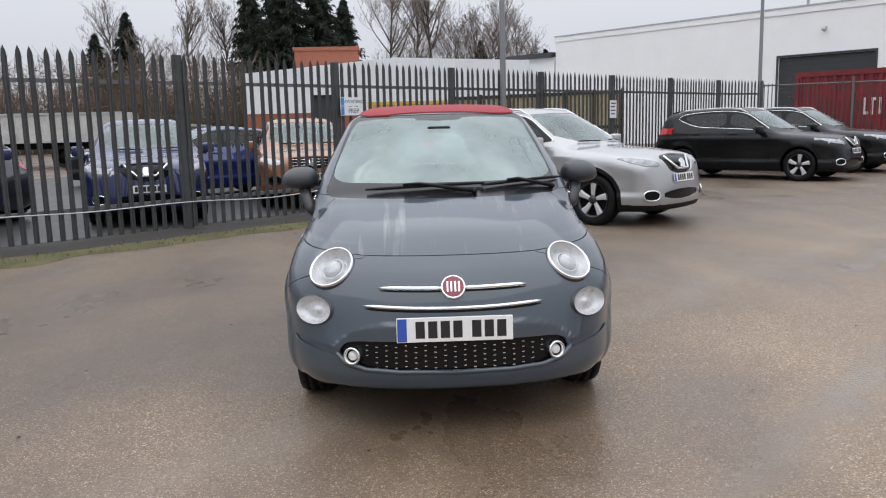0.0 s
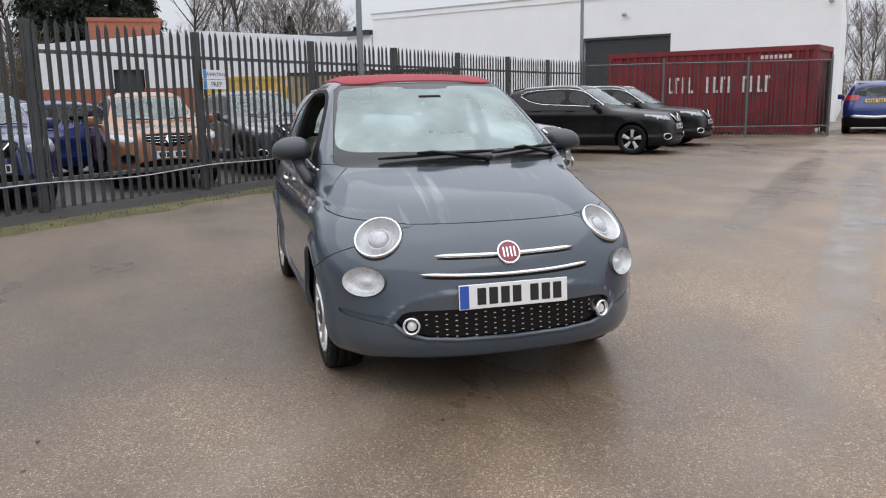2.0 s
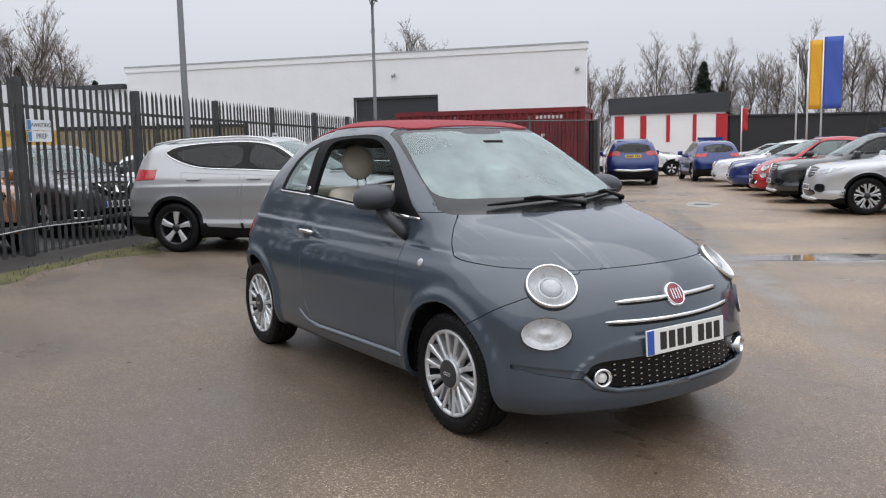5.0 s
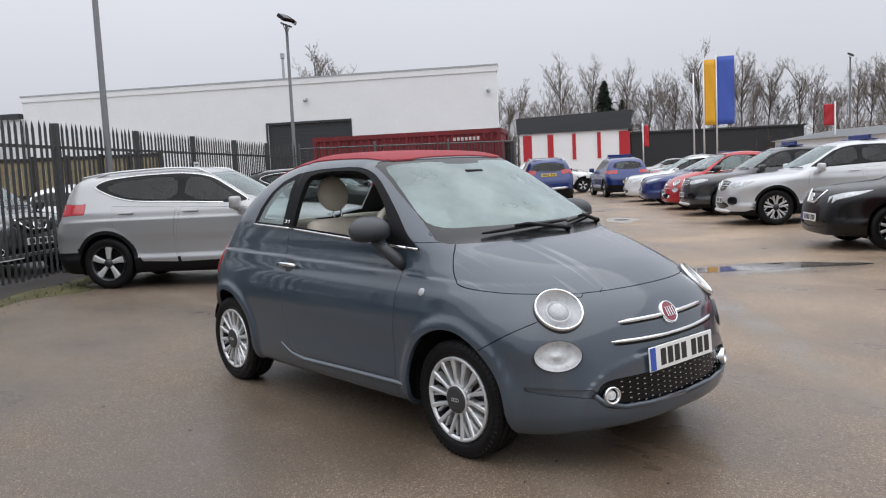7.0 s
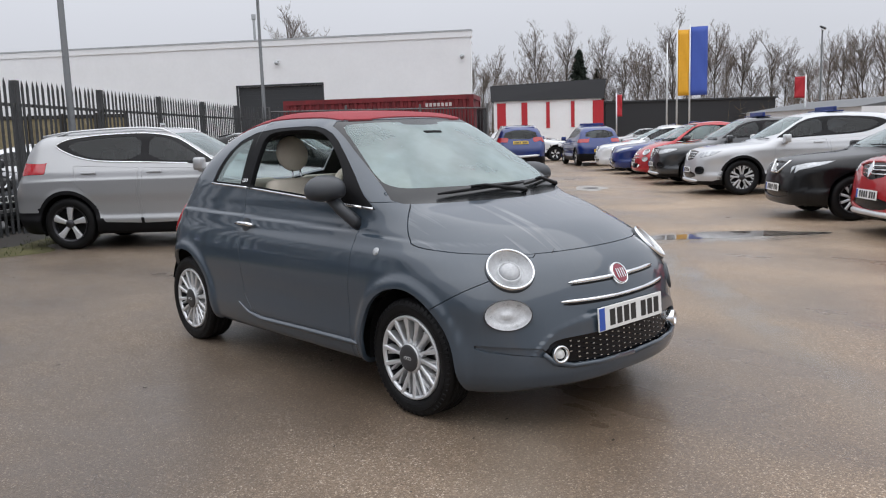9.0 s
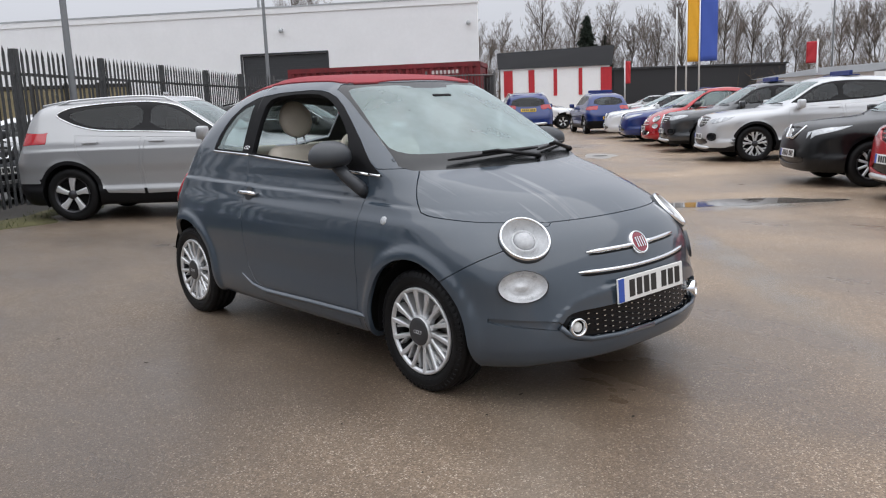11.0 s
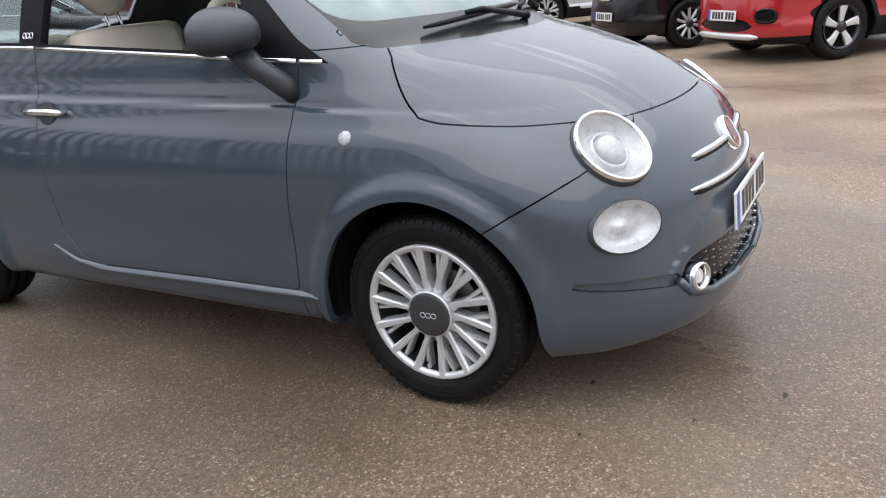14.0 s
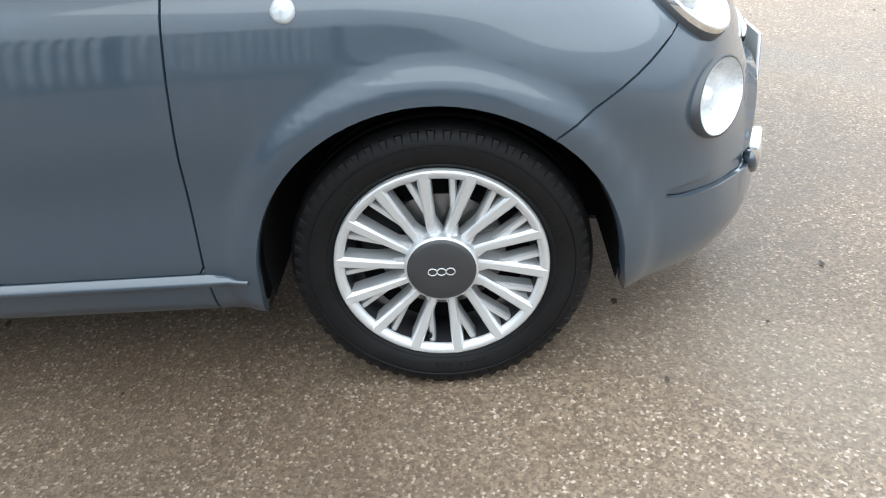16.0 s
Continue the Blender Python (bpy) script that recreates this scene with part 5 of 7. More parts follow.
# ---- ground ----
def wet_tarmac():
    """Brown worn tarmac with pale chippings, wet in wide drifts that run along the driving lines."""
    m, nt, p = nodes_of("wet brown tarmac")
    tc = nt.nodes.new("ShaderNodeTexCoord")
    grit = nt.nodes.new("ShaderNodeTexVoronoi")
    grit.inputs["Scale"].default_value = 175
    nt.links.new(tc.outputs["Object"], grit.inputs["Vector"])
    sepg = nt.nodes.new("ShaderNodeSeparateColor")
    nt.links.new(grit.outputs["Color"], sepg.inputs["Color"])
    fine, mid = noise_node(nt, 55, 4), noise_node(nt, 7, 5)
    wide, wide2 = noise_node(nt, 0.30, 6), noise_node(nt, 1.1, 5, stretch=(1.0, 0.5, 1))
    stone = blend(nt, ramp(nt, sepg.outputs["Red"], 0.1, 1.0, 0, 1), (0.108, 0.078, 0.054), (0.27, 0.208, 0.150))
    stone = blend(nt, ramp(nt, sepg.outputs["Green"], 0.90, 0.95, 0, 1), stone, (0.46, 0.40, 0.335))
    stone = blend(nt, ramp(nt, fine.outputs["Fac"], 0.4, 0.68, 0, 0.6), stone, (0.076, 0.055, 0.038))
    stone = blend(nt, ramp(nt, mid.outputs["Fac"], 0.35, 0.7, 0, 0.35), stone, (0.126, 0.097, 0.072))
    mp = nt.nodes.new("ShaderNodeMapping")
    mp.inputs["Rotation"].default_value = (0, 0, -radians(43.5))
    nt.links.new(tc.outputs["Object"], mp.inputs["Vector"])
    cross = nt.nodes.new("ShaderNodeSeparateXYZ")
    nt.links.new(mp.outputs["Vector"], cross.inputs["Vector"])
    track = noise_node(nt, 1.0, 4, stretch=(0.5, 0.5, 1))
    add = nt.nodes.new("ShaderNodeMath")
    add.operation = "MULTIPLY_ADD"
    add.inputs[1].default_value = 4.0
    nt.links.new(track.outputs["Fac"], add.inputs[0])
    nt.links.new(cross.outputs["Y"], add.inputs[2])
    # the drive lane is lightened: wet sky sheen put into the colour
    stone = blend(nt, ramp(nt, add.outputs[0], 3.4, -1.0, 0, 0.9), stone, blend(nt, 1.0, stone, (2.15, 2.10, 2.04), "MULTIPLY"))
    # two wheel tracks along the lane, their wet sheen painted as a pale colour
    for centre, width in ((-1.64, 0.30), (0.05, 0.24)):
        off = nt.nodes.new("ShaderNodeMath")
        off.operation = "MULTIPLY_ADD"
        off.inputs[1].default_value, off.inputs[2].default_value = 0.9, -centre - 0.45
        nt.links.new(track.outputs["Fac"], off.inputs[0])
        plus = nt.nodes.new("ShaderNodeMath")
        nt.links.new(off.outputs[0], plus.inputs[0])
        nt.links.new(cross.outputs["Y"], plus.inputs[1])
        size = nt.nodes.new("ShaderNodeMath")
        size.operation = "ABSOLUTE"
        nt.links.new(plus.outputs[0], size.inputs[0])
        stone = blend(nt, ramp(nt, size.outputs[0], 0.03, width, 0.30, 0), stone, (0.27, 0.235, 0.195))
    wet = blend(nt, 0.5, wide.outputs["Fac"], wide2.outputs["Fac"])
    wetness = ramp(nt, wet, 0.40, 0.60, 0, 1)
    col = blend(nt, wetness, stone, blend(nt, 1.0, stone, (0.52, 0.475, 0.425), "MULTIPLY"))
    nt.links.new(col, p.inputs["Base Color"])
    nt.links.new(ramp(nt, wetness, 0, 1, 0.70, 0.50), p.inputs["Roughness"])
    # a film of water over the stones
    nt.links.new(ramp(nt, wetness, 0, 1, 0.25, 0.75), p.inputs["Coat Weight"])
    nt.links.new(ramp(nt, wetness, 0, 1, 0.48, 0.27), p.inputs["Coat Roughness"])
    p.inputs["Coat IOR"].default_value, p.inputs["Specular IOR Level"].default_value = 1.36, 0.3
    height = blend(nt, 0.5, grit.outputs["Distance"], fine.outputs["Fac"])
    bump(nt, p, height, 0.6, 0.006)
    return m


M["tarmac"] = wet_tarmac()
bm = bmesh.new()
bmesh.ops.create_grid(bm, x_segments=40, y_segments=40, size=600)
ground = tagged(part("ground", bm, M["tarmac"], None, "wet brown tarmac car park"), kind="structure")


def blot(name, cx, cy, turn, a, b, z, mat, label, seed, rough=0.25, category=""):
    """A flat patch with an uneven rim."""
    rnd = random.Random(seed)
    ph = [rnd.uniform(0, 6.28) for _ in range(5)]
    v = [(0, 0, 0)]
    for k in range(72):
        t = 2 * math.pi * k / 72
        r = 1 + rough * sum(math.sin((i + 2) * t + ph[i]) / (i + 1.5) for i in range(5))
        v.append((a * r * math.cos(t), b * r * math.sin(t), 0))
    ob = mesh_object(name, v, [(0, k + 1, (k + 1) % 72 + 1) for k in range(72)], mat, None, label)
    ob.matrix_basis = pose(cx, cy, z, 0, 0, turn)
    return tagged(ob, category=category, kind="structure")


def water_material():
    m, nt, p = nodes_of("standing water")
    p.inputs["Base Color"].default_value = (0.11, 0.10, 0.09, 1)
    p.inputs["Roughness"].default_value, p.inputs["IOR"].default_value = 0.03, 1.4
    bump(nt, p, noise_node(nt, 5, 2).outputs["Fac"], 0.03, 0.02)
    return m


def film_material(a=1.7, b=0.68, most=0.9):
    """A thin water film that fades out towards its rim, over half lengths a and b. Its pale colour stands for mirrored
    sky.
    """
    m, nt, p = nodes_of("thin water film with painted sheen")
    p.inputs["Base Color"].default_value = (0.36, 0.335, 0.305, 1)
    p.inputs["Roughness"].default_value, p.inputs["IOR"].default_value = 0.16, 1.5
    tc, mp, gr = nt.nodes.new("ShaderNodeTexCoord"), nt.nodes.new("ShaderNodeMapping"), nt.nodes.new("ShaderNodeTexGradient")
    mp.inputs["Scale"].default_value = (1 / a, 1 / b, 1)
    gr.gradient_type = "SPHERICAL"
    nt.links.new(tc.outputs["Object"], mp.inputs["Vector"])
    nt.links.new(mp.outputs["Vector"], gr.inputs["Vector"])
    soft = nt.nodes.new("ShaderNodeMath")
    soft.operation = "MULTIPLY"
    nt.links.new(ramp(nt, gr.outputs["Fac"], 0.0, 0.55, 0, 1), soft.inputs[0])
    nt.links.new(ramp(nt, noise_node(nt, 2.4, 5).outputs["Fac"], 0.36, 0.60, most / 6, most), soft.inputs[1])
    tr, mx = nt.nodes.new("ShaderNodeBsdfTransparent"), nt.nodes.new("ShaderNodeMixShader")
    nt.links.new(soft.outputs[0], mx.inputs["Fac"])
    nt.links.new(tr.outputs["BSDF"], mx.inputs[1])
    nt.links.new(p.outputs["BSDF"], mx.inputs[2])
    nt.links.new(mx.outputs["Shader"], nt.nodes["Material Output"].inputs["Surface"])
    return m


M["water"] = water_material()
# damp tarmac at the manhole: its wet sheen is painted as pale colour
M["damp"] = plain("damp smooth tarmac with painted sheen", (0.33, 0.31, 0.28), 0.3, vary=0.25, scale=3, grain=0.3, grain_scale=150)
# wet film by the puddle; sky reflection is put into its pale colour
blot("sheen_patch", 5.95, 2.05, -38, 1.75, 0.95, 0.002, film_material(), "wet film round the puddle with sheen painted pale", 11, 0.2, "patch")
blot("puddle", 6.2, 2.0, -40, 0.9, 0.36, 0.004, M["water"], "shallow rain puddle on tarmac", 3, 0.35, "puddle")
# damp tyre tracks over the yard, both of one gauge, their sheen painted pale
track = film_material(8.0, 0.30, 0.65)
for cx, cy in ((6.2, 3.75), (7.2, 6.2)):
    blot("tyre_track", cx, cy, 45, 7.8 if cy < 5 else 5.2, 0.32, 0.0025, track, "damp tyre track with sheen painted pale", 5, 0.03, "track")
blot("sheen_patch", 12.4, 8.7, 40, 0.75, 0.42, 0.003, M["damp"], "damp patch round a manhole with sheen painted pale", 8, 0.2, "patch")
M["iron"] = plain("cast iron", (0.05, 0.045, 0.04), 0.5, 0.6, grain=0.4)
blot("manhole_cover", 12.4, 8.7, 43, 0.23, 0.18, 0.006, M["iron"], "worn iron manhole cover set in tarmac", 2, 0.0, "manhole")

# bits of leaf and grit lying about
rnd = random.Random(15)
v, f = [], []
for _ in range(260):
    x, y = rnd.uniform(-4.5, 6), rnd.uniform(-4, 7)
    w, t = rnd.uniform(0.006, 0.016), rnd.uniform(0, 6.28)
    i = len(v)
    for k in range(5):
        a = t + 2 * math.pi * k / 5
        rr_ = w * rnd.uniform(0.5, 1.2)
        v.append((x + rr_ * math.cos(a), y + rr_ * 0.6 * math.sin(a), 0.002 + rnd.uniform(0.001, 0.006)))
    f.append(tuple(range(i, i + 5)))
M["leaf_litter"] = plain("dark wet leaf bits", (0.035, 0.025, 0.016), 0.6, vary=0.5, scale=2)
tagged(mesh_object("leaf_litter", v, f, M["leaf_litter"], None, "dark wet leaf bits strewn on tarmac"), category="litter", kind="stuff")

# ---- the car park's axes: U along the fence, N away from it ----
ANG = radians(43.5)
U, N = Vector((math.cos(ANG), math.sin(ANG), 0)), Vector((math.sin(ANG), -math.cos(ANG), 0))
F0 = Vector((-1.32, 8.98, 0))


def lot(a, b, z=0.0):
    """A place a metres along the fence and b metres from it, towards the open yard."""
    return F0 + U * a + N * b + Vector((0, 0, z))


# verge along the fence: dark soil, then a mossy line
M["soil"] = plain("dark wet soil", (0.030, 0.026, 0.022), 0.8, vary=0.4, scale=3, grain=0.6, grain_scale=60)
M["moss"] = plain("moss and thin grass", (0.080, 0.074, 0.026), 0.9, vary=0.6, scale=2.5, grain=0.6, grain_scale=90)
M["grass"] = plain("grass blades", (0.060, 0.078, 0.020), 0.8, vary=0.4, scale=3)


def strip(name, a0, a1, b_in, b_out, z, mat, label, seed, wob):
    rnd = random.Random(seed)
    ph = [rnd.uniform(0, 6.28) for _ in range(6)]
    v, f = [], []
    n = int((a1 - a0) / 0.12)
    for k in range(n + 1):
        a = a0 + (a1 - a0) * k / n
        w = sum(math.sin(a * (0.7 + 0.9 * i) + ph[i]) for i in range(6)) * wob / 3
        for b, zz in ((b_in - w * 0.4, z * 0.3), ((b_in + b_out) / 2, z), (b_out + w, 0.002)):
            v.append(lot(a, b, zz))
        if k:
            i = 3 * k
            f += [(i - 3, i - 2, i + 1, i), (i - 2, i - 1, i + 2, i + 1)]
    return tagged(mesh_object(name, v, f, mat, None, label, smooth=True), kind="structure")


# ground behind the fence, coloured dark to stand for shade below the cars
M["yard"] = plain("asphalt darkened for shade", (0.042, 0.040, 0.038), 0.5, vary=0.35, scale=1.5, grain=0.4, grain_scale=120)
yard_floor = mesh_object("yard_ground", [lot(-40, -0.35, 0.004), lot(15, -0.35, 0.004), lot(15, -16, 0.004), lot(-40, -16, 0.004)], [(0, 1, 2, 3)], M["yard"], None, "asphalt behind the fence darkened for shade")
tagged(yard_floor, kind="structure")
strip("verge_soil", -18, 16, -0.45, 0.95, 0.03, M["soil"], "strip of dark wet soil under the fence", 1, 0.12)
strip("verge_moss", -18, 3, 0.62, 1.22, 0.035, M["moss"], "mossy green line beside the fence", 2, 0.22)
rnd = random.Random(4)
v, f = [], []
for _ in range(1100):
    a, b = rnd.uniform(-12, 3), rnd.gauss(0.98, 0.2)
    q = lot(a, b)
    t, h, w = rnd.uniform(0, 6.28), rnd.uniform(0.03, 0.08), 0.006
    i = len(v)
    v += [q + Vector((w * math.cos(t), w * math.sin(t), 0.02)), q - Vector((w * math.cos(t), w * math.sin(t), -0.02)), q + Vector((rnd.uniform(-0.03, 0.03), rnd.uniform(-0.03, 0.03), h))]
    f.append((i, i + 1, i + 2))
tagged(mesh_object("grass", v, f, M["grass"], None, "thin green grass along the fence"), category="grass", kind="stuff")


def pale_mesh():
    """One fence pale: a W-shaped strip with a three-pointed head."""
    v = []
    prof = [(-0.034, 0.0), (-0.02, 0.014), (0, 0.004), (0.02, 0.014), (0.034, 0.0)]
    for z in (0.05, 2.30):
        for off in (0.0, 0.003):
            v += [(a, b + off, z) for a, b in prof]
    f = []
    for off in (0, 5):
        for k in range(4):
            q = (off + k, off + k + 1, 10 + off + k + 1, 10 + off + k)
            f.append(q if off == 0 else q[::-1])
    b = len(v)
    v += [(-0.026, 0.006, 2.355), (0, 0.006, 2.42), (0.026, 0.006, 2.355)]
    f += [(10, 11, b), (11, 12, b + 1), (12, 13, b + 1), (13, 14, b + 2), (11, b + 1, b), (13, b + 2, b + 1)]
    me = bpy.data.meshes.new("pale")
    me.from_pydata(v, [], f)
    me.materials.append(M["fence"])
    return me


PALE = pale_mesh()


def wire_mesh():
    v, f = lathe([(0.06, 0.013), (2.3, 0.013)], 4)
    me = bpy.data.meshes.new("wire")
    me.from_pydata([(b, c, a) for a, b, c in v], [], f)
    me.materials.append(M["fence"])
    return me


WIRE = wire_mesh()


def mesh_bay(p0, p1, label, last=False):
    """A bay of thin wire fence: slim posts, three rails, upright wires."""
    d = p1 - p0
    L = d.length
    root = new("fence_bay")
    root.matrix_basis = pose(p0.x, p0.y, 0, 0, 0, math.degrees(math.atan2(d.y, d.x)))
    tagged(root, label, "fence", "wire fence bays", "structure")
    for x in (0, L) if last else (0,):
        bm = bmesh.new()
        box(bm, x - 0.03, x + 0.03, -0.03, 0.03, 0, 2.40, bevel=0.006)
        part("post", bm, M["fence_rail"], root)
    for z in (0.32, 2.25):
        bm = bmesh.new()
        tube(bm, [(0.03, 0, z), (L - 0.03, 0, z)], 0.022, 6)
        part("rail", bm, M["fence_rail"], root)
    n = max(2, round(L / 0.11))
    for k in range(n):
        ob = new("wire", WIRE)
        ob.parent = root
        ob.matrix_basis = pose(L * (k + 0.5) / n, 0, 0)
    return root


def fence_bay(p0, p1, label, last=False):
    """A bay of palisade fence from post to post: a post, two rails, its pales."""
    d = p1 - p0
    L = d.length
    root = new("fence_bay")
    root.matrix_basis = pose(p0.x, p0.y, 0, 0, 0, math.degrees(math.atan2(d.y, d.x)))
    tagged(root, label, "fence", "palisade fence bays", "structure")
    for x in (0, L) if last else (0,):
        bm = bmesh.new()
        box(bm, x - 0.055, x + 0.055, 0.0, 0.09, 0, 2.40, bevel=0.006)
        part("post", bm, M["fence"], root)
    for z in (0.42, 2.02):
        bm = bmesh.new()
        box(bm, 0.05, L - 0.05, 0.0, 0.006, z - 0.025, z + 0.025)
        box(bm, 0.05, L - 0.05, 0.006, 0.045, z + 0.019, z + 0.025)
        part("rail", bm, M["fence_rail"], root)
    n = max(2, round(L / 0.155))
    rr = random.Random(int(p0.x * 100))
    for k in range(n):
        ob = new("pale", PALE)
        ob.parent = root
        ob.matrix_basis = pose(L * (k + 0.5) / n + rr.uniform(-0.008, 0.008), -0.02, rr.uniform(-0.012, 0.012), 0, rr.uniform(-0.5, 0.5), 0)
    return root


STEP = 2.72
for k in range(-6, 5):
    fence_bay(lot(k * STEP, 0), lot((k + 1) * STEP, 0), "grey galvanised palisade fence bay")
yard = [lot(5 * STEP, 0), Vector((10.2, 19.35, 0)), Vector((12.2, 18.05, 0)), Vector((14.5, 17.1, 0)), Vector((16.75, 16.2, 0)), Vector((18.6, 18.6, 0))]
for k, (a, b) in enumerate(zip(yard, yard[1:])):
    if k:
        mesh_bay(a, b, "grey wire fence bay before the container", k == 4)
    else:
        fence_bay(a, b, "grey galvanised palisade fence bay by the container")

# loose pale cable sagging along the fence
bm = bmesh.new()
pts = []
for k in range(61):
    a = -14 + 15.5 * k / 60
    pts.append(lot(a, 0.03, 0.385 + 0.018 * math.cos(2 * math.pi * a / STEP) + 0.02 * math.sin(a)))
tube(bm, pts, 0.008, 6)
M["cable"] = plain("pale cable", (0.55, 0.56, 0.57), 0.6)
tagged(part("cable", bm, M["cable"], None, "pale grey cable hung along the fence", True), category="cable")

# ---- signs on the fence ----
M["sign_white"] = plain("white sign", (0.72, 0.75, 0.78), 0.4, vary=0.04)
M["sign_blue"] = plain("blue sign", (0.05, 0.22, 0.50), 0.4)


def lettering(text, size, mat, parent, m):
    cu = bpy.data.curves.new("lettering", "FONT")
    cu.body, cu.size, cu.extrude, cu.align_x, cu.align_y = text, size, 0.001, "CENTER", "CENTER"
    ob = new("lettering", cu)
    cu.materials.append(mat)
    ob.parent = parent
    ob.matrix_basis = m
    return ob


yaw_f = math.degrees(ANG)
s0 = lot(0.24, 0.06, 1.70)
sg = tagged(new("sign"), "white and blue fence sign in two plates", "sign")
sg.matrix_basis = pose(s0.x, s0.y, s0.z, 90, 0, yaw_f)
for z0, z1 in ((0.005, 0.145), (-0.145, -0.005)):
    bm = bmesh.new()
    box(bm, -0.23, 0.23, z0, z1, -0.003, 0.003)
    part("plate", bm, M["sign_white"], sg)
bm = bmesh.new()
box(bm, -0.225, -0.16, 0.012, 0.138, 0.003, 0.005)
part("blue_panel", bm, M["sign_blue"], sg)
bm = bmesh.new()
box(bm, -0.225, -0.16, -0.138, -0.012, 0.003, 0.005)
part("blue_panel", bm, M["sign_blue"], sg)
lettering("AWAITING", 0.078, M["plate_ink"], sg, pose(0.035, 0.075, 0.004))
lettering("PREP", 0.105, M["plate_ink"], sg, pose(0.035, -0.075, 0.004))
s1 = lot(8.05, 0.05, 1.62)
sg = tagged(new("sign"), "small white notice on the fence", "sign")
sg.matrix_basis = pose(s1.x, s1.y, s1.z, 90, 0, yaw_f)
bm = bmesh.new()
box(bm, -0.14, 0.14, -0.2, 0.2, -0.003, 0.003)
part("plate", bm, M["sign_white"], sg)
for k in range(4):
    bm = bmesh.new()
    box(bm, -0.10, 0.10 - 0.03 * (k % 2), 0.12 - 0.08 * k, 0.15 - 0.08 * k, 0.003, 0.004)
    part("bar", bm, M["plate_ink"], sg)


# ---- lamp posts ----
def lamp_post(x, y, h, label, turn, r=0.065):
    ob = new("lamp_post")
    ob.matrix_basis = pose(x, y, 0, 0, 0, turn)
    tagged(ob, label, "lamp post")
    bm = bmesh.new()
    tube(bm, [(0, 0, 0), (0, 0, 1.2), (0, 0, 1.25), (0, 0, h)], [r * 1.35, r * 1.35, r, r * 0.75], 12)
    part("pole", bm, M["pole"], ob, smooth=True)
    bm = bmesh.new()
    tube(bm, [(-0.38, 0, h), (0.38, 0, h)], 0.03, 8)
    tube(bm, [(-0.25, 0, h), (0, 0, h - 0.3)], 0.015, 6)
    tube(bm, [(0.25, 0, h), (0, 0, h - 0.3)], 0.015, 6)
    part("cross_arm", bm, M["pole"], ob)
    for sx in (-0.26, 0.26):
        bm = bmesh.new()
        box(bm, -0.19, 0.19, -0.16, 0.16, -0.05, 0.07, pose(sx, -0.06, h + 0.17, 35, 0, sx * 60), bevel=0.02)
        hd = part("floodlight", bm, M["gloss_black"], ob, "black floodlight head")
        bm = bmesh.new()
        box(bm, -0.16, 0.16, -0.13, 0.13, -0.056, -0.05, pose(sx, -0.06, h + 0.17, 35, 0, sx * 60))
        part("lamp_cover", bm, M["lamp_glass"], hd)
    return ob


q = lot(3.98, 0.14)
lamp_post(q.x, q.y, 6.4, "tall grey lamp post beside the fence", 40, 0.06)
lamp_post(10.38, 19.95, 6.2, "grey lamp post with two black floodlights", 35, 0.06)
lamp_post(61.5, 23.25, 8.5, "far grey lamp post with floodlights", 10, 0.08)


# ---- white building across the yard ----
def along(p0, p1, name, label, category, kind="structure"):
    """An Empty at p0 whose x runs to p1 and whose y runs back behind the face."""
    d = p1 - p0
    ob = new(name)
    ob.matrix_basis = pose(p0.x, p0.y, p0.z, 0, 0, math.degrees(math.atan2(d.y, d.x)))
    return tagged(ob, label, category, "", kind), d.length


M["coping"] = plain("grey metal coping", (0.42, 0.44, 0.45), 0.45, 0.4)
hall, HL = along(Vector((8.83, 45.4, 0)), Vector((25.2, 25.3, 0)), "white_hall", "large white flat-roofed industrial building", "building")


def skew(verts, b):
    """The end wall runs back at a slant."""
    for v in verts:
        if b[0] > HL - 1:
            v.co.x -= 0.14 * v.co.y


for b in ((0, 13.97, 0, 0.3, 0, 6.08), (18.36, HL, 0, 0.3, 0, 6.08), (13.97, 18.36, 0, 0.3, 4.1, 6.08), (0, 0.3, 0.3, 25, 0, 6.08), (HL - 0.3, HL, 0.3, 25, 0, 6.08), (0.3, HL - 4.0, 24.7, 25, 0, 6.08)):
    bm = bmesh.new()
    skew(box(bm, *b), b)
    part("wall", bm, M["white_wall"], hall)
for b in ((-0.05, HL + 0.05, -0.05, 0.34, 6.08, 6.35), (HL - 0.34, HL + 0.05, 0.34, 25, 6.08, 6.35), (-0.05, 0.3, 0.34, 25, 6.08, 6.35)):
    bm = bmesh.new()
    skew(box(bm, *b), b)
    part("parapet", bm, M["white_wall"], hall)
    bm = bmesh.new()
    skew(box(bm, b[0] - 0.02, b[1] + 0.02, b[2] - 0.02, b[3] + 0.02, 6.35, 6.43), b)
    part("coping", bm, M["coping"], hall)
bm = bmesh.new()
box(bm, 0.3, HL - 3.9, 0.34, 24.7, 5.93, 6.08)
part("roof", bm, M["roller"], hall)
for k in range(20):
    bm = bmesh.new()
    box(bm, 13.97, 18.36, 0.10, 0.16, k * 0.205, k * 0.205 + 0.202)
    part("shutter_slat", bm, M["roller"], hall)
bm = bmesh.new()
box(bm, 13.87, 18.46, -0.03, 0.0, 4.1, 4.2)
box(bm, 13.87, 13.97, -0.03, 0.0, 0, 4.1)
box(bm, 18.36, 18.46, -0.03, 0.0, 0, 4.1)
part("door_frame", bm, M["roller"], hall)
bm = bmesh.new()
tube(bm, [(13.9, 3, 6.0), (13.9, 3, 7.85)], 0.07, 10)
tube(bm, [(13.9, 3, 7.85), (13.9, 3, 7.9), (13.9, 3, 8.15)], [0.07, 0.12, 0.12], 10)
part("flue", bm, M["coping"], hall, "grey metal roof flue")
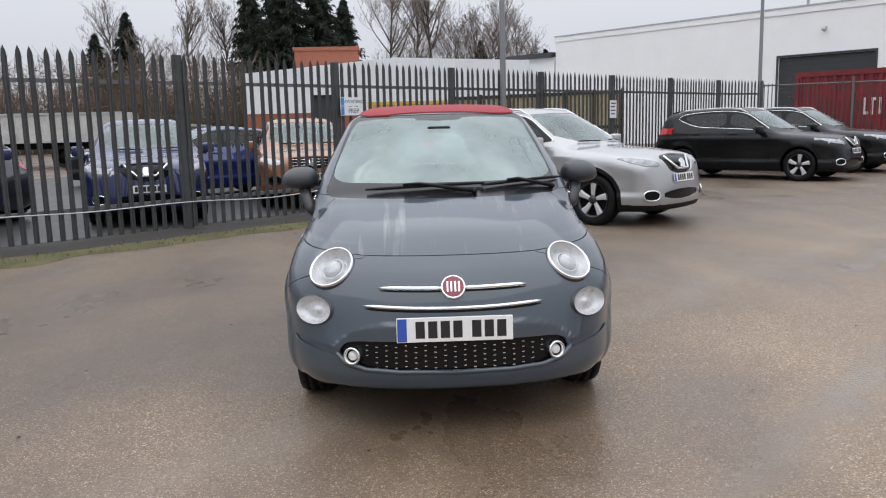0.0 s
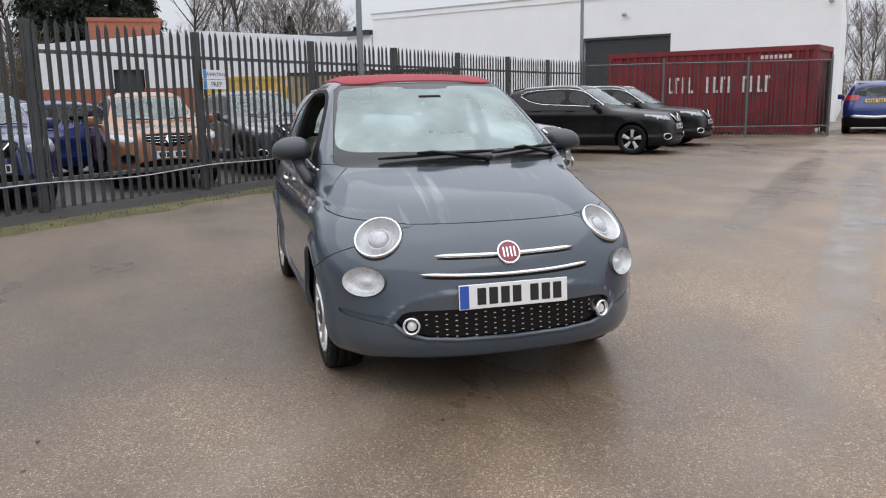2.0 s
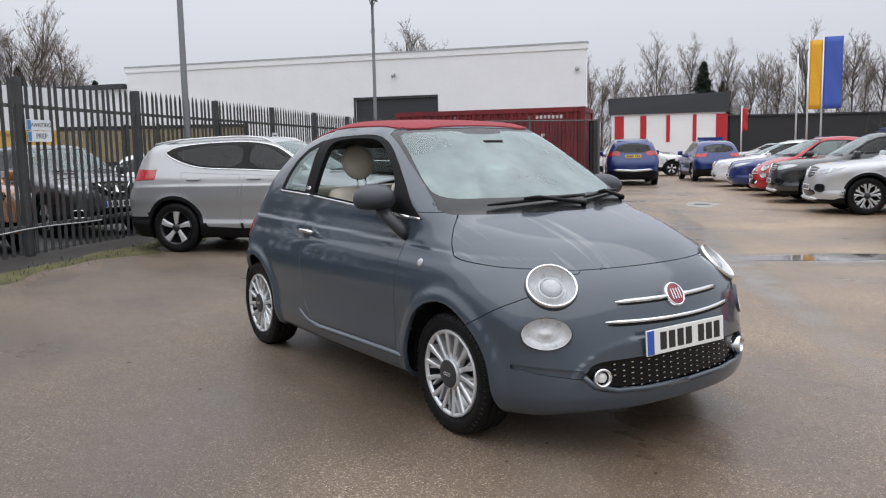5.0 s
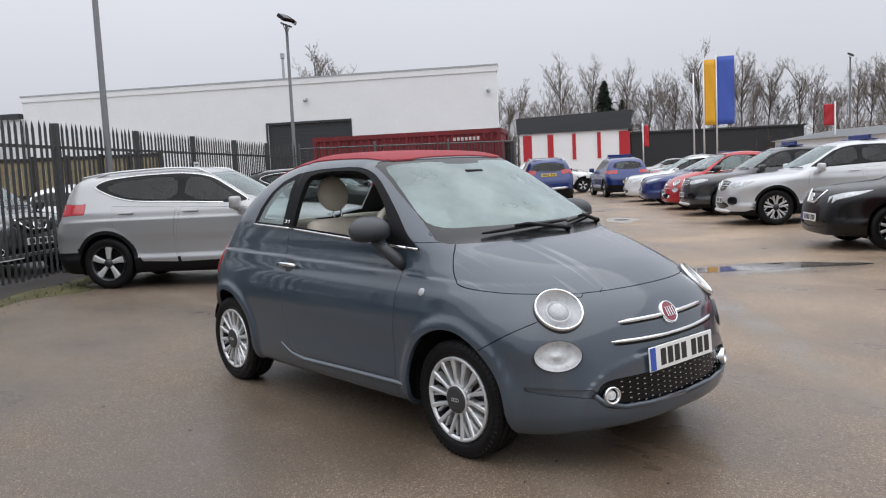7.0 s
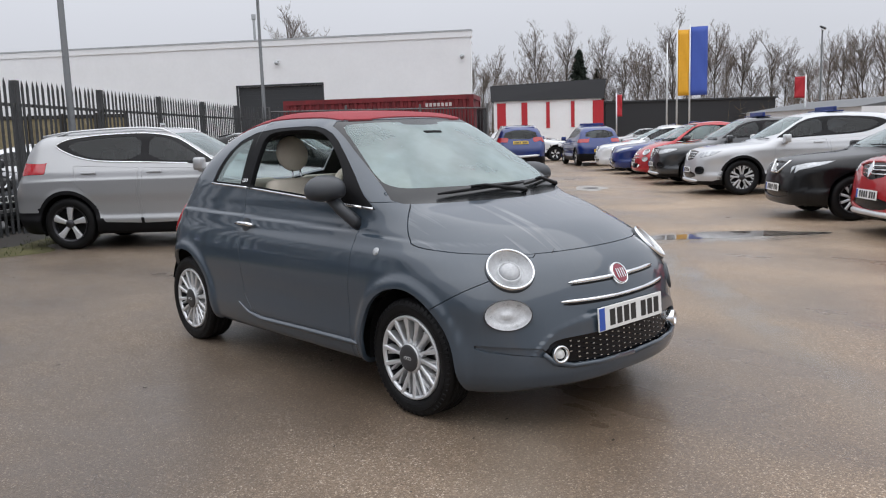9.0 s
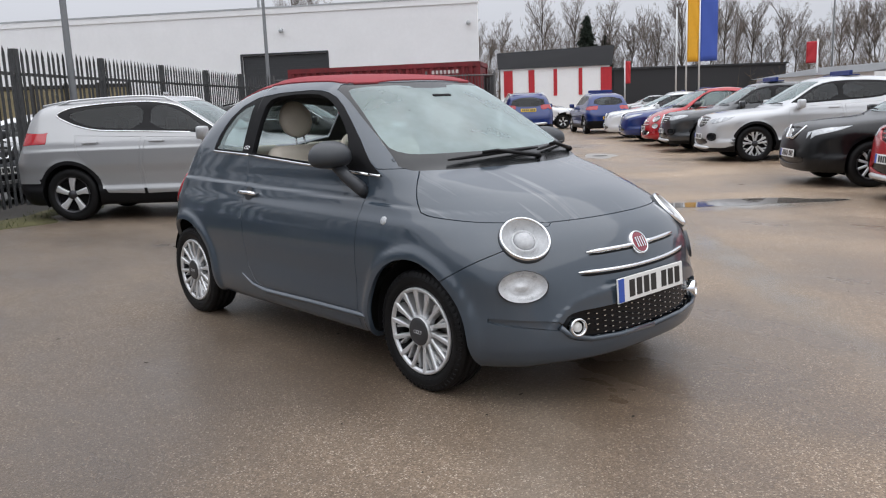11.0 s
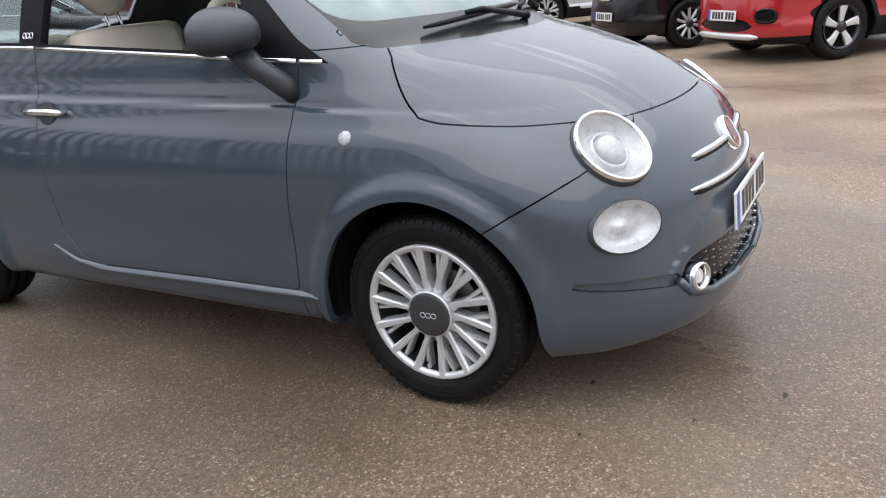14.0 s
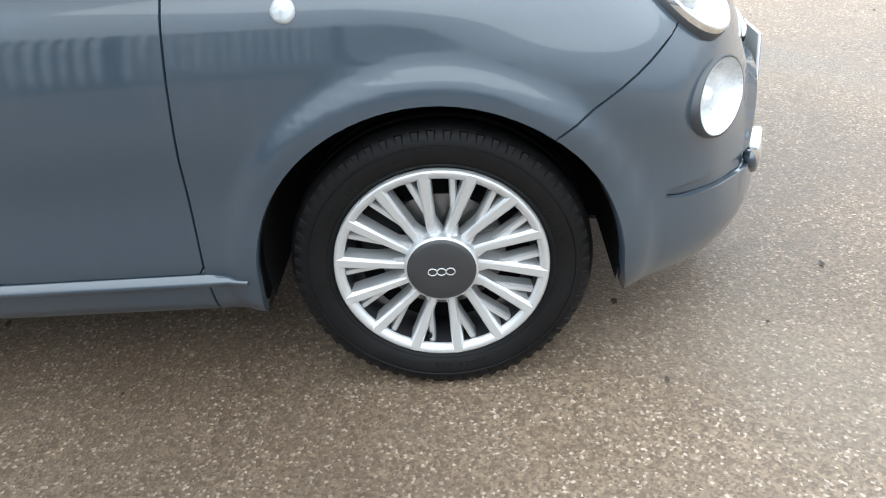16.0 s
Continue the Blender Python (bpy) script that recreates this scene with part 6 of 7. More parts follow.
for a, z in ((16.14, 5.29), (25.5, 5.2)):
    bm = bmesh.new()
    box(bm, a - 0.05, a + 0.05, -0.16, 0.0, z - 0.03, z + 0.06)
    bmesh.ops.create_uvsphere(bm, u_segments=12, v_segments=8, radius=0.11, matrix=Matrix.Translation((a, -0.2, z - 0.06)))
    part("camera_dome", bm, M["coping"], hall, smooth=True)
# lower wing to its far side
wing, WLn = along(Vector((6.1, 48.75, 0)), Vector((8.75, 45.5, 0)), "white_annex", "low white annex with a dark roof edge", "building")
bm = bmesh.new()
box(bm, 0, WLn, 0, 8, 0, 5.22)
part("wall", bm, M["white_wall"], wing)
bm = bmesh.new()
box(bm, -0.6, WLn, -0.25, 8.2, 5.22, 5.5)
part("roof", bm, M["roller"], wing)

# ---- white-clad workshop with brick base behind the fence ----
shop = tagged(new("workshop"), "workshop with white cladding over a red brick base", "building", "", "structure")
shop.matrix_basis = pose(-10.0, 44.8, 0, 0, 0, 1.5)
bm = bmesh.new()
box(bm, 0, 3.9, 0, 0.3, 0, 2.2)
box(bm, 5.5, 17.0, 0, 0.3, 0, 2.2)
part("brick_base", bm, M["brick"], shop)
ribs, n = [], 17.0 / 0.20
f = []
for k in range(int(n) + 1):
    x = k * 0.20
    top = 4.58 + 0.77 * min(1, x / 9.0) - 0.3 * max(0, (x - 9.0) / 8.0)
    for xx, yy in ((x, -0.02), (x + 0.14, -0.02), (x + 0.15, -0.055), (x + 0.19, -0.055)):
        low = 2.2 if not 3.9 <= x <= 5.4 else 3.24
        ribs += [(xx, yy, low), (xx, yy, top)]
m_ = len(ribs) // 2
f = [(2 * k, 2 * k + 2, 2 * k + 3, 2 * k + 1) for k in range(m_ - 1)]
mesh_object("cladding", ribs, f, M["cladding"], shop, "ribbed white metal cladding")
for x0, x1 in ((0, 17.0),):
    bm = bmesh.new()
    vs = [bm.verts.new(c) for c in ((0, 0, 2.2), (17, 0, 2.2), (17, 0, 5.03), (9, 0, 5.33), (0, 0, 4.56), (0, 12, 2.2), (17, 12, 2.2), (17, 12, 5.03), (9, 12, 5.33), (0, 12, 4.56))]
    for q in ((5, 9, 8, 7, 6), (0, 4, 9, 5), (1, 6, 7, 2), (3, 2, 7, 8), (4, 3, 8, 9)):
        bm.faces.new([vs[i] for i in q])
    part("shell", bm, M["cladding"], shop)
bm = bmesh.new()
box(bm, 3.9, 5.5, 0.25, 0.4, 0, 3.24)
part("doorway", bm, M["roller"], shop, "dark doorway")
hut = tagged(new("brick_hut"), "red brick plant room above the roofs", "building", "", "structure")
hut.matrix_basis = pose(-8.4, 56, 0, 0, 0, 2)
bm = bmesh.new()
box(bm, 0, 4.6, 0, 4, 0, 6.85)
part("wall", bm, M["brick"], hut)
bm = bmesh.new()
box(bm, -0.1, 4.7, -0.1, 4.1, 6.85, 7.1)
part("roof", bm, M["brick"], hut)

M["tan"] = plain("weathered olive tan boards", (0.30, 0.245, 0.14), 0.8, vary=0.35, scale=4)
M["yellow_board"] = plain("new yellow boards", (0.62, 0.40, 0.08), 0.75, vary=0.25, scale=4)
for k in range(9):
    new_ = k < 3
    bd = tagged(new("board_panel"), "new yellow timber panel behind the palisade" if new_ else "weathered tan timber fence panel behind the palisade", "fence panel", "timber panels", "structure")
    bd.matrix_basis = pose(-1.5 + 0.92 * k, 22.0, 0)
    top = 2.12 if new_ else 2.16 + 0.02 * k
    for j in range(6):
        bm = bmesh.new()
        box(bm, j * 0.151, j * 0.151 + 0.143, 0, 0.02 + 0.01 * (j % 2), 0.05, top - 0.03 - 0.012 * (j * k % 3))
        part("board", bm, M["yellow_board" if new_ else "tan"], bd)
    for z in (top - 0.1, 1.1):
        bm = bmesh.new()
        box(bm, 0, 0.905, -0.04, 0, z, z + 0.1)
        part("rail", bm, M["yellow_board" if new_ else "iron"], bd)
    if not new_:
        bm = bmesh.new()
        box(bm, 0.83, 0.92, -0.13, -0.04, 0, top + 0.05)
        part("post", bm, M["iron"], bd)

M["cream"] = plain("weathered trailer side", (0.46, 0.455, 0.43), 0.5, vary=0.3, scale=1.1)
tr = tagged(new("trailer"), "grey white box trailer parked beyond the fence", "trailer")
tr.matrix_basis = pose(-24.5, 27.5, 0, 0, 0, 6)
bm = bmesh.new()
box(bm, 0, 13, 0, 2.4, 1.0, 2.15, bevel=0.03)
part("body", bm, M["cream"], tr)
for k in range(11):
    bm = bmesh.new()
    box(bm, 0.25 + 1.22 * k, 0.33 + 1.22 * k, -0.035, 0.0, 1.0, 2.15)
    part("side_post", bm, M["cream"], tr)
for z in (1.0, 2.09):
    bm = bmesh.new()
    box(bm, 0, 13, -0.045, 0.0, z, z + 0.08)
    part("side_rail", bm, M["coping"], tr)
bm = bmesh.new()
box(bm, 0.3, 12.7, 0.3, 2.1, 0.75, 1.0)
part("chassis", bm, M["liner"], tr)
for x in (2, 3.2, 10.5):
    for y in (0.25, 2.15):
        v, f = lathe([(-0.12, 0.3), (-0.14, 0.45), (0.14, 0.45), (0.12, 0.3), (0.0, 0.0001)], 20)
        w = mesh_object("wheel", v, f, M["rubber"], tr)
        w.matrix_basis = pose(x, y, 0.45, 0, 0, 90)

# ---- red shipping container ----
c0, c1 = Vector((12.7, 22.5, 0)), Vector((17.0, 17.1, 0))
box_ob, CL = along(c0, c1, "shipping_container", "weathered red steel shipping container with white marks", "container", "thing")
v, f = [], []
n = int(CL / 0.28)
for k in range(n):
    a, w = 0.1 + (CL - 0.2) * k / n, (CL - 0.2) / n
    for x, y in ((a, 0.0), (a + w * 0.38, 0.0), (a + w * 0.5, 0.04), (a + w * 0.88, 0.04)):
        v += [(x, y, 0.2), (x, y, 2.62)]
v += [(CL - 0.1, 0, 0.2), (CL - 0.1, 0, 2.62)]
f = [(2 * k, 2 * k + 2, 2 * k + 3, 2 * k + 1) for k in range(len(v) // 2 - 1)]
mesh_object("side_wall", v, f, M["red_metal"], box_ob)
bm = bmesh.new()
box(bm, 0.05, CL - 0.05, 0.06, 2.40, 0.18, 2.70)
part("shell", bm, M["red_metal"], box_ob)
for b in ((0, CL, -0.02, 0.1, 2.60, 2.76), (0, CL, -0.02, 0.1, 0.05, 0.22)):
    bm = bmesh.new()
    box(bm, *b)
    part("rail", bm, M["red_metal"], box_ob)
for b in ((0, 0.14, -0.03, 0.12, 0.22, 2.60), (CL - 0.14, CL, -0.03, 0.12, 0.22, 2.60), (CL - 0.12, CL + 0.01, 2.3, 2.43, 0.1, 2.76), (CL - 0.12, CL + 0.01, 0.12, 2.3, 2.60, 2.76)):
    bm = bmesh.new()
    box(bm, *b)
    part("corner_post", bm, M["red_metal"], box_ob)
M["worn_white"] = plain("worn white paint", (0.58, 0.52, 0.50), 0.7, vary=0.35, scale=9)
rr = random.Random(5)
for k in range(14):
    x = 2.2 + 0.235 * k + (0.12 if k > 4 else 0)
    if k in (4, 9):
        continue
    bm = bmesh.new()
    z = 1.35
    box(bm, x, x + 0.07, -0.004, -0.001, z, z + 0.52)
    if k % 3 == 0:
        box(bm, x + 0.07, x + 0.16, -0.004, -0.001, z, z + 0.09)
    if k % 3 == 1:
        box(bm, x + 0.07, x + 0.15, -0.004, -0.001, z + 0.43, z + 0.52)
    part("mark", bm, M["worn_white"], box_ob, "worn white painted mark")
for k in range(7):
    bm = bmesh.new()
    box(bm, CL - 1.7 + k * 0.14, CL - 1.61 + k * 0.14, -0.004, -0.001, 2.38, 2.5)
    part("mark", bm, M["worn_white"], box_ob)

# ---- far side of the car park ----
def far(az, d, z=0.0):
    """A place d metres away in the direction az (degrees from +x) from the corner of the yard."""
    return Vector((-3.3 + d * math.cos(radians(az)), -2.7 + d * math.sin(radians(az)), z))


M["dark_clad"] = plain("dark grey cladding", (0.020, 0.021, 0.024), 0.6, vary=0.15, scale=0.8)
M["banner_red"] = plain("red banner", (0.45, 0.02, 0.03), 0.6)
M["banner_yellow"] = plain("yellow banner", (0.75, 0.38, 0.02), 0.6, vary=0.06)
M["banner_blue"] = plain("blue banner", (0.05, 0.10, 0.42), 0.6, vary=0.06)
show, SL = along(far(43.1, 70), far(35.65, 70), "showroom", "white showroom with a dark roof and red banners", "building")
bm = bmesh.new()
box(bm, 0, SL, 0, 14, 0, 4.1)
part("wall", bm, M["white_wall"], show)
bm = bmesh.new()
vs = [bm.verts.new(c) for c in ((-0.2, -0.2, 4.1), (SL + 0.2, -0.2, 4.1), (SL + 0.4, 0.1, 5.72), (-0.3, 0.1, 5.45), (-0.2, 14, 4.1), (SL + 0.2, 14, 4.1), (SL + 0.4, 14, 5.72), (-0.3, 14, 5.45))]
for q in ((0, 1, 2, 3), (3, 2, 6, 7), (0, 3, 7, 4), (1, 5, 6, 2), (4, 7, 6, 5)):
    bm.faces.new([vs[i] for i in q])
part("roof", bm, M["dark_clad"], show)
for k, a in enumerate((0.03, 0.26, 0.49, 0.72, 0.92)):
    bm = bmesh.new()
    box(bm, SL * a, SL * a + (0.75, 0.5, 0.3, 0.3, 0.9)[k], -0.06, -0.01, 1.75, 3.95)
    part("banner", bm, M["banner_red"], show, "red hanging banner")
low, LL = along(far(35.4, 82), far(24.5, 88), "dark_unit", "long low dark industrial unit", "building")
bm = bmesh.new()
box(bm, 0, LL, 0, 14, 0, 4.1)
part("wall", bm, M["dark_clad"], low)
bm = bmesh.new()
box(bm, -0.2, LL + 0.2, -0.2, 14, 4.1, 4.25)
part("roof", bm, M["roller"], low)
pale_b, PLn = along(far(26.2, 64), far(19.4, 53), "pale_unit", "low grey-roofed unit behind the cars", "building")
bm = bmesh.new()
box(bm, 0, PLn, 0, 10, 0, 2.3)
part("wall", bm, M["cladding"], pale_b)
bm = bmesh.new()
vs = [bm.verts.new(c) for c in ((-0.3, -0.3, 2.3), (PLn, -0.3, 2.3), (PLn, 5, 3.0), (-0.3, 5, 3.0), (-0.3, 10, 2.3), (PLn, 10, 2.3))]
for q in ((0, 1, 2, 3), (3, 2, 5, 4), (0, 3, 4), (1, 5, 2)):
    bm.faces.new([vs[i] for i in q])
part("roof", bm, M["pole"], pale_b)


def flag(az, d, h, w, z0, mat, label):
    q = far(az, d)
    ob = tagged(new("flag_pole"), label, "flag", "dealer flags")
    ob.matrix_basis = pose(q.x, q.y, 0, 0, 0, az - 90)
    bm = bmesh.new()
    tube(bm, [(0, 0, 0), (0, 0, h + 0.15)], [0.06, 0.045], 8)
    part("pole", bm, M["alloy"], ob, smooth=True)
    if mat:
        v, f = [], []
        for i in range(7):
            for j in range(13):
                x, z = w * i / 6, z0 + (h - z0) * j / 12
                v.append((x + math.copysign(0.03, w), 0.05 * math.sin(j * 0.8 + i * 0.9) * i / 6, z))
        f = [(i * 13 + j, (i + 1) * 13 + j, (i + 1) * 13 + j + 1, i * 13 + j + 1) for i in range(6) for j in range(12)]
        ob2 = mesh_object("flag", v, f, mat, ob, smooth=True)
        so = ob2.modifiers.new("cloth", "SOLIDIFY")
        so.thickness = 0.01
    return ob


flag(30.6, 55, 7.6, 0.72, 3.45, M["banner_yellow"], "tall yellow banner flag on a pole")
flag(29.78, 55, 7.75, 1.05, 3.45, M["banner_blue"], "tall blue banner flag on a pole")
flag(31.25, 56, 6.8, 0.9, 3.6, None, "bare silver flag pole standing")
flag(22.66, 60, 4.55, -0.65, 3.15, M["banner_red"], "small red banner flag on a pole")
flag(34.62, 66, 4.15, 0.4, 2.45, M["banner_red"], "small red banner flag on a pole")


# ---- trees ----
M["bark"] = plain("grey brown bark", (0.085, 0.07, 0.055), 0.9, vary=0.3, scale=4)
M["twig"] = plain("winter twigs", (0.185, 0.155, 0.135), 0.9, vary=0.3, scale=2)
M["needles"] = plain("dark conifer needles", (0.016, 0.026, 0.016), 0.85, vary=0.4, scale=2)
M["brush"] = plain("brown winter brush", (0.135, 0.098, 0.066), 0.9, vary=0.45, scale=0.5)


def stick(v, f, p, q, r0, r1, sides):
    d = (q - p)
    L = np.linalg.norm(d)
    d = d / max(L, 1e-9)
    a = np.cross(d, (0.31, 0.9, 0.2))
    a /= np.linalg.norm(a)
    b = np.cross(d, a)
    i = len(v)
    for c, r in ((p, r0), (q, r1)):
        for k in range(sides):
            t = 2 * math.pi * k / sides
            v.append(c + (a * math.cos(t) + b * math.sin(t)) * r)
    for k in range(sides):
        j = (k + 1) % sides
        f.append((i + k, i + j, i + sides + j, i + sides + k))


def bare_tree(seed, h, spread, label):
    """A leafless tree: a tapered trunk, limbs, branches and fine twigs."""
    r = np.random.RandomState(seed)
    wood, woodf, tw, twf = [], [], [], []

    def limb(p, d, length, rad, level):
        n = 4 if level < 2 else 3
        pts = [p]
        for k in range(n):
            d = d + r.normal(0, (0.05, 0.09, 0.15, 0.2, 0.2)[level], 3) + np.array((0, 0, 0.13 if level else 0.0))
            d /= np.linalg.norm(d)
            pts.append(pts[-1] + d * length / n)
        for k in range(n):
            r0, r1 = rad * (1 - 0.8 * k / n), rad * (1 - 0.8 * (k + 1) / n)
            if level < 2:
                stick(wood, woodf, pts[k], pts[k + 1], r0, r1, 7 if level == 0 else 5)
            else:
                stick(tw, twf, pts[k], pts[k + 1], max(r0 * 0.8, 0.008), max(r1 * 0.8, 0.006), 3)
        if level < 4:
            kids = (22, 8, 5, 3)[level]
            for _ in range(kids):
                u = r.uniform(0.25 if level == 0 else 0.2, 1.0)
                k = min(int(u * n), n - 1)
                q = pts[k] + (pts[k + 1] - pts[k]) * (u * n - k)
                out = r.normal(0, 1, 3)
                out[2] = abs(out[2]) * 0.3
                out /= np.linalg.norm(out)
                nd = d * (0.75 if level else 0.7) + out * (spread if level == 0 else 0.75)
                nd /= np.linalg.norm(nd)
                limb(q, nd, length * (0.40 if level == 0 else 0.50) * r.uniform(0.6, 1.1) * (1.15 - 0.5 * u if level == 0 else 1), rad * 0.42, level + 1)

    limb(np.zeros(3), np.array((0, 0, 1.0)), h * 0.90, h * 0.0115, 0)
    ob = tagged(new("tree"), label, "tree", "bare winter trees")
    mesh_object("trunk", wood, woodf, M["bark"], ob, smooth=True)
    mesh_object("crown", tw, twf, M["twig"], ob, "bare winter twigs")
    return ob


def conifer(seed, h, width, label):
    """A dark evergreen: a trunk with drooping tiers of needle sprays and gaps between them."""
    r = np.random.RandomState(seed)
    v, f, tv, tf = [], [], [], []
    stick(tv, tf, np.zeros(3), np.array((0, 0, h * 0.97)), h * 0.02, 0.02, 7)
    n = 330
    for k in range(n):
        u = (k + r.uniform()) / n
        z = h * (0.10 + 0.88 * u)
        L = width * (1 - u) ** 0.85 * r.uniform(0.6, 1.12) + 0.10
        a = r.uniform(0, 6.283)
        d = np.array((math.cos(a), math.sin(a), r.uniform(-0.45, 0.0)))
        base = np.array((0, 0, z))
        stick(tv, tf, base, base + d * L * 0.9, 0.03, 0.01, 3)
        for j in range(44):
            s = r.uniform(0.12, 1.0)
            c = base + d * L * s + r.normal(0, 0.08 + 0.035 * L, 3) * np.array((1, 1, 0.8))
            e = d * 0.9 + r.normal(0, 0.55, 3)
            e /= np.linalg.norm(e)
            g = np.cross(e, r.normal(0, 1, 3))
            g /= np.linalg.norm(g)
            w = r.uniform(0.12, 0.27)
            i = len(v)
            v += [c - e * w, c + g * w * 0.26, c + e * w + np.array((0, 0, -0.10)), c - g * w * 0.26]
            f.append((i, i + 1, i + 2, i + 3))
    ob = tagged(new("conifer"), label, "tree", "dark conifers")
    mesh_object("trunk", tv, tf, M["bark"], ob)
    mesh_object("crown", v, f, M["needles"], ob, "dark green needles")
    return ob


kinds = [bare_tree(11, 12.0, 0.62, "bare winter tree with fine upright twigs"), bare_tree(12, 12.5, 0.55, "slender bare winter tree"), bare_tree(13, 11.0, 0.80, "spreading bare winter tree"), bare_tree(14, 12.0, 0.65, "tall bare winter tree")]
used = [False] * 4
rr = random.Random(9)


def plant(k, x, y, s, turn):
    m = pose(x, y, -0.05, 0, 0, turn) @ Matrix.Scale(s, 4)
    if not used[k]:
        used[k] = True
        kinds[k].matrix_basis = m
        return
    ob = copy_thing(kinds[k], m)
    ob.matrix_basis = m


for k in range(40):
    az = 46.3 - k * 0.85 + rr.uniform(-0.35, 0.35)
    q = far(az, rr.uniform(92, 112))
    plant(rr.randrange(4), q.x, q.y, rr.uniform(0.70, 0.98), rr.uniform(0, 360))
# behind the workshop and the hall
for x, y, s, k in ((-1.5, 66, 1.15, 0), (2.5, 68, 1.2, 3), (5.5, 72, 1.1, 2), (8, 70, 1.0, 0), (-21, 62, 0.85, 2), (-17, 60, 0.9, 1), (-14.5, 64, 0.95, 3), (-25, 66, 0.9, 0), (30.8, 48.9, 1.0, 2), (12, 78, 0.8, 1), (0.5, 70, 1.1, 1), (4.0, 71, 1.0, 2), (6.8, 68, 0.85, 3), (9.8, 69, 0.8, 0)):
    plant(k, x, y, s, rr.uniform(0, 360))
dark = conifer(21, 12.5, 3.5, "dark conifer behind the workshop")
dark.matrix_basis = pose(-12.2, 60, 0)
for x, y, s in ((-9.6, 62, 1.2), (-7.3, 63, 1.15), (-5.4, 65, 0.95), (-11.0, 67, 1.3), (-23.0, 64, 0.88), (-24.5, 61, 0.72), (13.0, 74, 0.66), (14.5, 78, 0.62), (6.5, 70, 0.7)):
    m = pose(x, y, 0, 0, 0, x * 37) @ Matrix.Scale(s, 4)
    copy_thing(dark, m).matrix_basis = m
for az, d, s in ((37.2, 94, 0.85), (36.0, 96, 0.68)):
    q = far(az, d)
    m = pose(q.x, q.y, 0, 0, 0, az * 50) @ Matrix.Scale(s, 4)
    copy_thing(dark, m).matrix_basis = m


def thicket(name, pts, h, n, label, seed, depth=3.0, mat=None):
    """Winter scrub: a mass of fine upright sticks along a line."""
    r = np.random.RandomState(seed)
    v, f = [], []
    a, b = np.array(pts[0]), np.array(pts[1])
    side_ = np.array((-(b - a)[1], (b - a)[0])) / np.linalg.norm(b - a)
    for _ in range(n):
        q = a + (b - a) * r.uniform() + side_ * r.uniform(-depth, depth)
        hh = h * r.uniform(0.45, 1.1)
        p = np.array((q[0], q[1], 0.0))
        lean = r.normal(0, 0.18, 3)
        for k in range(3):
            e = p + np.array((lean[0], lean[1], 1)) * hh / 3 + r.normal(0, 0.12, 3)
            stick(v, f, p, e, 0.035 - 0.01 * k, 0.025 - 0.01 * k, 3)
            for _ in range(3):
                g = e + r.normal(0, 0.5, 3) + np.array((0, 0, 0.4))
                stick(v, f, e, g, 0.016, 0.008, 3)
            p = e
    return tagged(mesh_object(name, v, f, mat or M["brush"], None, label), category="scrub", kind="stuff")


thicket("scrub", ((-34, 52), (-11, 54)), 5.2, 1500, "brown winter scrub behind the yard", 3, 4)
thicket("scrub", ((-40, 34), (-30, 52)), 4.5, 600, "brown winter scrub behind the yard", 6, 3)
q0, q1 = far(46, 100), far(10, 92)
thicket("far_wood", ((q0.x, q0.y), (q1.x, q1.y)), 3.6, 1500, "far brown winter hedge line", 4, 5)
thicket("far_wood", ((-60, -10), (-30, 40)), 6.0, 500, "far brown winter hedge line", 7, 4)
thicket("far_wood", ((-60, -40), (60, -70)), 7.0, 900, "far brown winter hedge line", 8, 5)
thicket("far_wood", ((60, -70), (95, 20)), 7.0, 600, "far brown winter hedge line", 9, 5)


# ---- parked cars ----
CROSS = family(2.646, 0.87, 0.86, 0.903, 1.59, 1.05, 1.00, 0.86, roof_back=0.46, tail=0.10, r=0.345)
QW = dict(front_door=[(0.62, 1.02), (0.60, 0.6), (0.66, 0.36), (1.62, 0.34), (1.66, 0.7), (1.60, 1.06)], rear_door=[(1.66, 1.06), (1.70, 0.7), (1.66, 0.34), (2.15, 0.36), (2.30, 0.66), (2.50, 0.85), (2.55, 1.1)],
          outline=[(0.62, 1.075), (1.6, 1.125), (2.25, 1.15), (2.55, 1.22), (2.86, 1.36), (2.68, 1.45), (2.2, 1.495), (1.6, 1.505), (1.22, 1.445), (0.88, 1.235)],
          front_glass=[(0.80, 1.12), (1.56, 1.155), (1.56, 1.465), (1.30, 1.435), (0.97, 1.25)], rear_glass=[(1.66, 1.16), (2.22, 1.185), (2.48, 1.245), (2.70, 1.355), (2.52, 1.425), (2.1, 1.46), (1.66, 1.468)],
          screen=[(0, 1.09), (0.70, 1.09), (0.58, 1.47), (0.5, 1.495), (0, 1.51)], back=[(0, 1.10), (0.60, 1.10), (0.50, 1.40), (0, 1.43)],
          door_handle=1.45, rear_door_handle=2.33, handle_z=1.00, mirror=(0.80, 1.08))
QL = dict(glass=M["lamp_mid"], ring=M["chrome"], fog=(0.66, 0.41), grille=[(0, 0.95), (0.30, 0.92), (0.40, 0.875), (0.25, 0.66), (0, 0.65)], intake=[(0, 0.47), (0.42, 0.47), (0.48, 0.36), (0, 0.31)], head=[(0.42, 0.82), (0.50, 0.765), (0.78, 0.80), (0.86, 0.91), (0.62, 0.875)], tail=[(0.50, 1.02), (0.88, 0.97), (0.9, 1.15), (0.66, 1.13)], badge=0.80)
SILVER, BLACK = paint("silver paint", (0.375, 0.38, 0.387), 0.45, 0.3), paint("black paint", (0.003, 0.0033, 0.004), 0.0, 0.4, 0.6, 1.42)
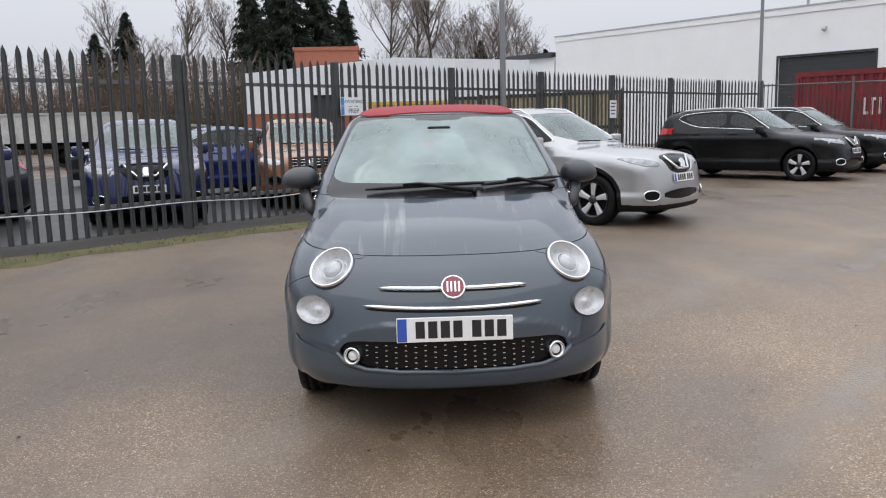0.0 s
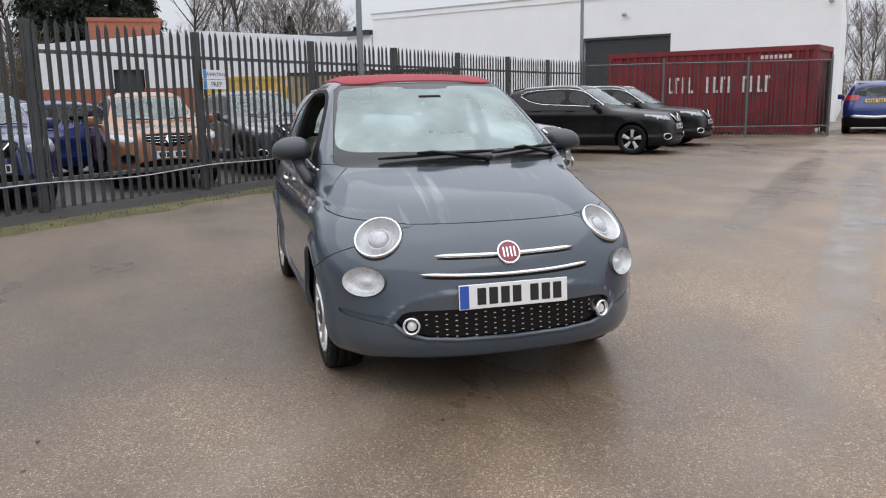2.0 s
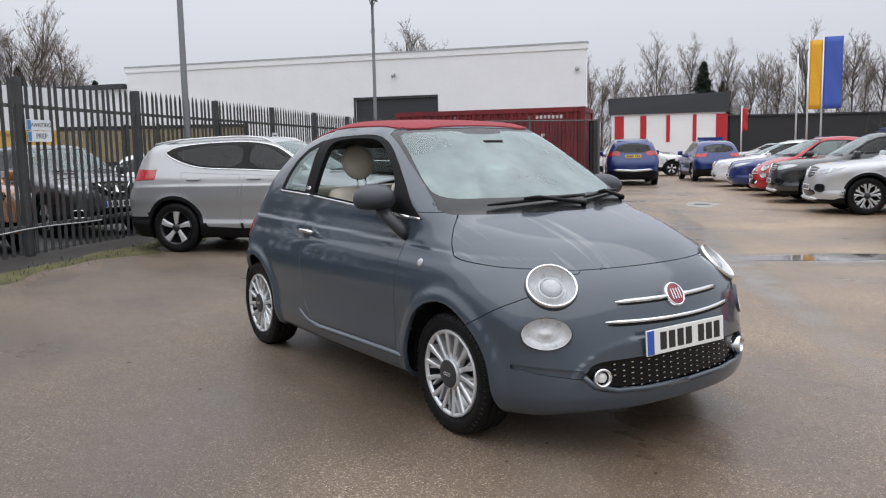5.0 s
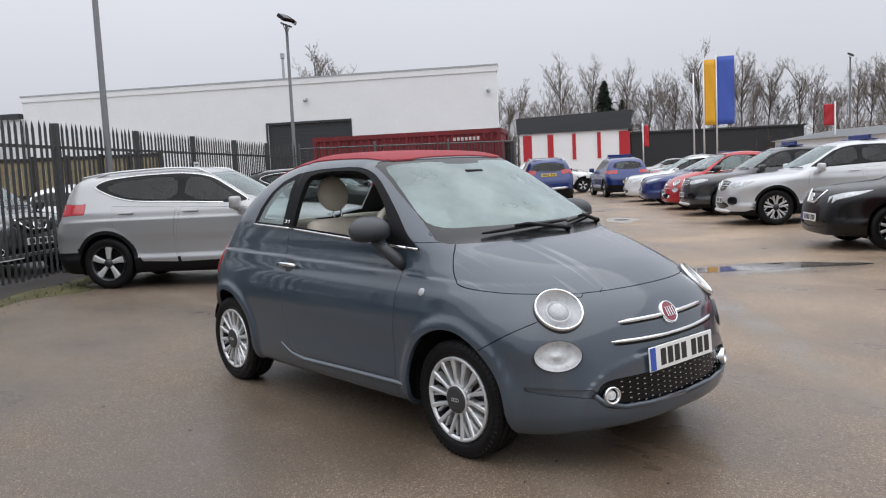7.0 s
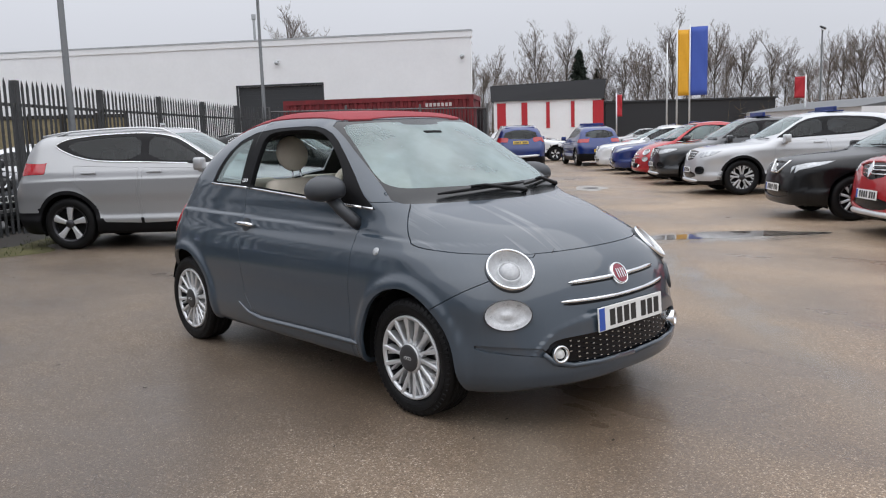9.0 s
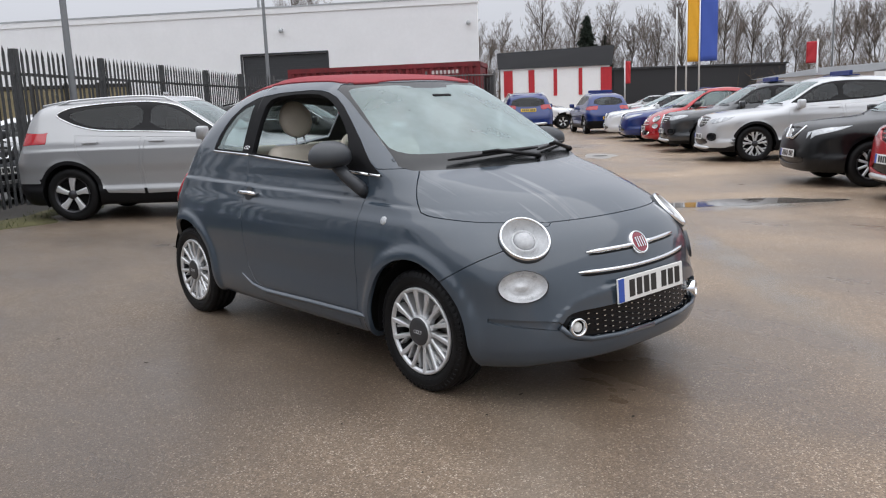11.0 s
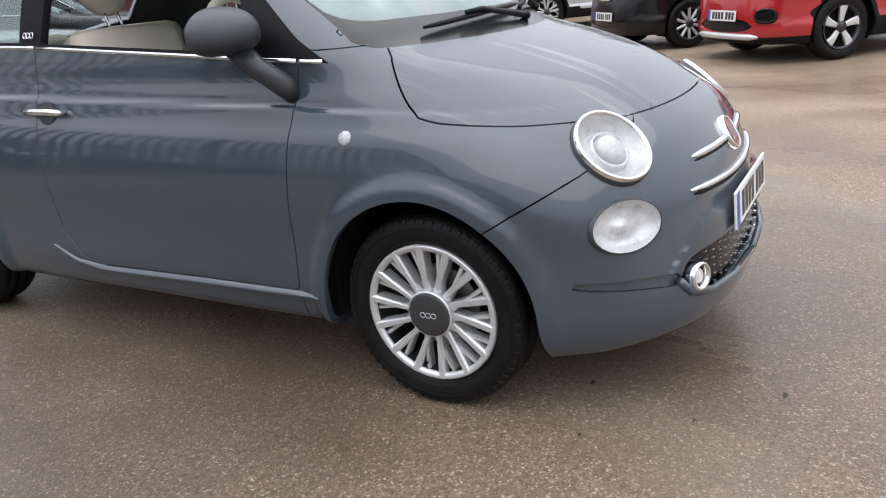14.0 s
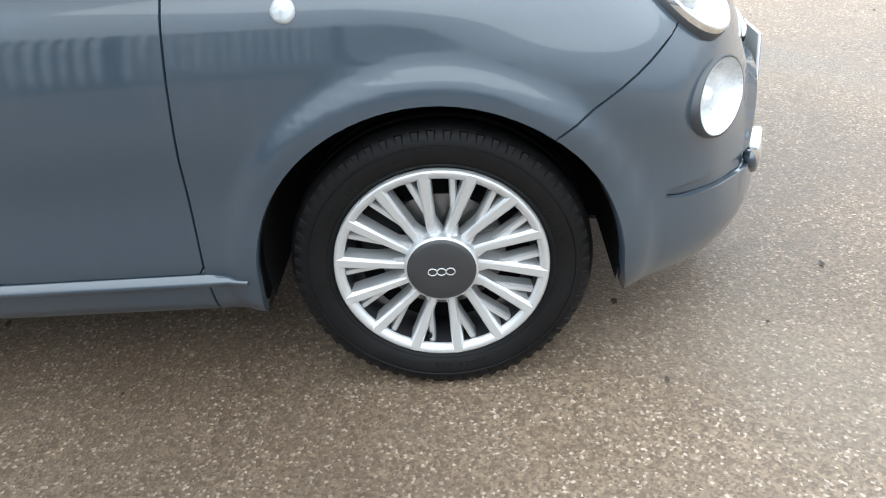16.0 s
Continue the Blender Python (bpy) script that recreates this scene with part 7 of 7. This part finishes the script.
NAVY, ORANGE = paint("navy paint", (0.018, 0.024, 0.10), 0.2), paint("copper orange paint", (0.27, 0.11, 0.042), 0.3)
GREYP, BLUE, RED, WHITEP = paint("dark grey paint", (0.028, 0.031, 0.035), 0.3), paint("blue paint", (0.007, 0.026, 0.15), 0.2), paint("red paint", (0.40, 0.008, 0.014), 0.2), paint("white paint", (0.72, 0.73, 0.74), 0.0)
PEARL = paint("pale silver paint", (0.52, 0.53, 0.545), 0.3, 0.3)


def from_wheel(px, py, heading, along_back, half=0.79, side_sign=1):
    """The front-axle centre of a car from one wheel's foot on the ground. side_sign 1: a right-hand wheel; along_back: how far that wheel is behind the front axle."""
    h = Vector((math.cos(radians(heading)), math.sin(radians(heading))))
    right = Vector((h.y, -h.x))
    c = Vector((px, py)) + h * along_back - right * half * side_sign
    return c.x, c.y


def from_nose(px, py, heading, spec):
    h = Vector((math.cos(radians(heading)), math.sin(radians(heading))))
    fo = -spec["front"][2][1]
    return px - h.x * fo, py - h.y * fo


H1 = -46.0
x, y = from_wheel(0.42, 8.24, H1, 2.646)
parked_car("crossover_car", CROSS, SILVER, x, y, H1, "silver crossover with black lower cladding parked by the fence", ("five", 0.345, 0.235), QW, QL, rails=(1.2, 2.9, 0.57), bar="vee", plate_z=0.62, chrome_line=True, fine=(132, 46, 56), group="cars backed to the fence")
x, y = from_wheel(8.02, 12.44, H1, 0)
parked_car("crossover_car", CROSS, BLACK, x, y, H1, "black crossover with chrome window line parked by the fence", ("five", 0.345, 0.24), QW, QL, rails=(1.2, 2.9, 0.57), bar="vee", plate_z=0.62, chrome_line=True, group="cars backed to the fence")
x, y = from_wheel(10.25, 14.5, H1, 0)
parked_car("crossover_car", CROSS, BLACK, x, y, H1, "black crossover parked beside another black one", ("five", 0.345, 0.235), QW, QL, rails=(1.2, 2.9, 0.57), bar="vee", plate_z=0.62, chrome_line=True, group="cars backed to the fence")

HATCH = family(2.54, 0.83, 0.62, 0.87, 1.45, 0.93, 0.93, 0.80, r=0.32)
COMPACT = family(2.62, 0.85, 0.72, 0.895, 1.57, 0.99, 0.99, 0.86, r=0.335)


def scaled(W, ky, kz, dz=0.0):
    out = {}
    for key, v in W.items():
        if isinstance(v, list):
            out[key] = [(a * ky, b * kz + dz) for a, b in v]
        elif key == "mirror":
            out[key] = (v[0] * ky, v[1] * kz + dz)
        elif key == "handle_z":
            out[key] = v * kz + dz
        else:
            out[key] = v * ky
    out["screen"] = [(a * 0.97, b * kz + dz) for a, b in W["screen"]]
    out["back"] = [(a * 0.97, b * kz + dz) for a, b in W["back"]]
    return out


HW, CW = scaled(QW, 0.94, 0.915), scaled(QW, 0.965, 0.985)
HLI = dict(grille=[(0, 0.84), (0.22, 0.82), (0.28, 0.77), (0.18, 0.62), (0, 0.61)], intake=[(0, 0.42), (0.40, 0.42), (0.52, 0.32), (0, 0.26)], head=[(0.38, 0.73), (0.55, 0.69), (0.80, 0.76), (0.80, 0.84), (0.6, 0.80)], tail=[(0.46, 0.85), (0.84, 0.80), (0.86, 0.98), (0.6, 0.97)], badge=0.73)
CL_ = dict(grille=[(0, 0.91), (0.34, 0.88), (0.42, 0.85), (0.26, 0.68), (0, 0.66)], intake=[(0, 0.48), (0.44, 0.47), (0.52, 0.34), (0, 0.29)], head=[(0.42, 0.80), (0.60, 0.74), (0.82, 0.80), (0.84, 0.88), (0.62, 0.87)], tail=[(0.46, 0.95), (0.86, 0.89), (0.88, 1.05), (0.6, 1.05)], badge=0.79, fog=(0.63, 0.50))

H2 = 133.5
x, y = from_wheel(12.0, 4.75, H2, 0, side_sign=-1)
parked_car("crossover_car", CROSS, PEARL, x, y, H2, "pale silver crossover with a paper in its window", ("twin", 0.35, 0.245), QW, CL_, bar="bars", group="row of cars facing the fence", sign=1.9, fine=(104, 36, 42), skid=True, paper=True)
for nm, spec, W, L, colour, label, nx, ny, wheel, bar, sign in (
        ("crossover_car", COMPACT, CW, CL_, RED, "red crossover with a silver front skid plate", 6.95, 0.65, ("five", 0.335, 0.225), "bars", None),
        ("hatchback_car", HATCH, HW, HLI, BLACK, "black hatchback parked facing the fence", 8.5, 2.5, ("ten", 0.315, 0.21), "vee", None),
        ("crossover_car", COMPACT, CW, CL_, GREYP, "dark grey crossover with a silver skid plate in the row", 14.2, 8.2, ("ten", 0.335, 0.22), "bars", 1.7),
        ("hatchback_car", HATCH, HW, HLI, BLUE, "blue hatchback in the row", 17.9, 12.0, ("ten", 0.315, 0.21), "bars", 1.7),
        ("hatchback_car", HATCH, HW, HLI, WHITEP, "white hatchback in the row", 19.7, 13.9, ("ten", 0.315, 0.21), "bars", None)):
    x, y = from_nose(nx, ny, H2, spec)
    parked_car(nm, spec, colour, x, y, H2, label, wheel, W, L, cladding=nm == "crossover_car", bar=bar, group="row of cars facing the fence", sign=sign, skid=nm == "crossover_car", plate_z=0.45 if nm == "hatchback_car" else 0.5)
x, y = from_nose(16.1, 10.0, H2, CITY)
city_car(x, y, H2, RED, "small red hatchback in the row", fine=(70, 30, 30), roof=RED, hero=False)

# cars seen from behind, beyond the row
x, y = from_wheel(19.7, 16.37, 46, 2.67)
tall = parked_car("crossover_car", CROSS, BLUE, x, y, 46, "blue crossover seen from behind with a yellow plate", ("five", 0.345, 0.22), QW, QL, rails=(1.2, 2.9, 0.57), rear_plate=0.98, bar=None, rear_skid=True)
tall.matrix_basis = tall.matrix_basis @ Matrix.Scale(1.04, 4)
x, y = from_wheel(22.5, 16.85, 49, 2.62, side_sign=-1)
parked_car("crossover_car", COMPACT, BLUE, x, y, 49, "blue crossover with a roof board seen from behind", ("five", 0.335, 0.22), CW, CL_, rear_plate=0.6, bar=None, sign=1.7)
coarse = (40, 14, 16)
x, y = from_wheel(27.0, 21.6, -46, 0)
parked_car("crossover_car", COMPACT, WHITEP, x, y, -46, "white crossover parked across the yard", ("five", 0.335, 0.22), CW, CL_, bar=None, fine=coarse)
for nm, spec, W, L, colour, x, y, hd, label, sign in (
        ("hatchback_car", HATCH, HW, HLI, RED, 30.5, 18.5, 133, "red hatchback further along the yard", None),
        ("crossover_car", COMPACT, CW, CL_, SILVER, 33.5, 20.5, 133, "silver crossover further along the yard", None),
        ("hatchback_car", HATCH, HW, HLI, WHITEP, 37.0, 29.5, -46, "white hatchback far across the yard", None),
        ("hatchback_car", HATCH, HW, HLI, RED, 40.0, 32.0, -46, "red hatchback far across the yard", None),
        ("crossover_car", COMPACT, CW, CL_, GREYP, 42.5, 33.6, -46, "grey crossover far across the yard", None),
        ("hatchback_car", HATCH, HW, HLI, SILVER, 45.0, 29.0, 133, "silver hatchback far across the yard", None),
        ("crossover_car", COMPACT, CW, CL_, WHITEP, 41.0, 24.5, 133, "white crossover far across the yard", 1.7),
        ("hatchback_car", HATCH, HW, HLI, RED, 38.5, 17.5, 133, "red hatchback in the next row", None),
        ("crossover_car", COMPACT, CW, CL_, WHITEP, 36.0, 14.5, 133, "white crossover in the next row", 1.7),
        ("hatchback_car", HATCH, HW, HLI, BLUE, 33.5, 36.0, -46, "blue hatchback far across the yard", None)):
    x, y = x - 0.018 * (y + 2.8), y + 0.018 * (x + 3.2)
    parked_car(nm, spec, colour, x, y, hd, label, ("ten", spec["arches"][0][1], 0.21), W, L, cladding=nm == "crossover_car", bar=None, fine=(34, 12, 14), sign=sign, seats=False, group="far parked cars")

# cars behind the fence, noses towards it
for nm, spec, W, L, colour, px, py, hd, label, bar in (
        ("crossover_car", CROSS, QW, QL, NAVY, -4.0, 7.6, -72, "navy blue crossover behind the fence", "vee"),
        ("crossover_car", COMPACT, CW, CL_, ORANGE, -1.85, 9.55, -78, "copper orange crossover behind the fence", "bars"),
        ("crossover_car", CROSS, QW, QL, GREYP, 0.35, 11.3, -74, "dark grey crossover behind the fence", "vee"),
        ("crossover_car", CROSS, QW, QL, NAVY, -6.45, 6.0, -68, "dark blue crossover behind the fence", "vee")):
    x, y = from_nose(px, py, hd, spec)
    parked_car(nm, spec, colour, x, y, hd, label, ("five", spec["arches"][0][1], 0.225), W, L, bar=bar, plate_z=0.55, group="cars behind the fence", fine=(72, 26, 30))
for spec, W, L, colour, a, b, hd, label in (
        (HATCH, HW, HLI, BLUE, -1.0, -5.2, 215, "blue hatchback behind the fence"),
        (HATCH, HW, HLI, GREYP, -5.6, -5.8, 160, "grey hatchback behind the fence"),
        (COMPACT, CW, CL_, BLACK, 0.6, -10.5, 190, "black crossover behind the fence"),
        (HATCH, HW, HLI, WHITEP, 9.5, -2.6, 45, "white hatchback behind the fence")):
    q = lot(a, b)
    parked_car("hatchback_car" if spec is HATCH else "crossover_car", spec, colour, q.x, q.y, hd, label, ("ten", spec["arches"][0][1], 0.21), W, L, bar=None, fine=coarse, cladding=False, group="cars behind the fence")
